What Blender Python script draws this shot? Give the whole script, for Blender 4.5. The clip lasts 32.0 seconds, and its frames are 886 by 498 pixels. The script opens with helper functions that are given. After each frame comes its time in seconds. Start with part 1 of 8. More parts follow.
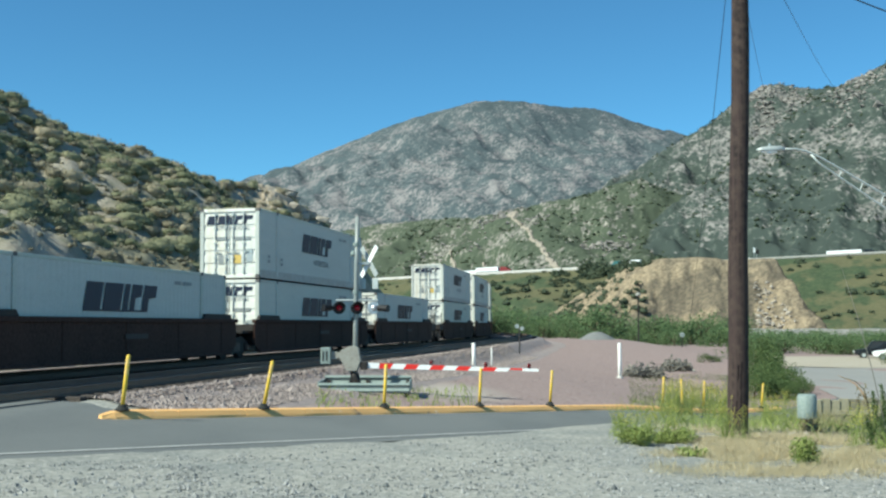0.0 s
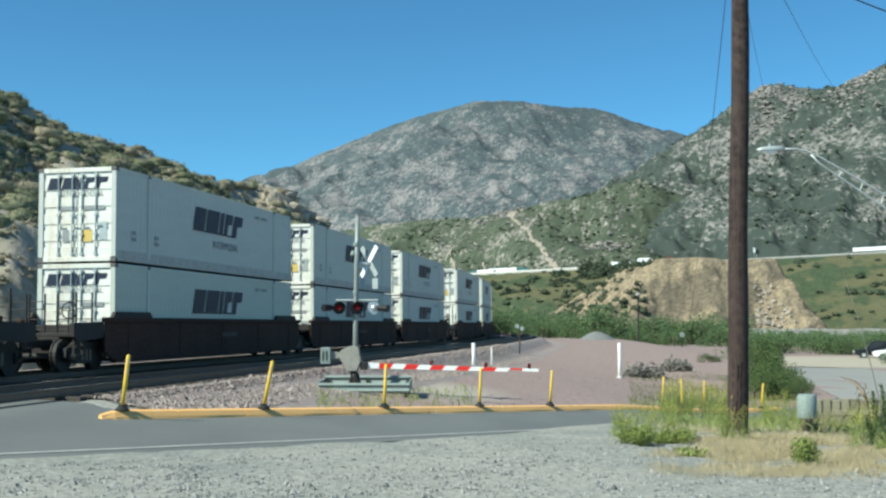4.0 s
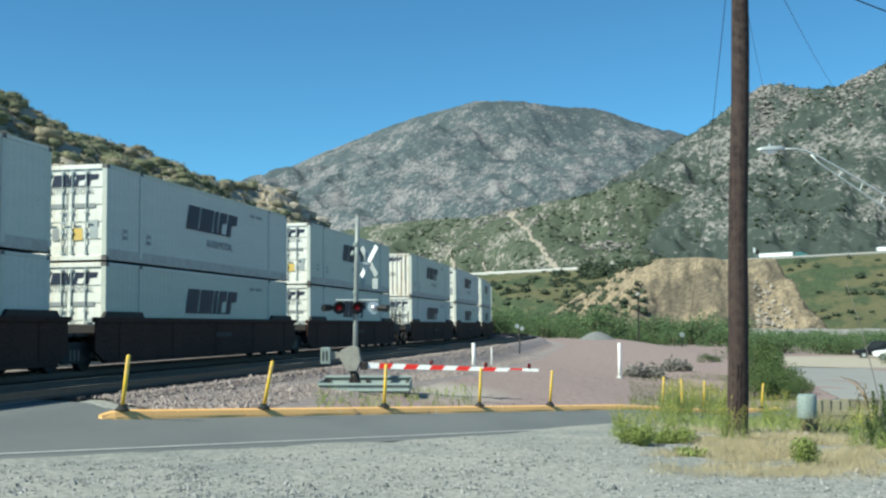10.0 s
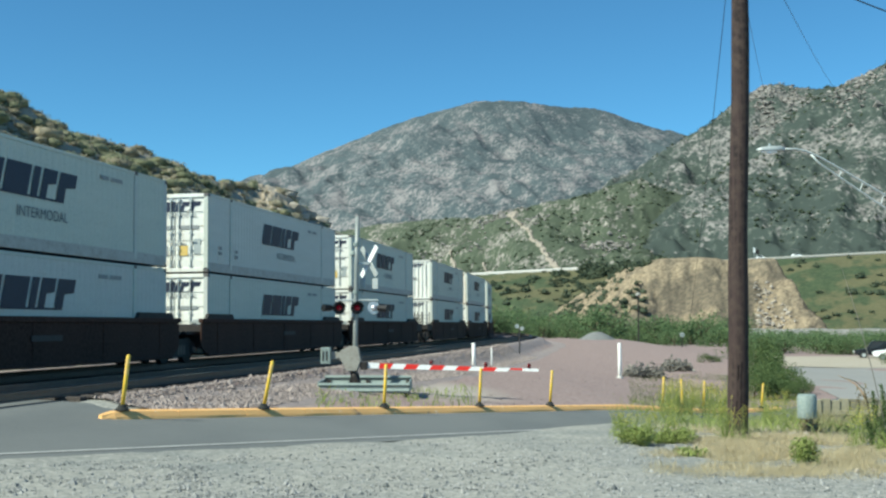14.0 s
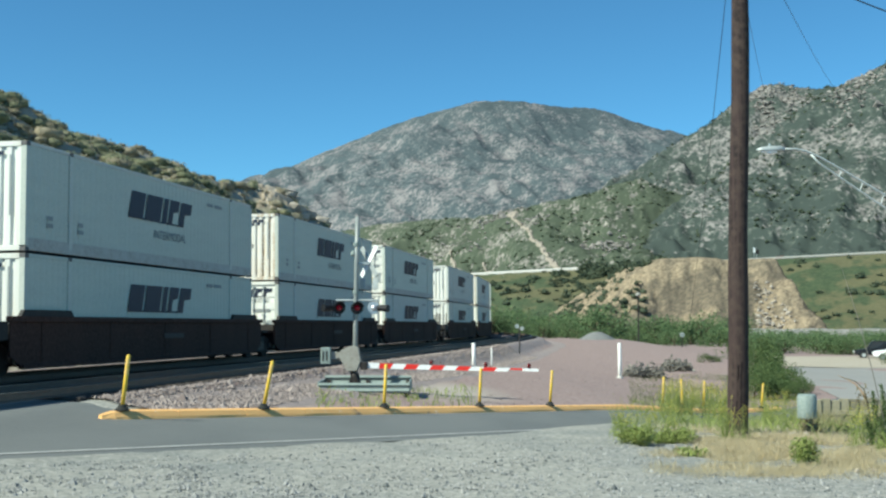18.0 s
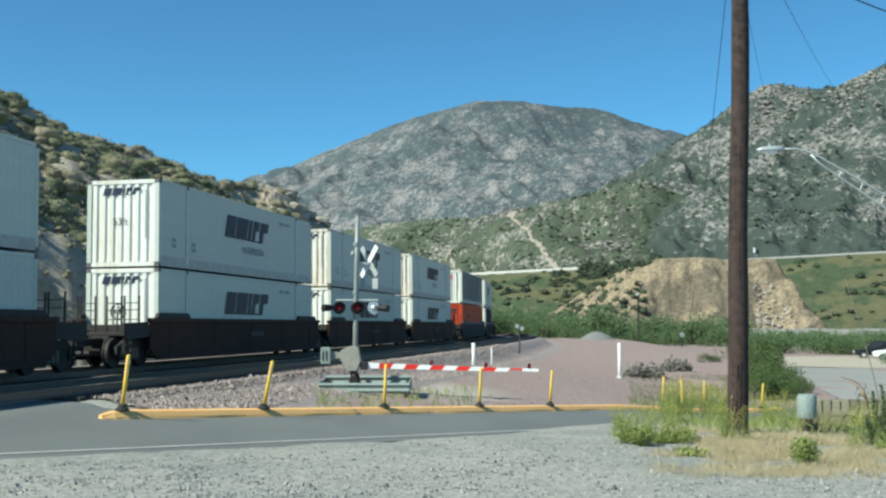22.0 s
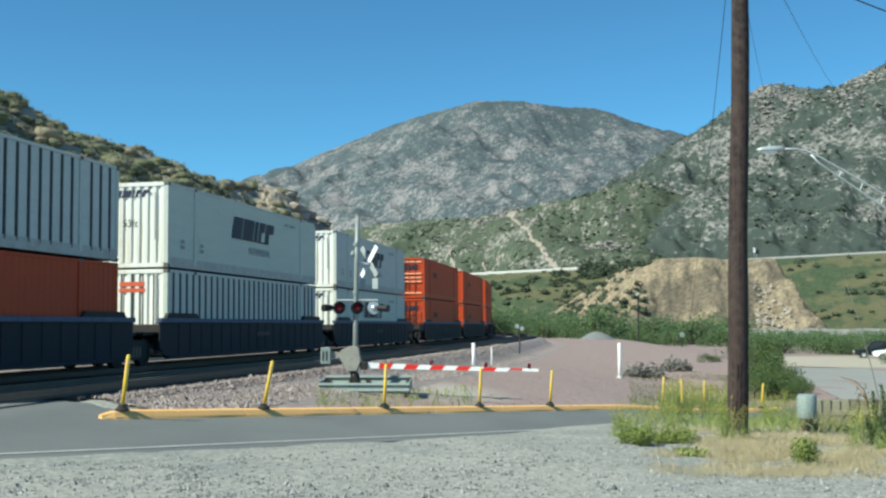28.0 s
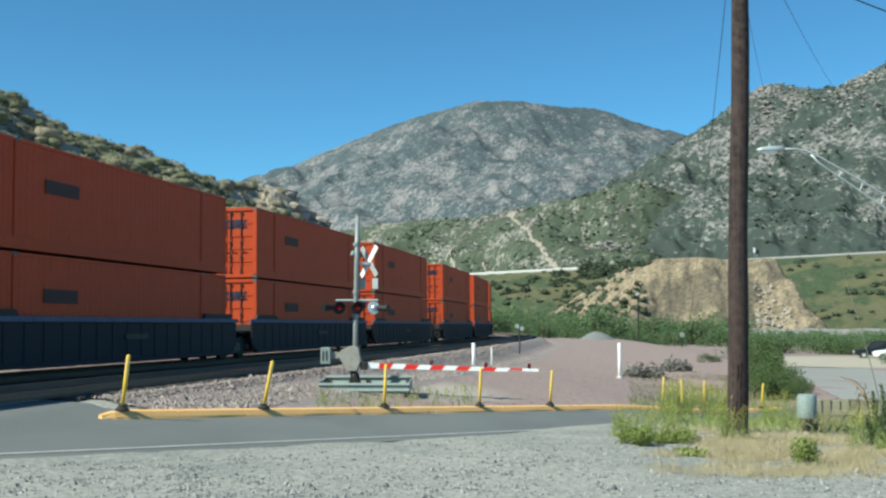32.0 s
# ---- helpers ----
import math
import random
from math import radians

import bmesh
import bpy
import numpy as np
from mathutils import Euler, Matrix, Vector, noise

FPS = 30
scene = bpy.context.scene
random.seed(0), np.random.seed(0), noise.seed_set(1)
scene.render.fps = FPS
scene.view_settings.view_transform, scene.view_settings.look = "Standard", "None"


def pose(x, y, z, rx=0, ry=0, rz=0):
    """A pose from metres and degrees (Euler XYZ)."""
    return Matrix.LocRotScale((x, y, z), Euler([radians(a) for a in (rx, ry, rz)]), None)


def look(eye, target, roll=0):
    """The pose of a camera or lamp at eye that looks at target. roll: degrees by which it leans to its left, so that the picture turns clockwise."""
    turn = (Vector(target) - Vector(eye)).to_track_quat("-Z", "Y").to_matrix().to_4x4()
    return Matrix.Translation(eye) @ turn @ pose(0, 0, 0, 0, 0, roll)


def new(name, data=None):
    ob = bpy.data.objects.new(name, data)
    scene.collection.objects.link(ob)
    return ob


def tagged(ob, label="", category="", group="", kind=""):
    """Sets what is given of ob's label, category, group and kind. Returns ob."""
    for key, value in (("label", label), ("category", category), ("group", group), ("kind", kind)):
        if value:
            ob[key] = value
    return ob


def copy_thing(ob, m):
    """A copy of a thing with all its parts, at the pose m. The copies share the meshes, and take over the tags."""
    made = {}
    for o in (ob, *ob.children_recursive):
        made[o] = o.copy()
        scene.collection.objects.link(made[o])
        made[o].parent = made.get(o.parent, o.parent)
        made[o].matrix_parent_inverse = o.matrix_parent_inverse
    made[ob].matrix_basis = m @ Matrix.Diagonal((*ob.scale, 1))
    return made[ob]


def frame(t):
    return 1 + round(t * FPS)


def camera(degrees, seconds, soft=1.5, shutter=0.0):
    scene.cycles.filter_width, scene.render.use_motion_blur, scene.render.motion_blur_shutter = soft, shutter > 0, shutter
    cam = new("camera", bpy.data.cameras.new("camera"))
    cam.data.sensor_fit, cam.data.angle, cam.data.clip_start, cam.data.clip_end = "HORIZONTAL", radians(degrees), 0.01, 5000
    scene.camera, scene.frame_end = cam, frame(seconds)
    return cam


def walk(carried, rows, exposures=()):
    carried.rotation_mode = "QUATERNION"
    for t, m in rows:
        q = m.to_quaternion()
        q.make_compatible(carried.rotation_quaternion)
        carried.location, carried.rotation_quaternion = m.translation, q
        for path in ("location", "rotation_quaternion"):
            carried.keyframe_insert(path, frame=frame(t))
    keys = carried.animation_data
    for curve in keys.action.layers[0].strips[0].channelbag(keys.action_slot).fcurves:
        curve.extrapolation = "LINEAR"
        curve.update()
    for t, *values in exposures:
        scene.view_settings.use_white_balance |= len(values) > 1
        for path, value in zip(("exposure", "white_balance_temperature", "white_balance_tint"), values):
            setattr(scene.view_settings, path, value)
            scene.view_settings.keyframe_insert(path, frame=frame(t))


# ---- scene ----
# ---------------------------------------------------------------- camera
EYE = 1.8          # camera height over the road
cam = camera(43.72, 32.0, soft=2.4)
CAM_POSE = pose(0, 0, EYE, 90 + 3.925, 0, 0)
walk(cam, [(0.0, CAM_POSE), (32.0, CAM_POSE)], [(0.0, 0.55, 6150, -2), (32.0, 0.55, 6150, -2)])

# ---------------------------------------------------------------- sky and sun
SUN_DIR = Vector((-1.156, -0.689, 1.2)).normalized()
world = bpy.data.worlds.new("sky")
scene.world = world
world.use_nodes = True
wn = world.node_tree.nodes
sky = wn.new("ShaderNodeTexSky")
sky.sky_type = "NISHITA"
sky.sun_disc = False
sky.sun_elevation = math.asin(SUN_DIR.z)
sky.sun_rotation = math.atan2(SUN_DIR.x, SUN_DIR.y)
sky.altitude = 600
sky.air_density = 0.8
sky.dust_density = 0.0
sky.ozone_density = 5.0
tone = wn.new("ShaderNodeMixRGB")            # deep clear-air blue
tone.blend_type = "MULTIPLY"
tone.inputs[0].default_value = 1.0
tone.inputs[2].default_value = (0.66, 1.02, 1.04, 1)
world.node_tree.links.new(sky.outputs[0], tone.inputs[1])
world.node_tree.links.new(tone.outputs[0], wn["Background"].inputs[0])
wn["Background"].inputs[1].default_value = 0.096
sun_data = bpy.data.lights.new("sun", "SUN")
sun_data.energy = 5.0
sun_data.angle = radians(0.55)
sun_data.color = (1.0, 0.93, 0.80)
sun = new("sun", sun_data)
sun.matrix_basis = look(SUN_DIR * 100, (0, 0, 0))
# ---------------------------------------------------------------- materials
def material(name, c1, c2=None, c3=None, scale=3.0, fine=40.0, rough=0.8, metal=0.0, bump=0.3, dist=0.02,
             lo=0.35, hi=0.65, spec=0.3, streak=None, each=0.0, greyer=0.0):
    """c1 and c2 mix by a broad noise, c3 comes in by a finer one; both noises in object metres. streak: stretch of the broad noise."""
    m = bpy.data.materials.new(name)
    m.use_nodes = True
    n, l = m.node_tree.nodes, m.node_tree.links
    b = n["Principled BSDF"]
    c2 = c2 or tuple(min(1, c * 0.8) for c in c1)
    c3 = c3 or tuple(min(1, c * 1.15) for c in c1)
    tc = n.new("ShaderNodeTexCoord")
    mp = n.new("ShaderNodeMapping")
    if streak:
        mp.inputs["Scale"].default_value = streak
    l.new(tc.outputs["Object"], mp.inputs[0])
    n1, n2 = n.new("ShaderNodeTexNoise"), n.new("ShaderNodeTexNoise")
    n1.inputs["Scale"].default_value, n1.inputs["Detail"].default_value = scale, 5
    n2.inputs["Scale"].default_value, n2.inputs["Detail"].default_value = fine, 4
    n2.inputs["Roughness"].default_value = 0.65
    l.new(mp.outputs[0], n1.inputs["Vector"])
    l.new(tc.outputs["Object"], n2.inputs["Vector"])
    r1, r2 = n.new("ShaderNodeValToRGB"), n.new("ShaderNodeValToRGB")
    for r in (r1, r2):
        r.color_ramp.elements[0].position, r.color_ramp.elements[1].position = lo, hi
    r1.color_ramp.elements[0].color, r1.color_ramp.elements[1].color = (*c1, 1), (*c2, 1)
    l.new(n1.outputs[0], r1.inputs[0])
    l.new(n2.outputs[0], r2.inputs[0])
    mix = n.new("ShaderNodeMixRGB")
    l.new(r2.outputs[0], mix.inputs[0])
    l.new(r1.outputs[0], mix.inputs[1])
    mix.inputs[2].default_value = (*c3, 1)
    out = mix.outputs[0]
    if each:
        info = n.new("ShaderNodeObjectInfo")
        mr = n.new("ShaderNodeMapRange")
        mr.inputs[3].default_value, mr.inputs[4].default_value = 1 - each, 1 + each
        l.new(info.outputs["Random"], mr.inputs[0])
        hs = n.new("ShaderNodeHueSaturation")
        l.new(mr.outputs[0], hs.inputs["Value"])
        l.new(out, hs.inputs["Color"])
        out = hs.outputs[0]
    if greyer:
        turn = n.new("ShaderNodeMath")                     # some coats are greyer than others
        turn.operation = "PINGPONG"
        l.new(info.outputs["Random"], turn.inputs[0])
        turn.inputs[1].default_value = 0.083
        ms = n.new("ShaderNodeMapRange")
        ms.inputs[2].default_value, ms.inputs[3].default_value, ms.inputs[4].default_value = 0.083, 1 - greyer, 1 + greyer
        l.new(turn.outputs[0], ms.inputs[0])
        l.new(ms.outputs[0], hs.inputs["Saturation"])
    l.new(out, b.inputs["Base Color"])
    b.inputs["Roughness"].default_value = rough
    b.inputs["Metallic"].default_value = metal
    b.inputs["Specular IOR Level"].default_value = spec
    if bump:
        bp = n.new("ShaderNodeBump")
        bp.inputs["Strength"].default_value, bp.inputs["Distance"].default_value = bump, dist
        l.new(n2.outputs[0], bp.inputs["Height"])
        l.new(bp.outputs[0], b.inputs["Normal"])
    return m


def glow(name, color, strength, base=(0.2, 0.02, 0.02)):
    m = bpy.data.materials.new(name)
    m.use_nodes = True
    b = m.node_tree.nodes["Principled BSDF"]
    b.inputs["Base Color"].default_value = (*base, 1)
    b.inputs["Emission Color"].default_value = (*color, 1)
    b.inputs["Emission Strength"].default_value = strength
    b.inputs["Roughness"].default_value = 0.2
    return m


def leafy(name, c1, c2, scale=0.8, lumps=0.0):
    """Leaves that differ island by island and patch by patch."""
    m = bpy.data.materials.new(name)
    m.use_nodes = True
    n, l = m.node_tree.nodes, m.node_tree.links
    b = n["Principled BSDF"]
    geo, tc, nz = n.new("ShaderNodeNewGeometry"), n.new("ShaderNodeTexCoord"), n.new("ShaderNodeTexNoise")
    nz.inputs["Scale"].default_value = scale
    l.new(tc.outputs["Object"], nz.inputs["Vector"])
    add = n.new("ShaderNodeMath")
    add.operation = "MULTIPLY_ADD"
    l.new(geo.outputs["Random Per Island"], add.inputs[0])
    add.inputs[1].default_value = 0.55
    l.new(nz.outputs[0], add.inputs[2])
    r = n.new("ShaderNodeValToRGB")
    r.color_ramp.elements[0].position, r.color_ramp.elements[1].position = 0.4, 1.05
    r.color_ramp.elements[0].color, r.color_ramp.elements[1].color = (*c1, 1), (*c2, 1)
    l.new(add.outputs[0], r.inputs[0])
    l.new(r.outputs[0], b.inputs["Base Color"])
    b.inputs["Roughness"].default_value = 0.7
    b.inputs["Specular IOR Level"].default_value = 0.2
    thin, both = n.new("ShaderNodeBsdfTranslucent"), n.new("ShaderNodeMixShader")      # light that shines through thin leaves
    l.new(r.outputs[0], thin.inputs["Color"])
    both.inputs[0].default_value = 0.38
    l.new(b.outputs[0], both.inputs[1])
    l.new(thin.outputs[0], both.inputs[2])
    l.new(both.outputs[0], n["Material Output"].inputs["Surface"])
    if lumps:                                              # small tufts within each bush
        nz.inputs["Detail"].default_value = 5
        nz.inputs["Roughness"].default_value = 0.65
        r.color_ramp.elements[0].position, r.color_ramp.elements[1].position = 0.52, 0.92
        tuft = n.new("ShaderNodeTexNoise")
        tuft.inputs["Scale"].default_value, tuft.inputs["Detail"].default_value = 3.0, 4
        l.new(tc.outputs["Object"], tuft.inputs["Vector"])
        bp = n.new("ShaderNodeBump")
        bp.inputs["Strength"].default_value, bp.inputs["Distance"].default_value = 1.0, lumps
        l.new(tuft.outputs[0], bp.inputs["Height"])
        l.new(bp.outputs[0], b.inputs["Normal"])
    return m


def terrain_mat(name, rock, rock2, green, green2, scale, cover, fine, bump=0.6, dist=1.0, soft=0.08, speck=0.0, drawn=None, turn=0.0, vivid=1.0, rise=None):
    """Rocky slopes with patches of scrub: cover is the share of scrub, scale the size of its patches (per metre).
    speck: single shrubs and boulders, so many per metre. drawn, turn: stretch of the patterns along the fall of the slope."""
    m = bpy.data.materials.new(name)
    m.use_nodes = True
    n, l = m.node_tree.nodes, m.node_tree.links
    b = n["Principled BSDF"]
    tc = n.new("ShaderNodeTexCoord")
    place = tc.outputs["Object"]
    if drawn:
        for field, value in (("Rotation", turn if isinstance(turn, tuple) else (0, 0, turn)), ("Scale", drawn)):
            mp = n.new("ShaderNodeMapping")
            mp.inputs[field].default_value = value
            l.new(place, mp.inputs[0])
            place = mp.outputs[0]

    def tex(sc, detail, rough):
        t = n.new("ShaderNodeTexNoise")
        t.inputs["Scale"].default_value, t.inputs["Detail"].default_value = sc, detail
        t.inputs["Roughness"].default_value = rough
        l.new(place, t.inputs["Vector"])
        return t

    def ramp(src, a, z, ca, cz):
        r = n.new("ShaderNodeValToRGB")
        r.color_ramp.elements[0].position, r.color_ramp.elements[1].position = a, z
        r.color_ramp.elements[0].color, r.color_ramp.elements[1].color = (*ca, 1), (*cz, 1)
        l.new(src, r.inputs[0])
        return r.outputs[0]

    def mix(f, a, z):
        x = n.new("ShaderNodeMixRGB")
        l.new(f, x.inputs[0])
        l.new(a, x.inputs[1])
        l.new(z, x.inputs[2])
        return x.outputs[0]

    def math_node(op, a, c, d=None):
        x = n.new("ShaderNodeMath")
        x.operation = op
        for i, val in enumerate((a, c, d)):
            if val is None:
                continue
            if isinstance(val, (int, float)):
                x.inputs[i].default_value = val
            else:
                l.new(val, x.inputs[i])
        return x.outputs[0]

    def spots(sc, seed):
        """Distance to the nearest of scattered centres, with ragged outlines."""
        wob = tex(sc * 1.7, 3, 0.6)
        mv = n.new("ShaderNodeVectorMath")
        mv.operation = "MULTIPLY_ADD"
        l.new(wob.outputs[1], mv.inputs[0])
        mv.inputs[1].default_value = (0.9 / sc,) * 3
        ad = n.new("ShaderNodeVectorMath")
        ad.operation = "ADD"
        l.new(place, ad.inputs[0])
        ad.inputs[1].default_value = (seed, seed * 1.7, 0)
        l.new(ad.outputs[0], mv.inputs[2])
        v = n.new("ShaderNodeTexVoronoi")
        v.inputs["Scale"].default_value = sc
        l.new(mv.outputs[0], v.inputs["Vector"])
        return v.outputs["Distance"]
    broad, patch, grain = tex(scale * 0.22, 3, 0.5), tex(scale, 7, 0.68), tex(fine, 6, 0.7)
    c_rock = ramp(grain.outputs[0], 0.38, 0.62, rock, rock2)
    c_green = ramp(grain.outputs[0], 0.40, 0.62, green, green2)
    both = math_node("MULTIPLY_ADD", broad.outputs[0], 0.9, patch.outputs[0])
    if rise:                                               # more bare rock between these heights
        sep = n.new("ShaderNodeSeparateXYZ")
        l.new(tc.outputs["Object"], sep.inputs[0])
        mr = n.new("ShaderNodeMapRange")
        mr.inputs[1].default_value, mr.inputs[2].default_value, mr.inputs[3].default_value, mr.inputs[4].default_value = rise
        l.new(sep.outputs["Z"], mr.inputs[0])
        both = math_node("ADD", both, mr.outputs[0])
    t = 0.95 + (cover - 0.5) * 0.5
    f = ramp(both, t - soft, t + soft, (0, 0, 0), (1, 1, 1))
    colour = mix(f, c_green, c_rock)
    relief = patch.outputs[0]
    if speck:
        # boulders are likelier where rock shows, shrubs where scrub grows
        pale = tuple(min(1, c * (1 + 0.25 * vivid)) for c in rock2)
        dark = tuple(c * (1 - 0.28 * vivid) for c in green)
        bould = math_node("SUBTRACT", spots(speck * 0.8, 31.0), math_node("MULTIPLY", math_node("SUBTRACT", both, t - 0.22), 1.25))
        shrub = math_node("ADD", spots(speck, 7.0), math_node("MULTIPLY", math_node("SUBTRACT", both, t + 0.02), 1.3))
        s1 = ramp(bould, 0.10, 0.20, (1, 1, 1), (0, 0, 0))
        s2 = ramp(shrub, 0.36, 0.50, (1, 1, 1), (0, 0, 0))
        c_pale, c_dark = n.new("ShaderNodeRGB"), n.new("ShaderNodeRGB")
        c_pale.outputs[0].default_value, c_dark.outputs[0].default_value = (*pale, 1), (*dark, 1)
        colour = mix(s1, colour, c_pale.outputs[0])
        colour = mix(s2, colour, c_dark.outputs[0])
    l.new(colour, b.inputs["Base Color"])
    b.inputs["Roughness"].default_value = 0.95
    b.inputs["Specular IOR Level"].default_value = 0.1
    if bump:
        bp = n.new("ShaderNodeBump")
        bp.inputs["Strength"].default_value, bp.inputs["Distance"].default_value = bump, dist
        l.new(relief, bp.inputs["Height"])
        bp2 = n.new("ShaderNodeBump")
        bp2.inputs["Strength"].default_value, bp2.inputs["Distance"].default_value = bump, dist * 0.3
        l.new(grain.outputs[0], bp2.inputs["Height"])
        l.new(bp.outputs[0], bp2.inputs["Normal"])
        l.new(bp2.outputs[0], b.inputs["Normal"])
    return m


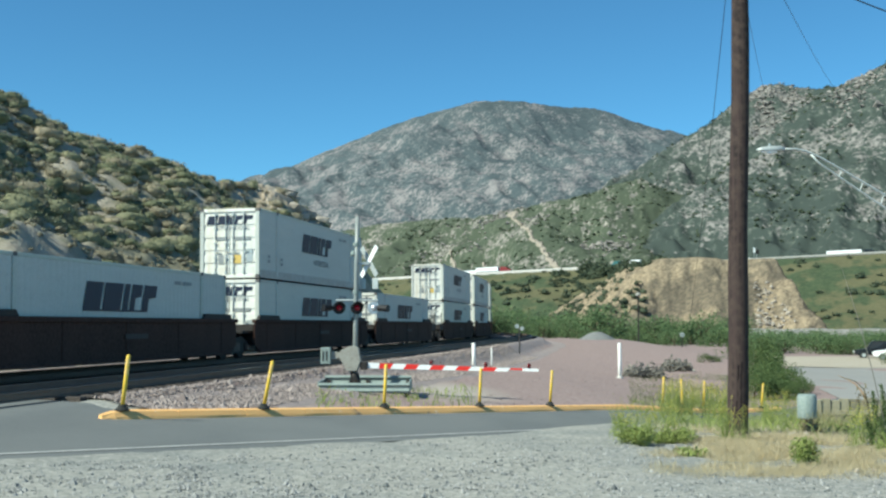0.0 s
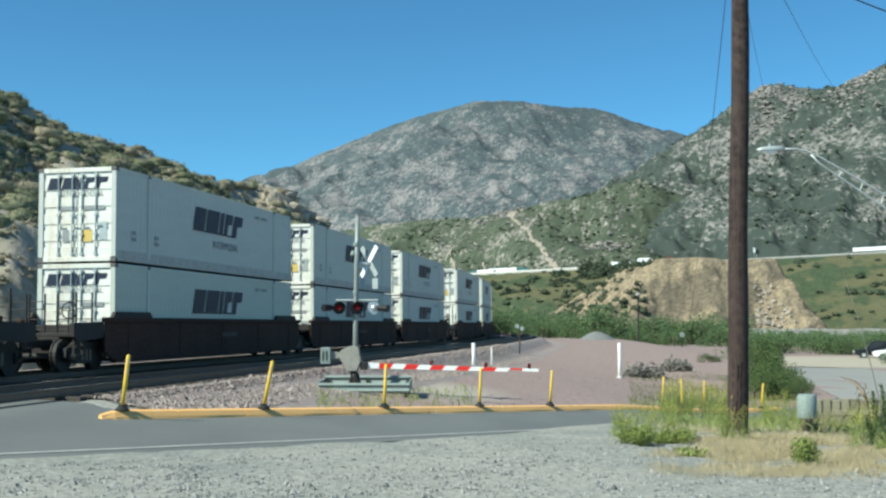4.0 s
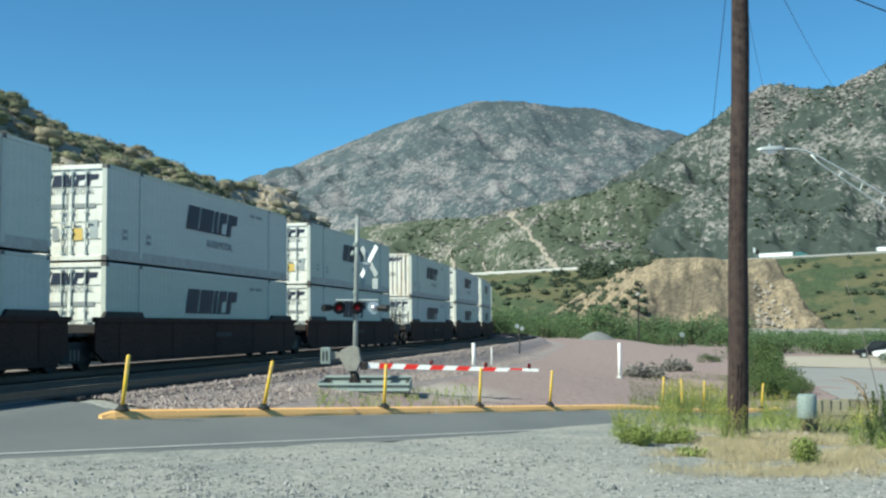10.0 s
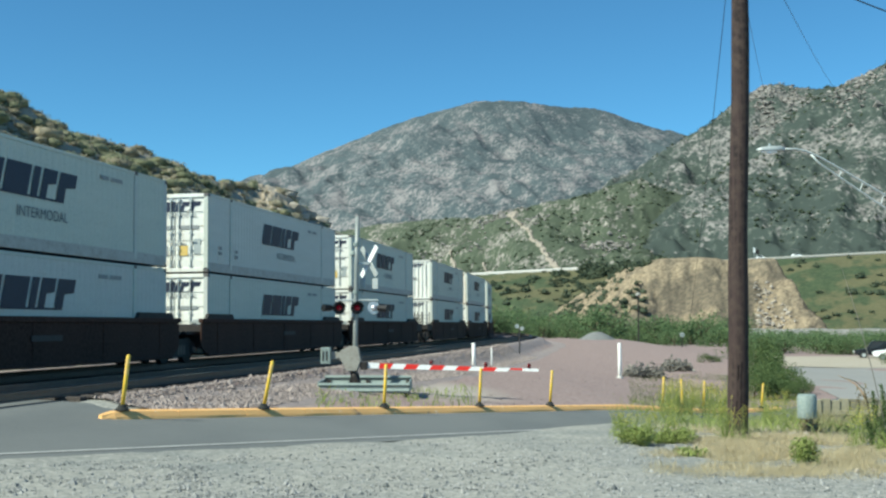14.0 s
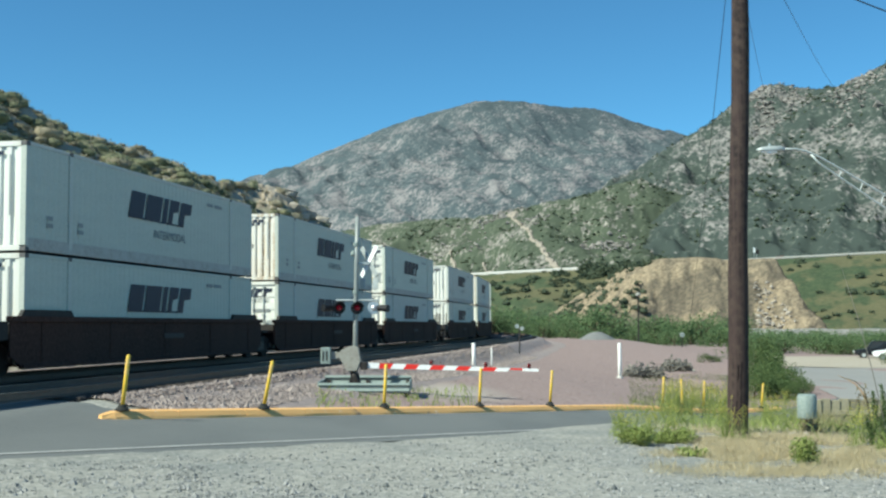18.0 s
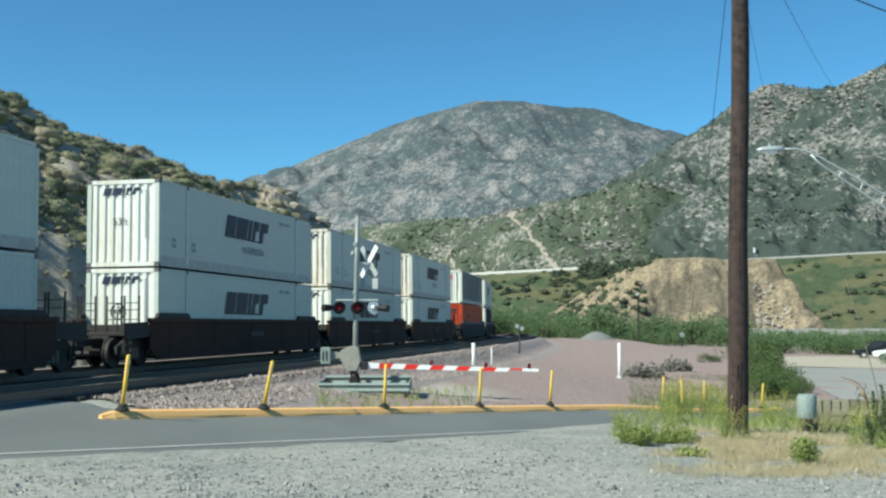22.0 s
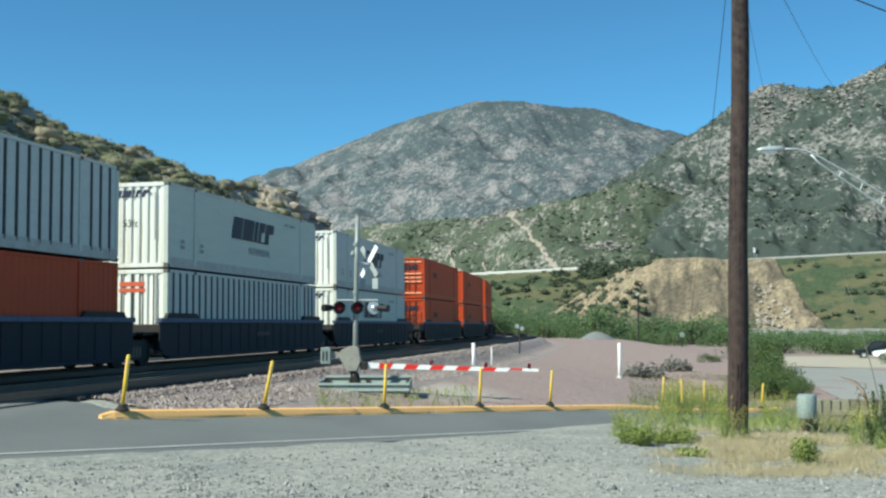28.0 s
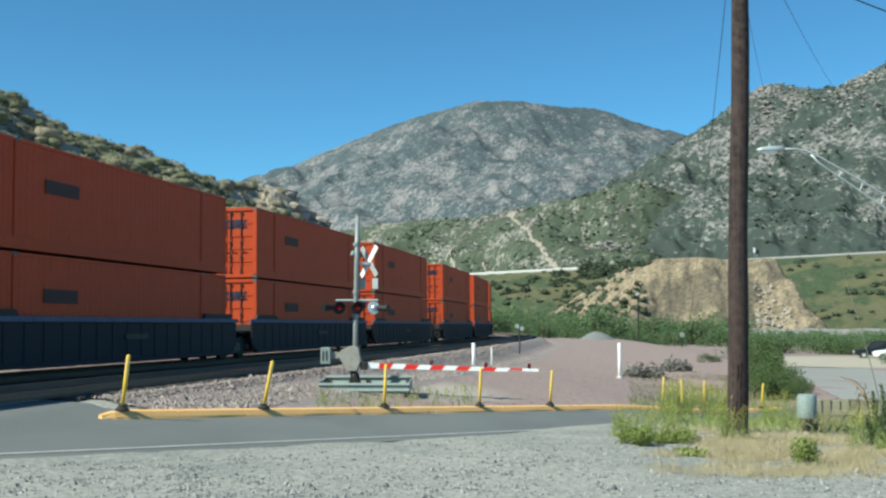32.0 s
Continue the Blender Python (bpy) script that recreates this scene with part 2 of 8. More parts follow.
M = dict(
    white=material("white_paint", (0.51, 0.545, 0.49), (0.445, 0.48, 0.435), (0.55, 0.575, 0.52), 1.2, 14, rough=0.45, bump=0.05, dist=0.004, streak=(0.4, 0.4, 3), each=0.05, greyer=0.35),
    # white brightened to paint in the sun on near end walls, with tan stain streaks
    sunlit_end=material("sunlit_end_white_paint", (0.74, 0.745, 0.68), (0.58, 0.52, 0.40), (0.76, 0.76, 0.72), 2.2, 9, rough=0.5, bump=0.05, dist=0.004, streak=(1.6, 1.6, 0.14), lo=0.50, hi=0.74, each=0.06),
    white_rust=material("rust_streaked_white_paint", (0.72, 0.70, 0.62), (0.42, 0.27, 0.13), (0.72, 0.71, 0.66), 2.6, 9, rough=0.55, bump=0.05, dist=0.004, streak=(1.8, 1.8, 0.12), lo=0.47, hi=0.70),
    belt=material("dusty_lower_rail", (0.42, 0.43, 0.40), (0.30, 0.275, 0.24), (0.46, 0.47, 0.44), 3, 12, rough=0.6, bump=0.05, dist=0.004),
    navy=material("navy_lettering_paint", (0.016, 0.022, 0.045), (0.02, 0.03, 0.06), (0.02, 0.028, 0.05), 4, 30, rough=0.5, bump=0),
    faded_navy=material("faded_navy_lettering", (0.10, 0.12, 0.14), (0.22, 0.25, 0.25), (0.13, 0.15, 0.17), 3, 14, rough=0.6, bump=0),
    maroon=material("weathered_dark_maroon_marking", (0.05, 0.022, 0.020), (0.032, 0.018, 0.018), None, 3, 14, rough=0.6, bump=0),
    dark_rib=material("dark_side_rib", (0.045, 0.05, 0.055), (0.03, 0.034, 0.04), None, 4, 20, rough=0.6, bump=0),
    grey_mark=material("grey_marking_paint", (0.26, 0.28, 0.28), None, None, 4, 30, rough=0.6, bump=0),
    red_mark=material("orange_red_marking_paint", (0.55, 0.10, 0.04), None, None, 4, 30, rough=0.6, bump=0),
    amber_mark=material("amber_placard", (0.62, 0.44, 0.12), (0.52, 0.40, 0.16), None, 4, 30, rough=0.6, bump=0),
    orange=material("orange_paint", (0.42, 0.060, 0.020), (0.35, 0.050, 0.018), (0.46, 0.07, 0.025), 1.5, 16, rough=0.5, bump=0.05, dist=0.004, each=0.06, spec=0.15),
    # pale orange that paints the sun's highlights on door ridges
    orange_glint=material("highlight_orange_paint", (0.66, 0.27, 0.16), (0.56, 0.17, 0.08), None, 3, 16, rough=0.5, bump=0.05, dist=0.004),
    dark_steel=material("dark_greasy_steel", (0.028, 0.026, 0.025), (0.05, 0.04, 0.035), (0.02, 0.02, 0.02), 3, 25, rough=0.65, bump=0.1, dist=0.005),
    bare_steel=material("worn_bright_steel", (0.45, 0.44, 0.42), (0.35, 0.33, 0.31), None, 6, 40, rough=0.35, metal=0.9, bump=0.03, dist=0.002),
    car_brown=material("oxide_brown_car_paint", (0.054, 0.029, 0.023), (0.034, 0.019, 0.015), (0.074, 0.042, 0.034), 1.1, 10, spec=0.1, rough=0.7, bump=0.08, dist=0.005, streak=(1, 1, .3), each=0.15),
    car_blue=material("dark_blue_car_paint", (0.011, 0.013, 0.022), (0.008, 0.009, 0.014), (0.016, 0.019, 0.028), 1.1, 10, rough=0.65, bump=0.08, dist=0.005, streak=(1, 1, .3), each=0.1),
    blue_chord=material("worn_blue_top_chord_paint", (0.05, 0.08, 0.17), (0.035, 0.05, 0.10), (0.10, 0.12, 0.18), 2, 14, rough=0.55, bump=0.05, dist=0.004),
    stencil_dull=material("faded_grey_stencil", (0.066, 0.054, 0.050), (0.05, 0.042, 0.039), None, 6, 24, rough=0.7, bump=0),
    cast=material("dark_corner_casting", (0.09, 0.09, 0.09), (0.16, 0.15, 0.14), None, 6, 30, rough=0.6, bump=0.05, dist=0.003),
    rail=material("rail_steel", (0.16, 0.11, 0.085), (0.11, 0.08, 0.06), (0.2, 0.15, 0.12), 5, 40, rough=0.55, metal=0.3, bump=0.05, dist=0.003),
    rail_head=material("polished_rail_head", (0.55, 0.54, 0.52), None, None, 5, 40, rough=0.22, metal=1.0, bump=0),
    tie=material("creosoted_wood", (0.045, 0.039, 0.036), (0.028, 0.025, 0.024), (0.075, 0.064, 0.055), 4, 30, rough=0.9, bump=0.3, dist=0.01, streak=(0.2, 3, 3), each=0.25),
    ballast=material("pinkish_grey_ballast", (0.25, 0.205, 0.195), (0.20, 0.17, 0.165), (0.36, 0.31, 0.29), 0.8, 26, rough=0.95, bump=0.8, dist=0.05),
    heap=material("grey_heaped_gravel", (0.165, 0.175, 0.172), (0.13, 0.138, 0.138), (0.21, 0.215, 0.21), 0.9, 7, rough=0.95, bump=0.6, dist=0.06),
    # oil-dark ballast, darkened further to paint in the train's shadow
    oily_shade=material("oily_shaded_ballast", (0.036, 0.034, 0.035), (0.055, 0.050, 0.048), (0.075, 0.068, 0.065), 0.9, 24, rough=0.9, bump=0.8, dist=0.05),
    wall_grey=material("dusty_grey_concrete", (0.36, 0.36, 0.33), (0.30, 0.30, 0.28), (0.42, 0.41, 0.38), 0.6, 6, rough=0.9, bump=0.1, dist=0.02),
    stone=material("crushed_ballast_stone", (0.27, 0.225, 0.215), (0.20, 0.17, 0.17), (0.40, 0.36, 0.34), 3.1, 9, rough=0.95, bump=0.2, dist=0.02),
    pebble=material("grey_gravel_stone", (0.24, 0.25, 0.24), (0.17, 0.18, 0.18), (0.38, 0.37, 0.34), 1.7, 9, rough=0.95, bump=0.2, dist=0.02),
    asphalt=material("weathered_asphalt", (0.142, 0.152, 0.149), (0.104, 0.114, 0.114), (0.162, 0.172, 0.168), 0.9, 60, rough=0.9, bump=0.25, dist=0.006, streak=(0.5, 0.25, 1), lo=0.40, hi=0.62),
    asphalt_far=material("pale_asphalt", (0.26, 0.26, 0.245), (0.23, 0.23, 0.215), (0.30, 0.295, 0.275), 0.2, 20, rough=0.9, bump=0.2, dist=0.01),
    line=material("worn_white_road_paint", (0.34, 0.35, 0.335), (0.22, 0.225, 0.22), (0.44, 0.44, 0.42), 3, 30, rough=0.8, bump=0.1, dist=0.004),
    line_ochre=material("worn_yellow_road_paint", (0.30, 0.19, 0.09), (0.24, 0.18, 0.11), None, 3, 30, rough=0.8, bump=0.1, dist=0.004),
    kerb=material("worn_yellow_kerb_paint", (0.82, 0.47, 0.18), (0.22, 0.18, 0.14), (0.84, 0.57, 0.31), 1.3, 5, rough=0.8, bump=0.25, dist=0.01, lo=0.60, hi=0.67),
    scuff=material("bare_scuffed_concrete", (0.13, 0.12, 0.11), (0.20, 0.18, 0.15), (0.1, 0.095, 0.09), 5, 30, rough=0.9, bump=0.3, dist=0.01),
    yellow=material("yellow_plastic", (0.72, 0.47, 0.035), (0.66, 0.45, 0.05), (0.76, 0.55, 0.10), 3, 20, rough=0.5, bump=0.05, dist=0.003),
    reflector=material("pale_orange_reflective_band", (0.72, 0.50, 0.16), (0.62, 0.4, 0.1), None, 8, 30, rough=0.4, bump=0),
    rubber=material("black_rubber", (0.022, 0.024, 0.022), None, None, 5, 30, rough=0.8, bump=0.1, dist=0.004),
    galv=material("galvanised_steel", (0.42, 0.47, 0.46), (0.34, 0.39, 0.38), (0.5, 0.53, 0.52), 3, 20, rough=0.45, metal=0.35, bump=0.05, dist=0.003),
    galv_green=material("grey_green_enamel", (0.22, 0.28, 0.26), (0.17, 0.22, 0.21), (0.28, 0.33, 0.31), 3, 20, rough=0.55, bump=0.05, dist=0.003),
    cream=material("dusty_silver_paint", (0.33, 0.33, 0.285), (0.21, 0.20, 0.17), (0.38, 0.37, 0.33), 3, 20, rough=0.55, bump=0.08, dist=0.004),
    mast_grey=material("weathered_aluminium_paint", (0.25, 0.28, 0.27), (0.19, 0.22, 0.21), (0.30, 0.32, 0.31), 3, 20, rough=0.5, metal=0.2, bump=0.05, dist=0.003),
    black=material("matt_black_paint", (0.013, 0.014, 0.016), None, None, 5, 30, rough=0.5, bump=0.03, dist=0.003),
    sign_white=material("white_sign_sheeting", (0.78, 0.80, 0.80), (0.70, 0.73, 0.73), None, 4, 20, rough=0.4, bump=0),
    gate_red=material("red_reflective_tape", (0.62, 0.030, 0.025), (0.55, 0.04, 0.03), None, 6, 20, rough=0.4, bump=0),
    wood_pole=material("weathered_creosote_pole", (0.050, 0.033, 0.031), (0.022, 0.016, 0.016), (0.060, 0.042, 0.036), 5.0, 7, rough=0.9, bump=0.4, dist=0.01, streak=(5, 5, 0.12), lo=0.42, hi=0.60),
    wire=material("dark_wire", (0.02, 0.02, 0.022), None, None, 5, 30, rough=0.6, bump=0),
    trunk=material("brown_bark", (0.10, 0.07, 0.05), (0.06, 0.045, 0.035), None, 8, 30, rough=0.95, bump=0.5, dist=0.02),
    post_white=material("chalky_white_paint", (0.80, 0.80, 0.77), (0.70, 0.70, 0.67), None, 4, 20, rough=0.6, bump=0.1, dist=0.004),
    glass=material("dark_window_glass", (0.02, 0.025, 0.03), None, None, 2, 10, rough=0.08, bump=0, spec=0.6),
    car_white=material("glossy_white_car_paint", (0.76, 0.78, 0.78), (0.72, 0.74, 0.74), None, 2, 10, rough=0.25, bump=0, spec=0.5),
    car_black=material("glossy_black_car_paint", (0.012, 0.013, 0.016), None, None, 2, 10, rough=0.25, bump=0, spec=0.5),
    lorry_red=material("red_cab_paint", (0.20, 0.035, 0.035), None, None, 2, 10, rough=0.35, bump=0),
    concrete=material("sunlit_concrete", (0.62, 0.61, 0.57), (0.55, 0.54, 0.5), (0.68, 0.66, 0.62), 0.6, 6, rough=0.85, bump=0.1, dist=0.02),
    lens_red=glow("lit_red_lens", (1.0, 0.015, 0.06), 0.035, (0.09, 0.005, 0.014)),
    lens_dim=material("unlit_red_lens", (0.10, 0.010, 0.012), None, None, 4, 20, rough=0.2, bump=0),
    chrome=material("polished_lamp_back", (0.62, 0.64, 0.66), (0.5, 0.52, 0.54), None, 6, 30, rough=0.3, metal=0.5, bump=0),
    leaf_scrub=leafy("chaparral_leaves", (0.185, 0.205, 0.122), (0.300, 0.306, 0.192), 1.1, 0.10),
    leaf_dry=leafy("dry_sage_leaves", (0.240, 0.222, 0.155), (0.380, 0.345, 0.248), 1.1, 0.10),
    leaf_tree=leafy("willow_leaves", (0.085, 0.142, 0.064), (0.170, 0.248, 0.112), 0.35),
    leaf_bush=leafy("dark_bush_leaves", (0.058, 0.100, 0.038), (0.145, 0.200, 0.074), 0.8),
    leaf_far=leafy("far_scrub_leaves", (0.056, 0.078, 0.050), (0.104, 0.130, 0.082), 0.1),
    leaf_weed=leafy("bright_weed_leaves", (0.19, 0.255, 0.075), (0.38, 0.43, 0.15), 3.0),
    leaf_yellow=leafy("yellow_mustard_flowers", (0.42, 0.38, 0.06), (0.66, 0.60, 0.14), 4.0),
    leaf_straw=leafy("straw_grass", (0.45, 0.385, 0.24), (0.62, 0.54, 0.355), 2.0),
    old_plank=material("weathered_plank", (0.27, 0.25, 0.165), (0.21, 0.195, 0.13), (0.32, 0.295, 0.205), 6, 30, rough=0.95, bump=0.4, dist=0.01, streak=(4, 4, 0.3), each=0.2),
    leaf_pale=leafy("grey_green_weed_blades", (0.14, 0.16, 0.085), (0.27, 0.28, 0.16), 1.5),
    leaf_brown=leafy("withered_brown_weeds", (0.15, 0.125, 0.07), (0.30, 0.255, 0.15), 2.0),
    leaf_olive=leafy("olive_tall_grass", (0.26, 0.25, 0.12), (0.42, 0.395, 0.21), 2.0),
    leaf_dead=leafy("dead_brushwood", (0.15, 0.145, 0.125), (0.33, 0.315, 0.275), 2.0),
)
# ---------------------------------------------------------------- mesh helpers
def mesh_of(name, verts, faces, mat, smooth=False):
    me = bpy.data.meshes.new(name)
    me.from_pydata([tuple(map(float, v)) for v in verts], [], faces)
    me.materials.append(mat)
    if smooth:
        me.polygons.foreach_set("use_smooth", [True] * len(me.polygons))
    me.update()
    return me


def bm_mesh(name, bm, mat, smooth=False):
    bmesh.ops.recalc_face_normals(bm, faces=bm.faces)
    me = bpy.data.meshes.new(name)
    bm.to_mesh(me)
    bm.free()
    for one in (mat if isinstance(mat, (list, tuple)) else [mat]):
        me.materials.append(one)
    if smooth:
        me.polygons.foreach_set("use_smooth", [True] * len(me.polygons))
    return me


def part(name, bm, mat, parent, label="", smooth=False):
    """Links a bmesh (or a ready mesh) as one object under a thing or a part."""
    me = bm if isinstance(bm, bpy.types.Mesh) else bm_mesh(name, bm, mat, smooth)
    ob = new(name, me)
    ob.parent = parent
    return tagged(ob, label)


def thing(name, m, label, category, group="", kind=""):
    """An empty at a thing's base, to parent its parts."""
    ob = new(name)
    ob.empty_display_size = 0.2
    ob.matrix_basis = m
    return tagged(ob, label, category, group, kind)


def box(bm, x0, x1, y0, y1, z0, z1, bevel=0.0):
    v = [bm.verts.new(c) for c in ((x0, y0, z0), (x1, y0, z0), (x1, y1, z0), (x0, y1, z0), (x0, y0, z1), (x1, y0, z1), (x1, y1, z1), (x0, y1, z1))]
    fs = [bm.faces.new([v[i] for i in q]) for q in ((3, 2, 1, 0), (4, 5, 6, 7), (0, 1, 5, 4), (1, 2, 6, 5), (2, 3, 7, 6), (3, 0, 4, 7))]
    if bevel:
        bmesh.ops.bevel(bm, geom=list({e for f in fs for e in f.edges}), offset=bevel, segments=1, affect="EDGES")
    return bm


def prism(bm, loop, axis, a, b):
    """A closed outline in two axes, drawn out along the third (0, 1 or 2) from a to b."""
    def at(u, v, w):
        c = [u, v]
        c.insert(axis, w)
        return c
    lo = [bm.verts.new(at(u, v, a)) for u, v in loop]
    hi = [bm.verts.new(at(u, v, b)) for u, v in loop]
    n = len(loop)
    bm.faces.new(lo[::-1])
    bm.faces.new(hi)
    for i in range(n):
        bm.faces.new((lo[i], lo[(i + 1) % n], hi[(i + 1) % n], hi[i]))
    return bm


def tube(bm, p, q, r0, r1=None, n=10):
    """A round bar from p to q."""
    p, q, r1 = Vector(p), Vector(q), r0 if r1 is None else r1
    rot = (q - p).to_track_quat("Z", "Y").to_matrix()
    rings = []
    for c, r in ((p, r0), (q, r1)):
        rings.append([bm.verts.new(c + rot @ Vector((r * math.cos(a), r * math.sin(a), 0))) for a in (2 * math.pi * i / n for i in range(n))])
    bm.faces.new(rings[0][::-1])
    bm.faces.new(rings[1])
    for i in range(n):
        bm.faces.new((rings[0][i], rings[0][(i + 1) % n], rings[1][(i + 1) % n], rings[1][i]))
    return bm


def bent_tube(bm, pts, r, n=8):
    """A round bar through a row of points, with r the radius at each."""
    rs = r if isinstance(r, (list, tuple)) else [r] * len(pts)
    pts = [Vector(p) for p in pts]
    whole = (pts[-1] - pts[0]).normalized()
    ref = Vector((1, 0, 0)) if abs(whole.x) < 0.8 else Vector((0, 1, 0))
    rings = []
    for i, p in enumerate(pts):
        d = (pts[min(i + 1, len(pts) - 1)] - pts[max(i - 1, 0)]).normalized()
        u = (ref - d * ref.dot(d)).normalized()
        w = d.cross(u)
        rings.append([bm.verts.new(p + (u * math.cos(a) + w * math.sin(a)) * rs[i]) for a in (2 * math.pi * k / n for k in range(n))])
    for a, b in zip(rings, rings[1:]):
        for i in range(n):
            bm.faces.new((a[i], a[(i + 1) % n], b[(i + 1) % n], b[i]))
    bm.faces.new(rings[0][::-1])
    bm.faces.new(rings[-1])
    return bm


B = bmesh.new
rng = np.random.default_rng(7)

# ---------------------------------------------------------------- the railway line in plan
RAIL_Z = EYE - 1.222          # head of the second track
MAIN_Z = RAIL_Z - 0.12        # head of the train's track
TH0, X0, BEND1, K1, BEND2, K2, BEND3 = 0.19538, -17.781, 47.5, 0.0008, 112.0, 1 / 262.0, 330.0
LEAN = math.radians(0.55)
_STEP = 0.5


def _line():
    out, x, y, h = [], X0, 0.0, TH0
    n0 = int(480 / _STEP)
    for i in range(-n0, int(1000 / _STEP)):
        s = i * _STEP
        if i < 0:
            out.append((X0 + s * math.sin(TH0), s * math.cos(TH0), TH0))
            continue
        out.append((x, y, h))
        k = 0 if s < BEND1 else K1 if s < BEND2 else K2 if s < BEND3 else 0
        h2 = h - k * _STEP
        x += math.sin((h + h2) / 2) * _STEP
        y += math.cos((h + h2) / 2) * _STEP
        h = h2
    return np.array(out)


LINE = _line()


def line_at(s, off=0.0):
    """Place (x, y) and heading at s metres along the train's track, off metres to its right."""
    u = min(max(s / _STEP + 480 / _STEP, 0), len(LINE) - 1.001)
    i = int(u)
    x, y, h = LINE[i] * (1 - (u - i)) + LINE[i + 1] * (u - i)
    return x + off * math.cos(h), y - off * math.sin(h), h


def line_offset(x, y):
    """Signed distance of points from the train's track (right is positive)."""
    x, y = np.atleast_1d(x).astype(float), np.atleast_1d(y).astype(float)
    sub = LINE[::4]
    out = np.empty(len(x))
    for a in range(0, len(x), 4000):
        dx = x[a:a + 4000, None] - sub[None, :, 0]
        dy = y[a:a + 4000, None] - sub[None, :, 1]
        j = np.argmin(dx * dx + dy * dy, axis=1)
        r = np.arange(len(j))
        h = sub[j, 2]
        out[a:a + 4000] = dx[r, j] * np.cos(h) - dy[r, j] * np.sin(h)
    return out


TRACK2 = 5.2       # the empty second track, to the right of the train's


def smooth(a, b, t):
    t = np.clip((t - a) / (b - a), 0, 1)
    return t * t * (3 - 2 * t)


def fbm(x, y, scale, octaves=4, gain=0.5, seed=0.0):
    """Fractal noise of numpy arrays, about -1 to 1."""
    flat = [noise.fractal(Vector((float(a) * scale + seed, float(b) * scale - seed, seed)), 1.0 - gain, 2.0, octaves) for a, b in zip(np.ravel(x), np.ravel(y))]
    return np.array(flat).reshape(np.shape(x))


def to_road(x, y):
    """Along the road (a) and across it towards the railway (c, from the kerb's front)."""
    return (x + 5.43) * 0.597 + (y - 18.87) * 0.802, -(x + 5.43) * 0.802 + (y - 18.87) * 0.597


def from_road(a, c):
    return -5.43 + 0.597 * a - 0.802 * c, 18.87 + 0.802 * a + 0.597 * c


def ground_z(x, y):
    """Height of the ground: it falls to the right; a raised bed carries the tracks; a level verge lies before the road."""
    x, y = np.atleast_1d(x).astype(float), np.atleast_1d(y).astype(float)
    o = line_offset(x, y)
    a, c = to_road(x, y)
    near = np.clip(-0.308 - 0.0888 * x + 0.0013 * np.clip(y, 0, 60) - 0.05 * np.clip(x - 5.5, 0, 4), -1.6, 0.36)
    yard = -0.40 - 1.25 * smooth(13, 22, x - 0.08 * y)
    w = smooth(42, 95, y)
    z = near * (1 - w) + yard * w
    verge = np.interp(a, [-27, -10.7, -3.6, 0, 7.1, 12.5, 17.8, 35.6], [0.305, 0.27, 0.17, 0.055, -0.12, -0.46, -0.78, -1.36])
    w = smooth(-3.3, -5.4, c) * smooth(55, 36, y)
    z = z * (1 - w) + verge * w
    bed = RAIL_Z - 0.24
    toe = 7.0 + np.clip((bed - z) * 1.7, 0.3, 4) + 1.6 * smooth(-1.0, -3.5, a) * smooth(-3.0, -1.3, c)
    z = np.where(o > 6.9, z + (bed - z) * smooth(toe, 6.9, o), bed)
    z = np.where(o < -4.5, bed - smooth(-4.5, -6.5, o) * 0.45, z)
    z = z - (RAIL_Z - MAIN_Z) * smooth(3.3, 2.2, o) * (o < 6)
    return z - 1.2 * smooth(150, 400, y) * (o > 20)


def grid_sheet(xs, ys, height):
    gx, gy = np.meshgrid(xs, ys)
    gz = height(gx.ravel(), gy.ravel())
    v = np.column_stack([gx.ravel(), gy.ravel(), gz])
    n = len(xs)
    f = [(j * n + i, j * n + i + 1, (j + 1) * n + i + 1, (j + 1) * n + i) for j in range(len(ys) - 1) for i in range(n - 1)]
    return v, f


def spaced(lo, hi, inner_lo, inner_hi, step, grow=1.16):
    """Coordinates with an even step inside and growing steps outside."""
    mid = list(np.arange(inner_lo, inner_hi + step / 2, step))
    d, c, up = step, inner_hi, []
    while c < hi:
        d *= grow
        c += d
        up.append(min(c, hi))
    d, c, dn = step, inner_lo, []
    while c > lo:
        d *= grow
        c -= d
        dn.append(max(c, lo))
    return np.array(dn[::-1] + mid + up)


def ground_relief(x, y):
    z = ground_z(x, y)
    o = line_offset(x, y)
    a, c = to_road(x, y)
    bump = fbm(x, y, 0.35, 3) * 0.035 + fbm(x, y, 1.7, 3, seed=4) * 0.018
    off_road = np.clip(smooth(-3.22, -3.48, c) + np.maximum(smooth(0.1, 0.3, c) * smooth(0.6, 1.2, a), smooth(3.3, 3.7, c)), 0, 1)
    lip = 0.035 * np.exp(-((c + 3.64) / 0.20) ** 2)          # gravel heaped against the asphalt's edge
    return z + bump * smooth(7.2, 7.8, o) * off_road - 0.06 * (1 - off_road) + lip


v, f = grid_sheet(spaced(-4200, 4200, -16, 14, 0.35, 1.17), spaced(-400, 4600, 9, 44, 0.35, 1.12), ground_relief)


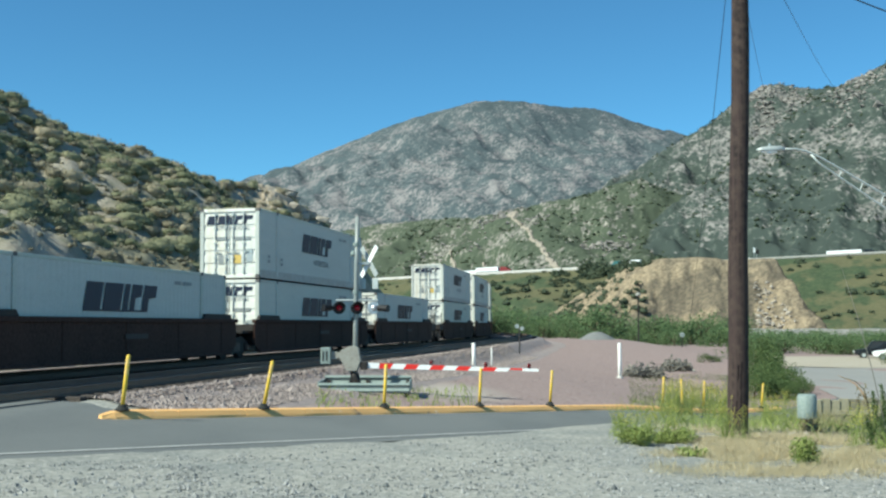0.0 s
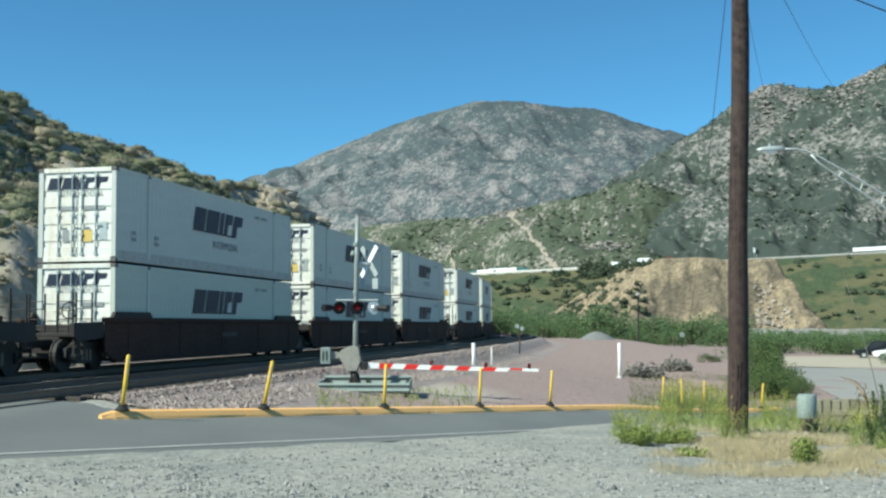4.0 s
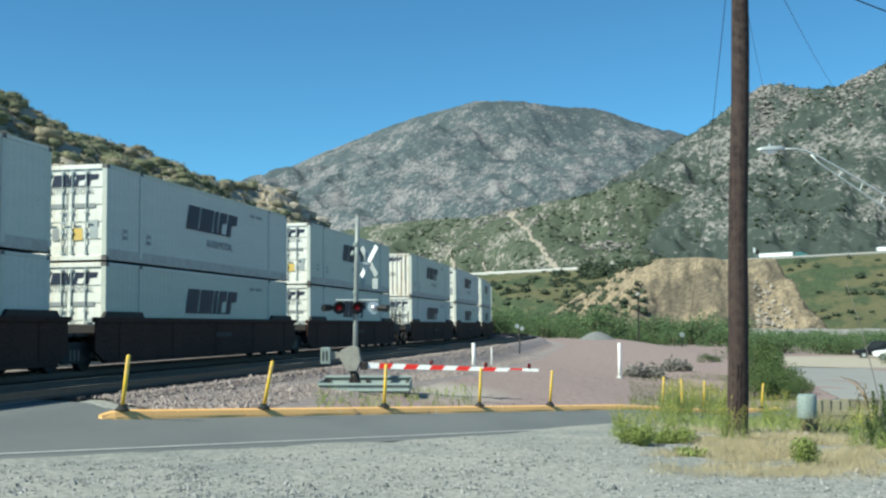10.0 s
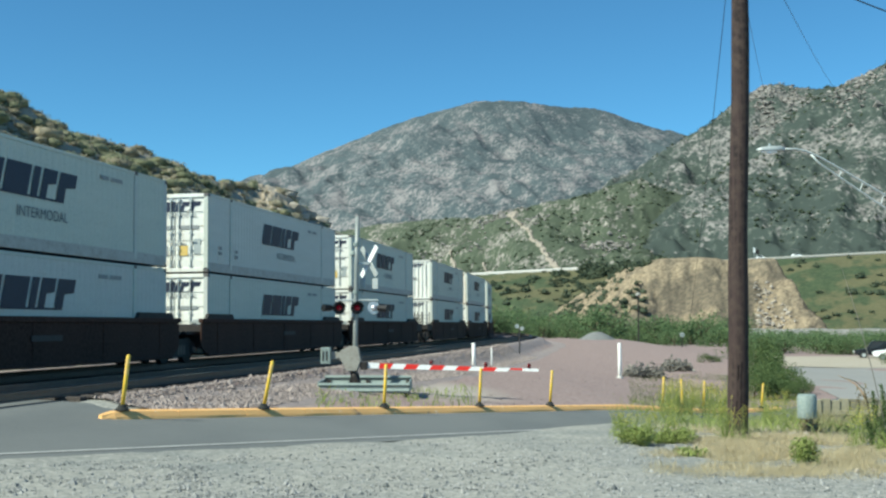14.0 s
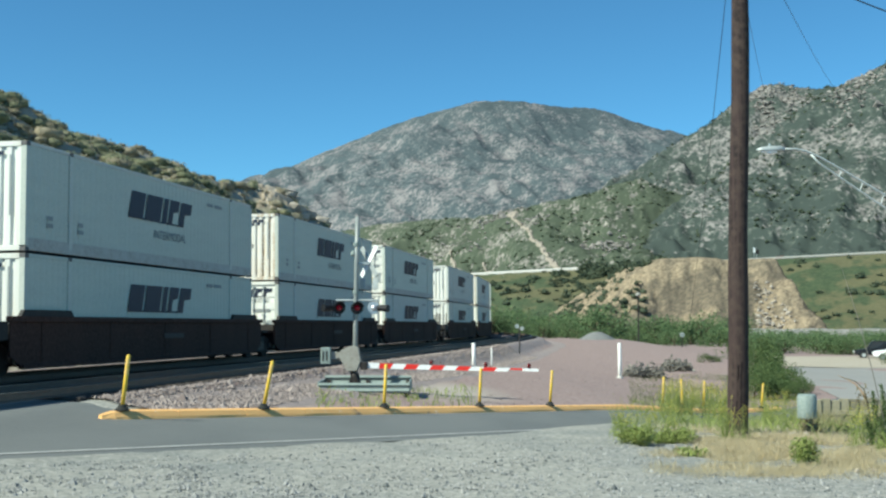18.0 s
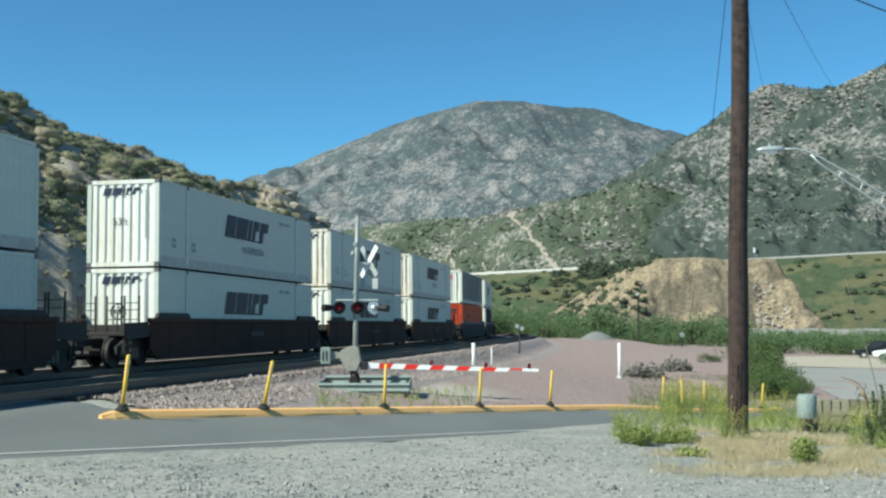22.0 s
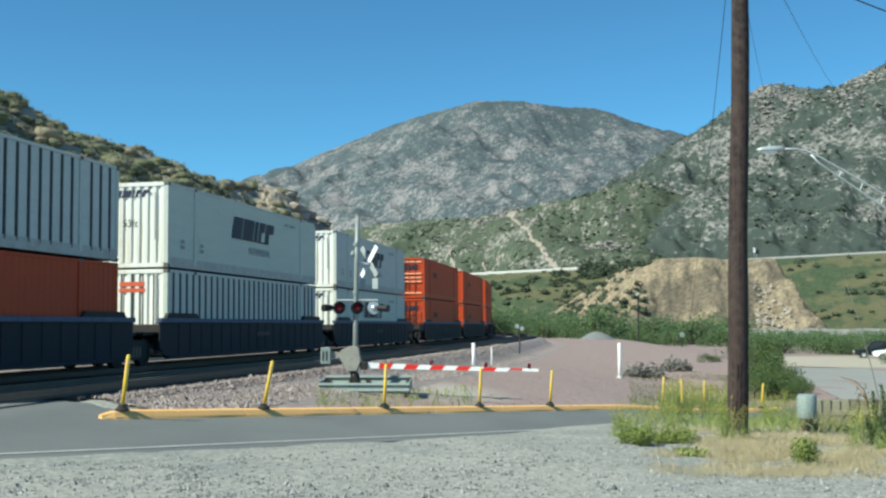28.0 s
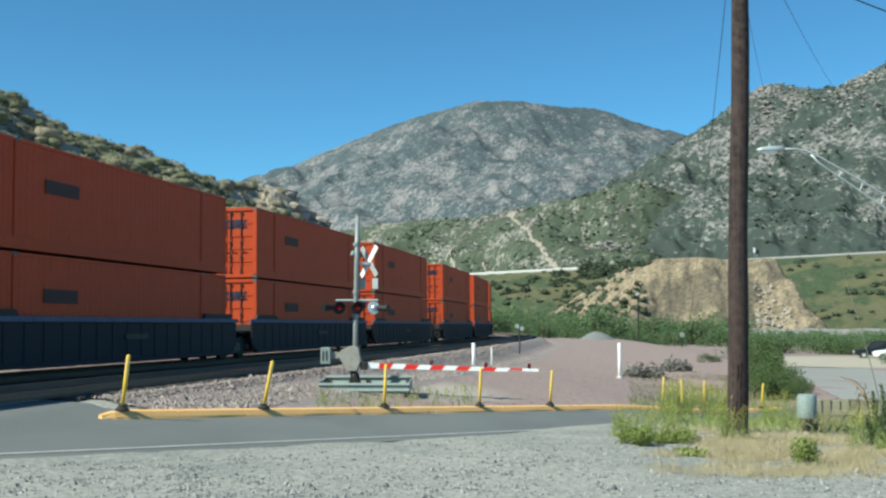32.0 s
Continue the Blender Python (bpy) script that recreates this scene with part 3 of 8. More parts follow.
def soil_material():
    """Pale grey-green gravel in front, pinkish crushed stone beyond the kerb, blended by ragged edges in object metres."""
    m = terrain_mat("gravelly_soil", (0.215, 0.220, 0.200), (0.385, 0.378, 0.340), (0.165, 0.180, 0.172), (0.280, 0.288, 0.270), 0.55, 0.5, 11, bump=0.5, dist=0.03, soft=0.2)
    n, l = m.node_tree.nodes, m.node_tree.links
    b = n["Principled BSDF"]
    old = b.inputs["Base Color"].links[0].from_socket
    tc = next(x for x in n if x.bl_idname == "ShaderNodeTexCoord")
    sep = n.new("ShaderNodeSeparateXYZ")
    l.new(tc.outputs["Object"], sep.inputs[0])
    nz = n.new("ShaderNodeTexNoise")
    nz.inputs["Scale"].default_value, nz.inputs["Detail"].default_value = 0.25, 6
    l.new(tc.outputs["Object"], nz.inputs["Vector"])
    ad = n.new("ShaderNodeMath")
    ad.operation = "MULTIPLY_ADD"
    l.new(nz.outputs[0], ad.inputs[0])
    ad.inputs[1].default_value = 9.0
    l.new(sep.outputs["Y"], ad.inputs[2])
    mr = n.new("ShaderNodeMapRange")
    mr.inputs[1].default_value, mr.inputs[2].default_value = 26.5, 30.5
    l.new(ad.outputs[0], mr.inputs[0])
    g = n.new("ShaderNodeTexNoise")
    g.inputs["Scale"].default_value, g.inputs["Detail"].default_value = 7, 5
    l.new(tc.outputs["Object"], g.inputs["Vector"])
    r = n.new("ShaderNodeValToRGB")
    r.color_ramp.elements[0].position, r.color_ramp.elements[1].position = 0.38, 0.64
    r.color_ramp.elements[0].color, r.color_ramp.elements[1].color = (0.235, 0.175, 0.165, 1), (0.33, 0.265, 0.245, 1)
    l.new(g.outputs[0], r.inputs[0])
    mx = n.new("ShaderNodeMixRGB")
    l.new(mr.outputs[0], mx.inputs[0])
    l.new(old, mx.inputs[1])
    l.new(r.outputs[0], mx.inputs[2])
    place = n.new("ShaderNodeMapping")                     # pale dusty patch beside the crossing signal
    place.inputs["Location"].default_value, place.inputs["Scale"].default_value = (-0.2 / 2.0, -35.0 / 5.0, 0), (1 / 2.0, 1 / 5.0, 0)
    l.new(tc.outputs["Object"], place.inputs[0])
    far = n.new("ShaderNodeVectorMath")
    far.operation = "LENGTH"
    l.new(place.outputs[0], far.inputs[0])
    rag = n.new("ShaderNodeMath")
    rag.operation = "MULTIPLY_ADD"
    l.new(g.outputs[0], rag.inputs[0])
    rag.inputs[1].default_value = 0.9
    l.new(far.outputs["Value"], rag.inputs[2])
    fade = n.new("ShaderNodeMapRange")
    fade.inputs[1].default_value, fade.inputs[2].default_value, fade.inputs[3].default_value, fade.inputs[4].default_value = 0.75, 1.6, 0.8, 0.0
    l.new(rag.outputs[0], fade.inputs[0])
    dust = n.new("ShaderNodeMixRGB")
    l.new(fade.outputs[0], dust.inputs[0])
    l.new(mx.outputs[0], dust.inputs[1])
    dust.inputs[2].default_value = (0.40, 0.37, 0.32, 1)
    l.new(dust.outputs[0], b.inputs["Base Color"])
    return m


tagged(new("ground", mesh_of("ground", v, f, soil_material(), True)), "pale gravel and pinkish crushed-stone ground beside the railway", "ground", kind="structure")


def strip_sheet(name, lefts, rights, rows, mat, lift, cols=8):
    """A sheet between two edges given as functions of a parameter, laid on the ground with a lift."""
    pts = []
    for a in rows:
        p, q = lefts(a), rights(a)
        for k in range(cols + 1):
            w = k / cols
            pts.append((p[0] * (1 - w) + q[0] * w, p[1] * (1 - w) + q[1] * w))
    pts = np.array(pts)
    z = ground_z(pts[:, 0], pts[:, 1]) + lift
    v = np.column_stack([pts, z])
    n = cols + 1
    f = [(j * n + i, j * n + i + 1, (j + 1) * n + i + 1, (j + 1) * n + i) for j in range(len(rows) - 1) for i in range(cols)]
    return mesh_of(name, v, f, mat, True)


# asphalt: the road past the kerb and the ramp up to the level crossing
road_rows = np.concatenate([np.arange(-40, -10, 2.0), np.arange(-10, 30, 0.4), np.arange(30, 60, 2.0)])
road = new("road", strip_sheet("road", lambda a: from_road(a, -3.50 + 0.08 * math.sin(a * 2.1) + 0.05 * math.sin(a * 5.3)),
                               lambda a: from_road(a, 0.1), road_rows, M["asphalt"], 0.008, 24))
tagged(road, "weathered grey asphalt road past a yellow kerb", "road", kind="structure")
ramp = new("crossing_ramp", strip_sheet("crossing_ramp", lambda a: from_road(a, 0.1), lambda a: from_road(a, 3.7 + 0.12 * math.sin(a * 3.1)),
                                        np.arange(-40, 1.2, 0.4), M["asphalt"], 0.008, 30))
tagged(ramp, "grey asphalt ramp rising to the level crossing", "road", kind="structure")
edge_line = new("edge_line", strip_sheet("edge_line", lambda a: from_road(a, -3.07), lambda a: from_road(a, -2.96),
                                         np.arange(-30, 12.4, 0.3), M["line"], 0.016, 1))
tagged(edge_line, "worn white painted edge line on the road", "road marking", kind="structure")


# ---------------------------------------------------------------- tracks
def rail_bar(off, s0, s1, top):
    """Foot, web and head of one rail along the line."""
    prof = [(-0.07, 0), (0.07, 0), (0.07, 0.015), (0.012, 0.035), (0.012, 0.125), (0.036, 0.135), (0.036, 0.165), (-0.036, 0.165), (-0.036, 0.135), (-0.012, 0.125), (-0.012, 0.035), (-0.07, 0.015)]
    ss = np.concatenate([np.arange(s0, 44, 8.0), np.arange(44, s1, 3.0)])
    v, f, mats = [], [], []
    for s in ss:
        for px, pz in prof:
            x, y, h = line_at(s, off + px)
            v.append((x, y, top - 0.165 + pz))
    n = len(prof)
    for j in range(len(ss) - 1):
        for i in range(n):
            f.append((j * n + i, j * n + (i + 1) % n, (j + 1) * n + (i + 1) % n, (j + 1) * n + i))
            mats.append(1 if i in (6, ) else 0)
    me = mesh_of("rail", v, f, M["rail"])
    me.materials.append(M["rail_head"])
    me.polygons.foreach_set("material_index", mats)
    return me


def tie_mesh():
    bm = B()
    box(bm, -1.3, 1.3, -0.115, 0.115, -0.16, 0.0, 0.012)
    return bm_mesh("tie", bm, M["tie"])


TIE = tie_mesh()
for centre, label in ((0.0, "main railway track with steel rails on dark timber ties"), (TRACK2, "empty second railway track on dark timber ties")):
    tr = thing("railway_track", Matrix.Identity(4), label, "railway track", "railway tracks", "structure")
    for g in (-0.753, 0.753):
        part("rail", rail_bar(centre + g, -460, 600, MAIN_Z if centre == 0 else RAIL_Z), None, tr)
    far_v, far_f = [], []
    for k, s in enumerate(np.arange(10, 400, 0.55)):
        x, y, h = line_at(s + rng.uniform(-0.03, 0.03), centre + rng.uniform(-0.05, 0.05))
        m = Matrix.Translation((x, y, (MAIN_Z if centre == 0 else RAIL_Z) - 0.168)) @ Matrix.Rotation(-h + rng.uniform(-0.015, 0.015), 4, "Z")
        ex, ey, eh = line_at(s, centre + 1.3)
        if centre and to_road(ex, ey)[0] < 1.0:            # paved over at the crossing
            continue
        if 14 <= s < 110:
            o = part("tie", TIE, None, tr)
            o.matrix_basis = m
        else:
            base = len(far_v)
            far_v += [m @ Vector(c) for c in ((-1.3, -0.115, 0), (1.3, -0.115, 0), (1.3, 0.115, 0), (-1.3, 0.115, 0), (-1.3, -0.115, -0.15), (1.3, -0.115, -0.15), (1.3, 0.115, -0.15), (-1.3, 0.115, -0.15))]
            far_f += [[base + i for i in q] for q in ((0, 1, 2, 3), (0, 4, 5, 1), (1, 5, 6, 2), (2, 6, 7, 3), (3, 7, 4, 0))]
    tagged(part("ties", mesh_of("ties", far_v, far_f, M["tie"]), None, tr), kind="stuff")


def ballast_bed():
    """Crushed stone shoulders and crib under both tracks."""
    offs = [-12.5, -10.5, -8.0, -6.5, -5.4, -3.6, -2.6, 0, 2.6, 5.2, 6.5, 6.7, 7.2, 7.7, 8.2, 8.8, 9.4, 10.2]
    ss = np.concatenate([np.arange(18.0, 130, 0.6), np.arange(130, 420, 3.0)])
    v = []
    for s in ss:
        for o in offs:
            x, y, h = line_at(s, o)
            v.append((x, y))
    v = np.array(v)
    z = ground_z(v[:, 0], v[:, 1])
    oo = np.tile(offs, len(ss))
    z = z + 0.045 + fbm(v[:, 0], v[:, 1], 0.9, 3) * 0.03 * (oo > 6.8) - 0.13 * (oo > 10)
    n = len(offs)
    f = [(j * n + i, j * n + i + 1, (j + 1) * n + i + 1, (j + 1) * n + i) for j in range(len(ss) - 1) for i in range(n - 1)]
    ra, rc = to_road(v[:, 0], v[:, 1])
    on_road = (rc < 0.34) | ((ra < 1.3) & (rc < 3.6))
    f = [q for q in f if not any(on_road[i] for i in q)]
    me = mesh_of("ballast", np.column_stack([v, z]), f, M["ballast"], True)
    # bed left of the shoulder: oil stains and the train's shade in one dark colour
    me.materials.append(M["oily_shade"])
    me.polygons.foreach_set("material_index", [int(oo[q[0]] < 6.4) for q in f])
    return me


tagged(new("ballast_bed", ballast_bed()), "pinkish-grey crushed stone ballast under the railway tracks", "ballast", kind="structure")


# ---------------------------------------------------------------- hills and mountains
def ridge_height(x, y, ridge, slope, power=1.0):
    """Height under a ridge line given as (x, y, z) points: it falls away on both sides by the slope."""
    best = np.full(len(x), -1e9)
    for (ax, ay, az), (bx, by, bz) in zip(ridge, ridge[1:]):
        dx, dy = bx - ax, by - ay
        t = np.clip(((x - ax) * dx + (y - ay) * dy) / (dx * dx + dy * dy), 0, 1)
        d = np.hypot(x - ax - t * dx, y - ay - t * dy)
        best = np.maximum(best, az + (bz - az) * t - slope * d ** power)
    return best


def polar_sheet(a0, a1, na, r0, r1, nr, height, skirt=-6.0):
    """A sheet over a sector round the origin (degrees from straight ahead, metres)."""
    az = np.radians(np.linspace(a0, a1, na))
    rr = np.linspace(0, 1, nr) ** 1.15 * (r1 - r0) + r0
    ga, gr = np.meshgrid(az, rr)
    x, y = (gr * np.sin(ga)).ravel(), (gr * np.cos(ga)).ravel()
    z = np.maximum(height(x, y), skirt)
    f = [(j * na + i, j * na + i + 1, (j + 1) * na + i + 1, (j + 1) * na + i) for j in range(nr - 1) for i in range(na - 1)]
    return np.column_stack([x, y, z]), f


def ray(px, py, d):
    """A point d metres ahead, named by where a level view of the same lens would show it."""
    u, w = (px - 784) / 1954, (441 - py) / 1954
    c, s = math.cos(radians(3.925)), math.sin(radians(3.925))
    k = d / (c - w * s)
    return (u * k, d, EYE + k * (s + w * c))


# far granite mountain
RIDGE_FAR = [(-1380, 3050, 170), (-900, 2760, 205)] + [ray(px, py, d) for px, py, d in (
    (481, 318, 2350), (530, 291, 2335), (600, 265, 2320), (650, 246, 2310), (690, 223, 2300), (765, 199, 2270), (840, 179, 2250), (914, 178, 2260), (985, 189, 2295),
    (1050, 191, 2330), (1075, 197, 2335), (1100, 212, 2350), (1140, 220, 2365), (1160, 231, 2375), (1185, 230, 2385), (1240, 254, 2420), (1310, 275, 2460))] + [(1100, 2600, 330)]


def far_height(x, y):
    h = ridge_height(x, y, RIDGE_FAR, 0.40)
    keep = smooth(0, 160, h - ridge_height(x, y, RIDGE_FAR, 1.3))
    gully = np.abs(fbm(x + 0.35 * y, y * 0.4, 0.007, 4, 0.5, 9.0))
    return h + (fbm(x, y, 0.0019, 4, 0.5, 3.0) * 20 - gully * 20 - 12) * keep + fbm(x, y, 0.02, 4, 0.5, 2.0) * 2.2


v, f = polar_sheet(-26, 30, 420, 1000, 2750, 170, far_height)
# distance haze is mixed into the rock and scrub colours as a blue tint
MT_FAR = terrain_mat("hazed_granite_and_scrub", (0.090, 0.102, 0.111), (0.200, 0.193, 0.190), (0.082, 0.106, 0.114), (0.126, 0.144, 0.146), 0.085, 0.58, 0.42, bump=0.3, dist=1.2, soft=0.09, speck=0.22, drawn=(1.2, 0.5, 0.9), turn=0.5, vivid=0.6, rise=(60, 420, 0.06, -0.06))
tagged(new("mountain_far", mesh_of("mountain_far", v, f, MT_FAR, True)), "broad haze-blue granite mountain speckled with scrub", "mountain", kind="structure")

# steep mountain on the right
RIDGE_RIGHT = [ray(px, py, d) for px, py, d in (
    (1150, 318, 1035), (1195, 297, 1025), (1220, 276, 1010), (1245, 253, 1000), (1262, 241, 995), (1285, 226, 990), (1322, 190, 970), (1344, 167, 960), (1364, 147, 950), (1378, 146, 942),
    (1410, 154, 925), (1440, 157, 908), (1483, 152, 880), (1515, 139, 860), (1540, 126, 850), (1568, 111, 840), (1640, 78, 800))] + [(480, 740, 240)]
SPUR_RIGHT = [(282, 950, 206), (268, 800, 112), (250, 640, 48)]


def right_height(x, y):
    h = np.maximum(ridge_height(x, y, RIDGE_RIGHT, 0.62), ridge_height(x, y, SPUR_RIGHT, 0.6))
    keep = smooth(0, 70, h - ridge_height(x, y, RIDGE_RIGHT, 1.6))
    return h + (fbm(x, y, 0.006, 4, 0.5, 5.0) * 12 - np.abs(fbm(x, y, 0.014, 4, 0.5, 8.0)) * 18 + 3) * keep + fbm(x, y, 0.04, 4, 0.5, 1.0) * 1.8


v, f = polar_sheet(8, 40, 320, 520, 1250, 160, right_height)
MT_RIGHT = terrain_mat("broken_granite_and_scrub", (0.074, 0.080, 0.077), (0.186, 0.180, 0.168), (0.058, 0.075, 0.066), (0.096, 0.111, 0.093), 0.085, 0.66, 0.60, bump=0.5, dist=0.7, soft=0.08, speck=0.36, vivid=0.65, drawn=(1.1, 0.6, 0.9), turn=-0.4, rise=(40, 110, -0.12, 0.02))
tagged(new("mountain_right", mesh_of("mountain_right", v, f, MT_RIGHT, True)), "steep rocky mountain with pale outcrops and green scrub", "mountain", kind="structure")

# green foothill ridge before the far mountain
RIDGE_MID = [(-260, 960, 60)] + [ray(px, py, d) for px, py, d in (
    (610, 408, 900), (675, 395, 870), (760, 387, 840), (820, 386, 820), (880, 378, 808), (935, 365, 800), (1000, 351, 795), (1056, 340, 790), (1090, 324, 795), (1130, 316, 800),
    (1165, 333, 798), (1217, 362, 790), (1304, 400, 770))] + [(300, 760, 60)]


def scar_x(y):
    """Middle line of the bare scar that runs down the foothill."""
    return 47.5 + (800 - np.asarray(y)) * 0.115


def mid_height(x, y):
    h = ridge_height(x, y, RIDGE_MID, 0.42)
    keep = smooth(0, 30, h - ridge_height(x, y, RIDGE_MID, 1.2)) * (0.15 + 0.85 * smooth(5, 26, np.abs(x - scar_x(y)) - 0.05 * (800 - y)))
    return h + (fbm(x, y, 0.008, 4, 0.5, 6.0) * 6 - np.abs(fbm(x, y, 0.016, 4, 0.5, 3.0)) * 9 - 2.5) * keep + fbm(x, y, 0.06, 4, 0.5, 1.0) * 1.5 - 30 * smooth(600, 530, np.hypot(x, y))


v, f = polar_sheet(-20, 24, 330, 500, 960, 140, mid_height)
MT_MID = terrain_mat("scrub_covered_foothill", (0.120, 0.119, 0.103), (0.245, 0.232, 0.200), (0.082, 0.102, 0.070), (0.130, 0.143, 0.101), 0.075, 0.80, 0.65, bump=0.45, dist=0.7, soft=0.12, speck=0.36, vivid=0.6, drawn=(1.3, 0.5, 0.8), turn=0.35)
tagged(new("hill_mid", mesh_of("hill_mid", v, f, MT_MID, True)), "scrub-green foothill with pale rock scars", "hill", kind="structure")


SCAR_ROCK = material("bare_pale_granite", (0.285, 0.250, 0.200), (0.19, 0.17, 0.135), (0.36, 0.32, 0.265), 0.15, 0.7, rough=0.95, bump=0.8, dist=1.0)


def scar_mesh(shift, t0, t1, width, head):
    """A bare rock scar that runs down the foothill, craggy and uneven in width; head: spread of the pale outcrop at its top."""
    v, n, m = [], max(24, int(120 * (t1 - t0))), 9
    for i in range(n + 1):
        t = t0 + (t1 - t0) * i / n
        y = 806 - 176 * t
        wide = max(0.15, 0.95 + head * math.exp(-((t - 0.09) / 0.06) ** 2) + 1.9 * noise.noise(Vector((t * 34 + shift, 3, 0))) + 1.2 * t) * width
        mid = float(scar_x(y)) + shift + 1.8 * noise.noise(Vector((t * 8, shift, 0))) + 0.9 * noise.noise(Vector((t * 30, shift, 4)))
        for k in range(m):
            v.append((mid + (k / (m - 1) - 0.5) * 2 * wide + 1.1 * width * noise.noise(Vector((t * 60, k * 1.7, 5))), y))
    v = np.array(v)
    edge = np.tile(np.abs(np.linspace(-1, 1, m)), n + 1)
    along = np.repeat(np.abs(np.linspace(-1, 1, n + 1)), m)
    z = mid_height(v[:, 0], v[:, 1]) + 0.8 + fbm(v[:, 0], v[:, 1], 0.3, 3, 0.5, 8.0) * 0.8 - 1.6 * smooth(0.5, 1.0, edge) - 1.5 * smooth(0.85, 1.0, along)
    f = [(j * m + i, j * m + i + 1, j * m + m + i + 1, j * m + m + i) for j in range(n) for i in range(m - 1)]
    return mesh_of("rock_scar", np.column_stack([v, z]), f, SCAR_ROCK, True)


for shift, t0, t1, width, head, label in ((0.0, 0.0, 1.0, 1.0, 4.6, "pale bare rock scar running down the foothill"), (-49.0, 0.22, 0.72, 0.75, 0.0, "narrow pale rock scar on the foothill"),
                                          (-31.0, 0.50, 0.86, 0.55, 0.0, "short narrow pale rock scar on the foothill")):
    tagged(new("rock_scar", scar_mesh(shift, t0, t1, width, head)), label, "rock scar", "rock scars on the foothill", kind="structure")

# scrubby hill beside the line, with a rocky nose
RIDGE_LEFT = [(-140, 40, 46.35), (-95, 52, 36.35), (-50, 70, 25.85), (-33.7, 84, 19.35), (-32.7, 90, 17.55), (-30.8, 95, 17.55), (-28.1, 100, 18.05), (-26.2, 108, 16.95), (-24.4, 115, 16.95), (-19.9, 128, 17.95), (-17.5, 135, 16.55), (-16.8, 140, 15.25), (-14.5, 146, 11.35), (-13.4, 150, 7.35)]


def left_height(x, y):
    h = ridge_height(x, y, RIDGE_LEFT, 0.62, 1.0)
    rough = fbm(x, y, 0.05, 4, 0.5, 2.0) * 1.2 - np.abs(fbm(x, y, 0.09, 4, 0.5, 7.0)) * 1.0 + fbm(x, y, 0.4, 3, 0.5, 4.0) * 0.3
    h = h + rough * smooth(0, 6, h - ridge_height(x, y, RIDGE_LEFT, 3.0)) + fbm(x, y, 0.25, 3, 0.5, 1.0) * 0.35
    o = line_offset(x, y)
    cut = -1.0 + np.clip(-7.5 - o, 0, 60) * (1.22 + 0.12 * fbm(x, y, 0.12, 3, 0.5, 5.0)) + fbm(x, y, 0.3, 4, 0.55, 9.0) * 0.5
    return np.minimum(h, cut)


v, f = polar_sheet(-62, -3, 330, 30, 260, 210, left_height, skirt=-1.0)
MT_LEFT = terrain_mat("sandy_slope", (0.275, 0.245, 0.195), (0.370, 0.338, 0.275), (0.185, 0.178, 0.122), (0.240, 0.225, 0.160), 0.30, 0.50, 1.6, bump=0.6, dist=0.25, soft=0.12)
tagged(new("hill_left", mesh_of("hill_left", v, f, MT_LEFT, True)), "sandy hillside with dense scrub above the railway cutting", "hill", kind="structure")


def crag_height(x, y):
    """Broken rock on the hill's nose: sharp ledges that sink into the slope round their edge."""
    g1, g2 = fbm(x, y, 0.16, 4, 0.55, 14.0), fbm(x, y, 0.45, 4, 0.55, 3.0)
    ledge = 1.2 * (0.5 - np.abs(g1)) + 0.45 * (0.45 - np.abs(g2))
    reach = smooth(0.0, 9.0, y + 0.9 * (x + 22) - 112 + 4 * fbm(x, y, 0.1, 3, 0.5, 2.0)) * smooth(-1.0, 1.5, left_height(x, y) - 3.0)
    return left_height(x, y) - 0.8 + ledge * reach * 1.15 + 0.15


v, f = polar_sheet(-15, -4, 260, 100, 156, 130, crag_height, skirt=-1.2)
MT_CRAG = terrain_mat("tan_broken_rock", (0.36, 0.305, 0.235), (0.50, 0.435, 0.35), (0.27, 0.225, 0.165), (0.37, 0.315, 0.24), 0.5, 0.42, 3.0, bump=0.9, dist=0.25, soft=0.10)
tagged(new("rock_outcrop", mesh_of("rock_outcrop", v, f, MT_CRAG, True)), "broken tan rock outcrop on the hill's nose above the railway", "rock outcrop", kind="structure")


# ---------------------------------------------------------------- the highway and its banks
def hwy_y(x):
    return 498 - (np.asarray(x) - 9.2) * 68 / 163.0


def hwy_z(x):
    x = np.asarray(x, float)
    return 23.6 + np.clip(x - 9.2, -200, 400) * 5.6 / 163.0


def bank_height(x, y):
    d = (hwy_y(x) - y) * 0.92
    z = hwy_z(x) - np.where(d > 7, (d - 7) * 0.34, 0)
    z = z + (fbm(x, y, 0.02, 4, 0.5, 3.0) * 1.6 + fbm(x, y, 0.11, 3, 0.5, 5.0) * 0.6) * smooth(8, 20, np.abs(d))
    return z


v, f = polar_sheet(-12, 34, 300, 330, 640, 130, bank_height, skirt=-4)
MT_BANK = terrain_mat("olive_grass_bank", (0.096, 0.099, 0.054), (0.126, 0.122, 0.068), (0.046, 0.068, 0.038), (0.074, 0.096, 0.052), 0.055, 0.66, 0.7, bump=0.5, dist=0.7, soft=0.10)
tagged(new("highway_bank", mesh_of("highway_bank", v, f, MT_BANK, True)), "olive-green grassy embankment below a highway", "embankment", kind="structure")


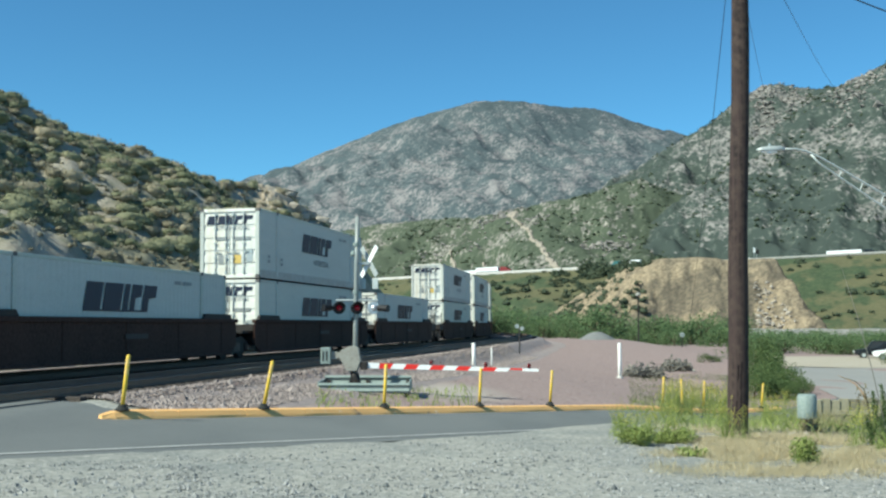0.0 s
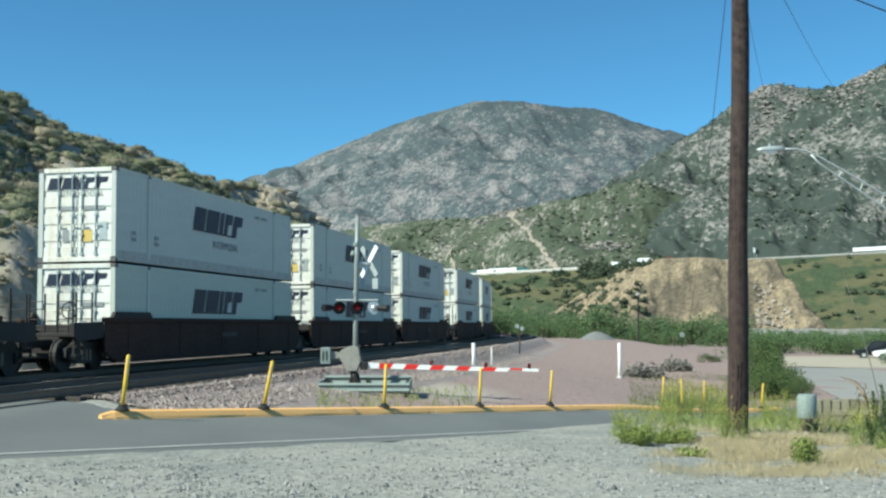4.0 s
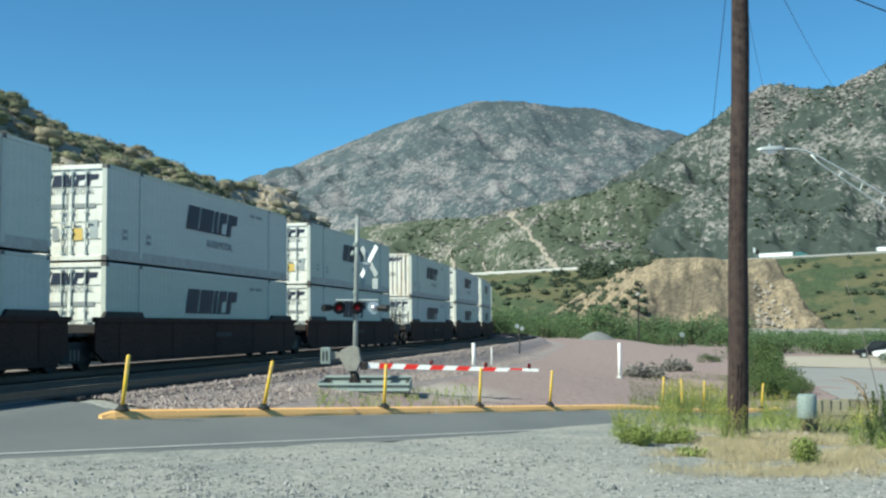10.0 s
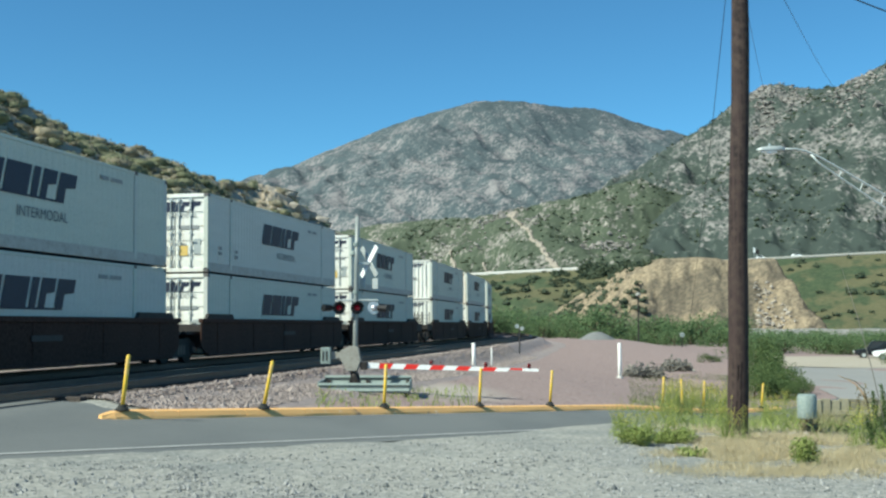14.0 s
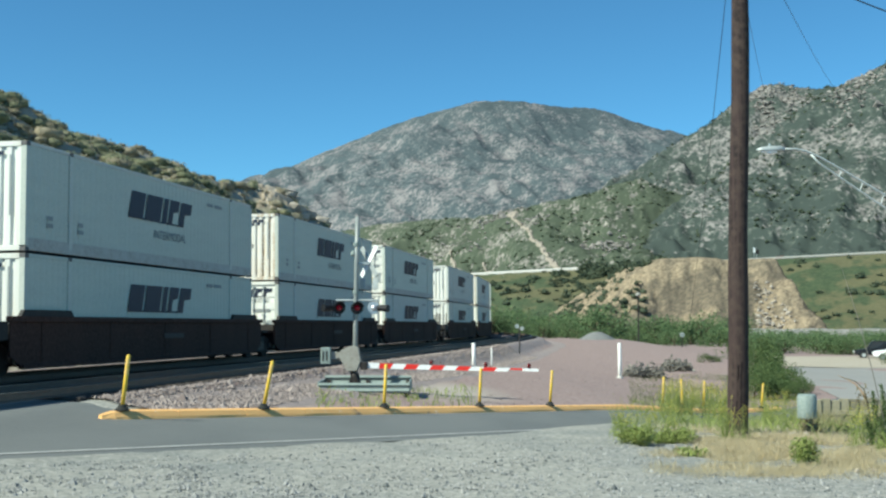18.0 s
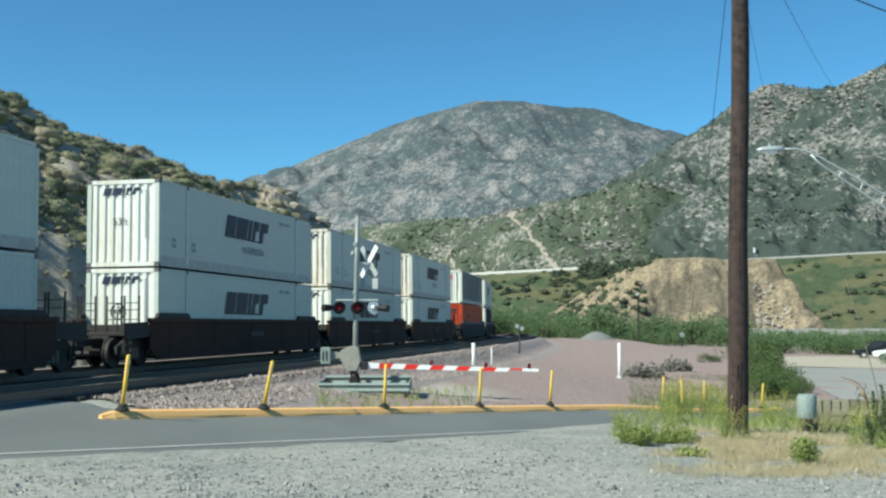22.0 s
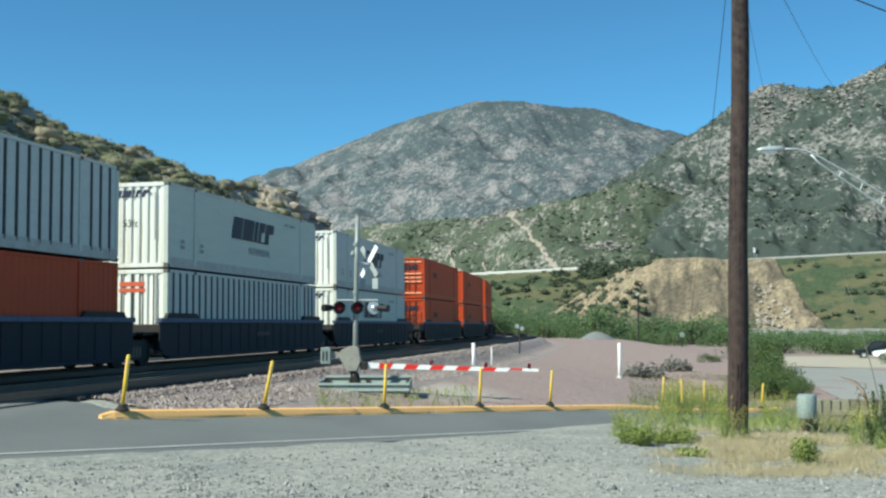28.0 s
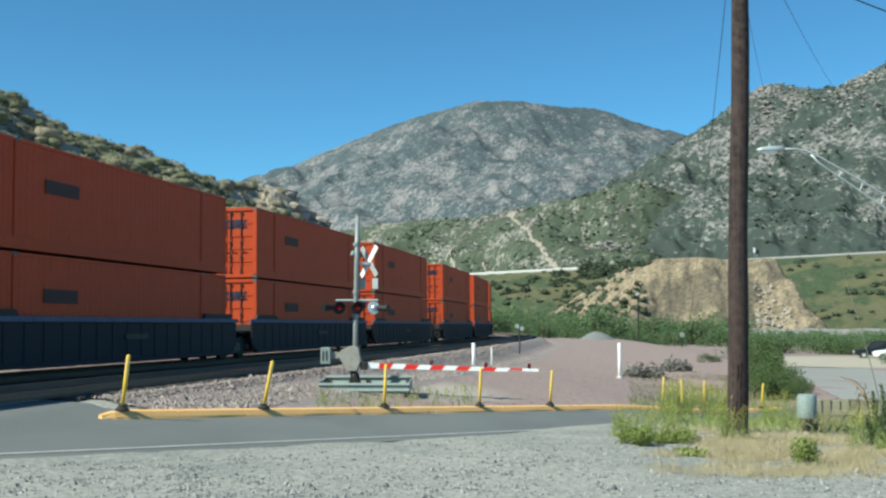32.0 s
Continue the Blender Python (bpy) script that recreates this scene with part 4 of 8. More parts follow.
def cut_height(x, y):
    edge = np.minimum.reduce([(y - 283) * 1.0, (99 + 0.1 * (y - 283) - x) * 2.4, (x - 32) * 0.72, (430 - y) * 0.5])
    edge = edge + fbm(x, y, 0.045, 4, 0.5, 12.0) * 3.0
    h = np.minimum(edge, 21.3 + 0.012 * (x - 60) + fbm(x, y, 0.03, 3, 0.5, 2.0) * 0.8)
    return h - 1.5 + (fbm(x, y, 0.03, 5, 0.5, 3.0) * 0.6 + fbm(x + 0.7 * y, y, 0.22, 4, 0.6, 5.0) * 0.7) * smooth(21, 17, h) - np.abs(fbm(x + 0.8 * y, y * 0.6, 0.10, 4, 0.5, 6.0)) * 0.4 * smooth(21, 18, h)


v, f = polar_sheet(4, 21, 240, 268, 440, 130, cut_height, skirt=-4)
MT_CUT = terrain_mat("bare_tan_cut", (0.165, 0.134, 0.094), (0.350, 0.285, 0.190), (0.110, 0.096, 0.072), (0.205, 0.170, 0.120), 0.13, 0.58, 1.3, bump=0.9, dist=0.6, soft=0.07, drawn=(0.6, 1.0, 1.2), turn=(0, 0.6, 0))
tagged(new("cut_bank", mesh_of("cut_bank", v, f, MT_CUT, True)), "bare tan earth cut below the highway", "cut slope", kind="structure")


def ribbon(name, xs, d0, d1, z0, z1, mat):
    """A long bar along the highway between two distances from its middle and two heights over it."""
    v, f = [], []
    for x in xs:
        for d, z in ((d0, z0), (d1, z0), (d1, z1), (d0, z1)):
            v.append((x, float(hwy_y(x)) - d, float(hwy_z(x)) + z))
    for j in range(len(xs) - 1):
        for i in range(4):
            f.append((j * 4 + i, j * 4 + (i + 1) % 4, j * 4 + 4 + (i + 1) % 4, j * 4 + 4 + i))
    f += [(3, 2, 1, 0), tuple(len(v) - 4 + k for k in range(4))]
    return mesh_of(name, v, f, mat)


hx = np.arange(-760, 1000, 8.0)
tagged(new("highway", ribbon("highway", hx, -14, 7, 0.05, 0.25, M["asphalt_far"])), "grey highway deck across the hillside", "highway", kind="structure")
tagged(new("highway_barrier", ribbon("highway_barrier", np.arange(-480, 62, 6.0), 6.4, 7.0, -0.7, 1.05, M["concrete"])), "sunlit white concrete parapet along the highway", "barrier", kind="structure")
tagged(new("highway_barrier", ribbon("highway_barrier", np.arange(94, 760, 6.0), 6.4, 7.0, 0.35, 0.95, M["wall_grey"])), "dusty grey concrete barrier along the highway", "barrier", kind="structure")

# side road that bends away on the right
side_rd = new("side_road", strip_sheet("side_road", lambda a: (17.2 + 0.17 * (a - 46) + 4.5 * smooth(60, 105, a), a), lambda a: (60 + 0.2 * a, a - 6 * 0),
                                       np.arange(40, 112, 2.0), M["asphalt_far"], 0.02, 14))
tagged(side_rd, "pale grey side road bending past green bushes", "road", kind="structure")
dirt = new("dirt_shoulder", strip_sheet("dirt_shoulder", lambda a: (27.5 + 0.2 * (a - 90) + 0.5 * math.sin(a), a), lambda a: (75.0, a), np.arange(88, 121, 1.5),
                                        material("pale_packed_dirt", (0.37, 0.33, 0.26), (0.31, 0.275, 0.21), (0.43, 0.39, 0.31), 0.3, 6, rough=0.95, bump=0.3, dist=0.03), 0.045, 10))
tagged(dirt, "pale packed dirt shoulder beyond the side road", "dirt", kind="structure")


def low_wall():
    """A pale low wall beyond the side road."""
    v, f = [], []
    for k in range(12):
        x = 64 + 3.2 * k
        for dy, z in ((0, -2.0), (0, 0.95), (0.5, 0.95), (0.5, -2.0)):
            v.append((x, 236 - 0.05 * (x - 64) + dy, z + 0.1 * math.sin(k * 1.7)))
    for j in range(11):
        for i in range(4):
            f.append((j * 4 + i, j * 4 + (i + 1) % 4, j * 4 + 4 + (i + 1) % 4, j * 4 + 4 + i))
    f += [(3, 2, 1, 0), (44, 45, 46, 47)]
    return mesh_of("low_wall", v, f, M["wall_grey"])


tagged(new("low_wall", low_wall()), "pale low roadside wall beyond green bushes", "wall", kind="structure")
# ---------------------------------------------------------------- containers
CL, CW, CH = 16.15, 2.59, 2.896


def wavy_sheet(bm, axis, fixed, a0, a1, z0, z1, pitch, depth, flat=0.5, out=1):
    """A sheet with upright corrugations. axis: the way it runs (0 or 1); fixed: its place on the other axis."""
    pts, a = [], a0
    n = max(1, round((a1 - a0) / pitch))
    st = (a1 - a0) / n
    for i in range(n):
        b = a0 + i * st
        r = st * (1 - flat) / 2
        pts += [(b, 0), (b + st * flat / 2, 0), (b + st * flat / 2 + r / 2, depth), (b + st - r / 2 - st * flat / 2 * 0.2, depth)]
    pts.append((a1, 0))
    lo, hi = [], []
    for p, d in pts:
        c = [fixed + out * d, p] if axis == 1 else [p, fixed + out * d]
        lo.append(bm.verts.new((*c, z0)))
        hi.append(bm.verts.new((*c, z1)))
    for i in range(len(pts) - 1):
        bm.faces.new((lo[i], lo[i + 1], hi[i + 1], hi[i]))
    return bm


def slab_letters(bm, count, length, height, slant, gap):
    """A maker's mark as one heavy slanted comb: blocks of uneven width on a thin common foot (in x and z, centred)."""
    shares = [(1.25, 1.45, 0.42, 0.9, 1.15)[i % 5] for i in range(count)]
    unit = (length - gap * (count - 1)) / sum(shares)
    x, loop = -length / 2, [(-length / 2, 0.0), (length / 2 - unit * shares[-1] * (0.55 if count % 5 in (0, 4) else 0), 0.0)]
    teeth = []
    for i, share in enumerate(shares):
        w = unit * share
        foot = 0.45 if i % 5 > 2 else 1.0
        tooth = [(x + w * foot, 0.07), (x + w * foot, 0.50), (x + w, 0.56), (x + w, 1.0), (x, 1.0), (x, 0.07)]
        teeth.append([q for q in tooth if foot < 1 or q[1] not in (0.50, 0.56)])
        x += w + gap
    for tooth in reversed(teeth):
        loop += tooth
    bm.faces.new([bm.verts.new((px + slant * height * (pz - 0.5), 0, (pz - 0.5) * height)) for px, pz in loop])
    return bm


def word_mesh(name, text, size, mat):
    cu = bpy.data.curves.new(name, "FONT")
    cu.body, cu.size, cu.align_x, cu.align_y = text, size, "CENTER", "CENTER"
    ob = bpy.data.objects.new(name, cu)
    scene.collection.objects.link(ob)
    me = bpy.data.meshes.new_from_object(ob.evaluated_get(bpy.context.evaluated_depsgraph_get()))
    bpy.data.objects.remove(ob)
    me.materials.clear()
    me.materials.append(mat)
    return me


def bars_mesh(name, rows, mat):
    """Plain bars (x, z, width, height) in an upright plane."""
    bm = B()
    for x, z, w, h in rows:
        bm.faces.new([bm.verts.new(c) for c in ((x - w / 2, 0, z - h / 2), (x + w / 2, 0, z - h / 2), (x + w / 2, 0, z + h / 2), (x - w / 2, 0, z + h / 2))])
    return bm_mesh(name, bm, mat)


SIDE_MARK = bm_mesh("maker_mark", slab_letters(B(), 5, 4.5, 0.86, 0.28, 0.13), M["navy"])
END_MARK = bm_mesh("maker_mark", slab_letters(B(), 5, 1.95, 0.36, 0.28, 0.05), M["navy"])
END_MARK_SMALL = bm_mesh("maker_mark", slab_letters(B(), 5, 1.3, 0.25, 0.28, 0.04), M["navy"])
ORANGE_MARK = bm_mesh("maker_mark", slab_letters(B(), 9, 1.7, 0.24, 0.1, 0.03), M["navy"])
ORANGE_SIDE = bars_mesh("maker_mark", [(0, 0, 1.75, 0.38)], M["maroon"])
WORD_SIDE = word_mesh("word", "INTERMODAL", 0.40, M["faded_navy"])
WORD_END = word_mesh("word", "INTERMODAL", 0.25, M["grey_mark"])
WORD_53 = word_mesh("length_mark", "53ft", 0.36, M["dark_rib"])
CODE_BARS = bars_mesh("stencil_mark", [(-0.42, 0, 0.6, 0.13), (0.42, 0, 0.75, 0.13)], M["grey_mark"])
CODE_COLUMN = bars_mesh("stencil_mark", [(0, 0, 0.05, 1.6)], M["grey_mark"])
CODE_SIDE = bars_mesh("stencil_mark", [(-0.35, 0, 0.5, 0.12), (0.4, 0, 0.7, 0.12)], M["grey_mark"])
CODE_SMALL = bars_mesh("stencil_mark", [(0, 0.1, 0.26, 0.12), (0, -0.1, 0.3, 0.12)], M["grey_mark"])
FACE_SIDE = Matrix.Rotation(radians(90), 4, "Z")       # x of a mark runs along +y, it faces +x
TEXT_UP = Matrix.Rotation(radians(90), 4, "X")
HX, HY = CW / 2, CL / 2
_shared = {}


def shared(key, make):
    if key not in _shared:
        _shared[key] = make()
    return _shared[key]


def side_mesh(style, mat):
    bm = B()
    for a, b in ((-HY + 0.12, -5.95), (-5.75, 5.75), (5.95, HY - 0.12)):
        if style == "ribbed":
            box(bm, HX - 0.05, HX - 0.028, a, b, 0.2, CH - 0.1)
        else:
            wavy_sheet(bm, 1, HX - 0.028, a, b, 0.2, CH - 0.1, 0.30, 0.010, 0.62)
    return bm_mesh("side_panel", bm, mat)


def rib_mesh(mat):
    bm = B()
    box(bm, HX - 0.03, HX + 0.004, -0.05, 0.05, 0.24, CH - 0.1, 0.006)
    return bm_mesh("rib", bm, mat)


def frame_meshes(mat, belt):
    rails = B()
    box(rails, HX - 0.09, HX, -HY + 0.1, HY - 0.1, CH - 0.1, CH, 0.012)
    low = B()
    box(low, HX - 0.1, HX + 0.004, -HY + 0.1, HY - 0.1, 0.03, 0.36, 0.01)
    post = B()
    box(post, -0.085, 0.085, -0.085, 0.085, 0.15, CH - 0.12, 0.012)
    mid = B()
    box(mid, -0.05, 0.012, -0.09, 0.09, 0.15, CH - 0.02, 0.012)
    cast = B()
    box(cast, -0.09, 0.09, -0.09, 0.09, -0.06, 0.06, 0.012)
    roof = B()
    wavy_sheet(roof, 1, 0, -HY + 0.1, HY - 0.1, -HX + 0.05, HX - 0.05, 0.5, 0.02)
    bmesh.ops.rotate(roof, verts=roof.verts, cent=(0, 0, 0), matrix=Matrix(((0, 0, 1), (0, 1, 0), (1, 0, 0))))
    bmesh.ops.translate(roof, verts=roof.verts, vec=(0, 0, CH - 0.05))
    floor_bm = B()
    box(floor_bm, -HX + 0.1, HX - 0.1, -HY + 0.1, HY - 0.1, 0.04, 0.14)
    return dict(top_rail=bm_mesh("top_rail", rails, mat), low_rail=bm_mesh("bottom_rail", low, belt), post=bm_mesh("corner_post", post, mat),
                mid=bm_mesh("stacking_post", mid, mat), cast=bm_mesh("corner_casting", cast, M["cast"]), roof=bm_mesh("roof", roof, mat),
                floor=bm_mesh("underframe", floor_bm, M["dark_steel"]))


def end_frame_mesh(mat):
    bm = B()
    box(bm, -HX + 0.17, HX - 0.17, -HY, -HY + 0.1, -0.07, 0.07, 0.01)
    return bm_mesh("end_frame", bm, mat)


def front_mesh(mat):
    return bm_mesh("front_wall", wavy_sheet(B(), 0, -HY + 0.075, -HX + 0.1, HX - 0.1, 0.17, CH - 0.13, 0.30, 0.055, 0.45, out=-1), mat)


def door_mesh(mat, side):
    bm = B()
    x0, x1 = (-HX + 0.1, -0.012) if side < 0 else (0.012, HX - 0.1)
    box(bm, x0, x1, -HY + 0.05, -HY + 0.08, 0.18, CH - 0.14)
    for z in (0.30, 0.82, 1.34, 1.86, 2.38):
        box(bm, x0 + 0.03, x1 - 0.03, -HY + 0.028, -HY + 0.05, z - 0.17, z + 0.17, 0.018)
    return bm_mesh("door", bm, mat)


def rod_mesh(mat):
    bm = B()
    tube(bm, (0, 0, 0.2), (0, 0, CH - 0.16), 0.021, n=8)
    for z in (0.24, 0.85, 1.45, 2.1, CH - 0.22):
        box(bm, -0.05, 0.05, -0.025, 0.03, z - 0.035, z + 0.035)
    box(bm, -0.03, 0.18, -0.04, -0.015, 1.12, 1.16)
    return bm_mesh("lock_rod", bm, mat)


def put(name, me, parent, m=None, label=""):
    o = new(name, me)
    o.parent = parent
    if m is not None:
        o.matrix_basis = m
    return tagged(o, label)


FLIP = Matrix.Rotation(math.pi, 4, "Z")
SIDE_LABEL = dict(white="white 53-foot steel container", orange="orange 53-foot steel container", ribbed="white 53-foot container with dark side ribs")
_protos = {}


def container(colour, end, rusty=False, mark=True):
    """One 53-foot container, its near end towards -y; end: door or front."""
    key = (colour, end, rusty, mark)
    if key in _protos:
        return copy_thing(_protos[key], Matrix.Identity(4))
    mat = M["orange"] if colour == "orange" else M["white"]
    # plain white near ends take the brighter paint, sunlight put into the colour
    face = M["white_rust"] if rusty else mat if colour == "orange" else M["sunlit_end"]
    belt = mat if colour == "orange" else M["belt"]
    what = {"door": "with barred doors facing out", "front": "with a corrugated front wall"}[end] + (", rust-streaked" if rusty else "")
    top = thing("shipping_container", Matrix.Identity(4), SIDE_LABEL[colour] + " " + what, "container", "containers on the train")
    fr = shared(("frame", colour), lambda: frame_meshes(mat, belt))
    sm = shared(("side", colour), lambda: side_mesh("ribbed" if colour == "ribbed" else "plain", mat))
    for m in (Matrix.Identity(4), FLIP):
        side = put("side_panel", sm, top, m)
        put("top_rail", fr["top_rail"], top, m)
        put("bottom_rail", fr["low_rail"], top, m)
        for y in (-5.85, 5.85):
            put("stacking_post", fr["mid"], top, m @ Matrix.Translation((HX, y, 0)))
            put("corner_casting", fr["cast"], top, m @ Matrix.Translation((HX - 0.07, y, CH - 0.05)))
        if colour == "ribbed":
            rib = shared("rib", lambda: rib_mesh(M["dark_rib"]))
            for y in np.arange(-7.6, 7.7, 0.54):
                put("rib", rib, side, Matrix.Translation((0, y, 0)))
    put("roof", fr["roof"], top)
    put("underframe", fr["floor"], top)
    for x in (-HX + 0.086, HX - 0.086):
        for y in (-HY + 0.086, HY - 0.086):
            put("corner_post", fr["post"], top, Matrix.Translation((x, y, 0)))
            for z in (0.06, CH - 0.06):
                put("corner_casting", fr["cast"], top, Matrix.Translation((x, y, z)))
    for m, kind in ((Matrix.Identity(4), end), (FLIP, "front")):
        # the far end keeps the sides' duller colour
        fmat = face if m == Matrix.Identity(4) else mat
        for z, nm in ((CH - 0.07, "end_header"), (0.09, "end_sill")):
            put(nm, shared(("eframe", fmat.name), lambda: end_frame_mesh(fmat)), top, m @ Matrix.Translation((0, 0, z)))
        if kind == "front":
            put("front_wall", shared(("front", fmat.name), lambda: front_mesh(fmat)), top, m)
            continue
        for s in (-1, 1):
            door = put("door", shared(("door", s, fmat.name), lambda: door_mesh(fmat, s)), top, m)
            for x in (0.16, 0.62):
                put("lock_rod", shared("rod" + colour, lambda: rod_mesh(M["dark_steel"] if colour == "orange" else M["galv"])), door,
                    Matrix.Translation((s * x, -HY - 0.005, 0)), "steel lock rod")
    y = -HY + (0.020 if end == "door" else 0.012)
    if colour == "white" and mark:
        for m in (Matrix.Identity(4), FLIP):
            put("maker_mark", SIDE_MARK, top, m @ Matrix.Translation((HX + 0.004, -0.08, 1.86)) @ FACE_SIDE, "navy block marking")
            put("word", WORD_SIDE, top, m @ Matrix.Translation((HX + 0.004, 0.55, 1.02)) @ FACE_SIDE @ TEXT_UP, "navy lettering")
            put("stencil_mark", CODE_SIDE, top, m @ Matrix.Translation((HX + 0.004, 4.2, 2.45)) @ FACE_SIDE)
            put("stencil_mark", CODE_SMALL, top, m @ Matrix.Translation((HX + 0.004, -6.9, 0.85)) @ FACE_SIDE)
            put("stencil_mark", CODE_SMALL, top, m @ Matrix.Translation((HX + 0.004, -5.3, 0.80)) @ FACE_SIDE)
        if end == "door":
            put("maker_mark", END_MARK, top, Matrix.Translation((0, y, 2.42)), "navy block marking")
            put("word", WORD_END, top, Matrix.Translation((0.1, y, 2.08)) @ TEXT_UP)
            put("stencil_mark", CODE_BARS, top, Matrix.Translation((0.1, y, 1.66)))
            put("placard", shared("placard", lambda: bars_mesh("placard", [(0, 0, 0.36, 0.36)], M["amber_mark"])), top, Matrix.Translation((0.32, y, 0.80)), "amber placard")
            put("placard", shared("placard2", lambda: bars_mesh("placard", [(0, 0, 0.22, 0.36)], M["grey_mark"])), top, Matrix.Translation((-0.38, y, 0.80)), "grey placard")
            put("placard", shared("placard3", lambda: bars_mesh("placard", [(0, 0, 0.26, 0.55)], M["galv"])), top, Matrix.Translation((0.86, y, 0.95)), "silver placard")
        else:
            put("maker_mark", END_MARK_SMALL, top, Matrix.Translation((-0.05, y, 2.52)), "navy block marking")
            put("length_mark", WORD_53, top, Matrix.Translation((-0.1, y, 1.5)) @ TEXT_UP)
            put("stencil_mark", CODE_COLUMN, top, Matrix.Translation((0.82, y, 1.75)))
    elif colour == "ribbed":
        put("maker_mark", shared("redmark", lambda: bars_mesh("maker_mark", [(0, 0.11, 0.9, 0.15), (0, -0.1, 0.95, 0.13)], M["red_mark"])), top, Matrix.Translation((0, y, 2.3)), "orange-red bars")
        put("stencil_mark", CODE_COLUMN, top, Matrix.Translation((0.86, y, 1.9)))
        for m in (Matrix.Identity(4), FLIP):
            put("stencil_mark", CODE_SMALL, top, m @ Matrix.Translation((HX + 0.006, -6.0, 0.6)) @ FACE_SIDE)
        # dark strips that draw the shadows in the front wall's corrugations
        for x in (-0.78, -0.39, 0.0, 0.39, 0.78):
            put("rib", shared("front_groove_shade", lambda: bm_mesh("rib", box(B(), -0.028, 0.028, -0.012, 0.02, 0.2, CH - 0.16), M["dark_rib"])), top, Matrix.Translation((x, -HY + 0.03, 0)))
    elif colour == "orange":
        for m in (Matrix.Identity(4), FLIP):
            put("maker_mark", ORANGE_SIDE, top, m @ Matrix.Translation((HX + 0.004, -3.6, 1.8)) @ FACE_SIDE, "dark block marking")
        put("maker_mark", ORANGE_MARK, top, Matrix.Translation((0, y, 2.28 if end == "door" else 2.35)), "dark block marking")
        put("maker_mark", shared("omark2", lambda: bars_mesh("maker_mark", [(0, 0, 1.7, 0.09)], M["navy"])), top, Matrix.Translation((0, y, 2.08)))
        if end == "door":
            put("placard", shared("placard4", lambda: bars_mesh("placard", [(-0.75, 0, 0.28, 0.3), (-0.28, 0, 0.2, 0.26)], M["leaf_straw"])), top, Matrix.Translation((0, y, 1.02)), "pale worn placards")
            # pressed ridges, their bright glint put into a paler colour
            for z in (2.60, 1.75, 1.46, 1.17, 0.36) if mark == "ridged" else ():
                put("door_ridge", shared("oridge", lambda: bm_mesh("door_ridge", prism(B(), [(0, -0.07), (-0.06, -0.055), (-0.065, -0.015), (0, 0.07)], 0, -1.06, 1.06), M["orange_glint"])), top, Matrix.Translation((0, -HY + 0.03, z)))
    _protos[key] = top
    return top


# ---------------------------------------------------------------- well cars
UP = 19.60        # length of one unit of a three-unit car


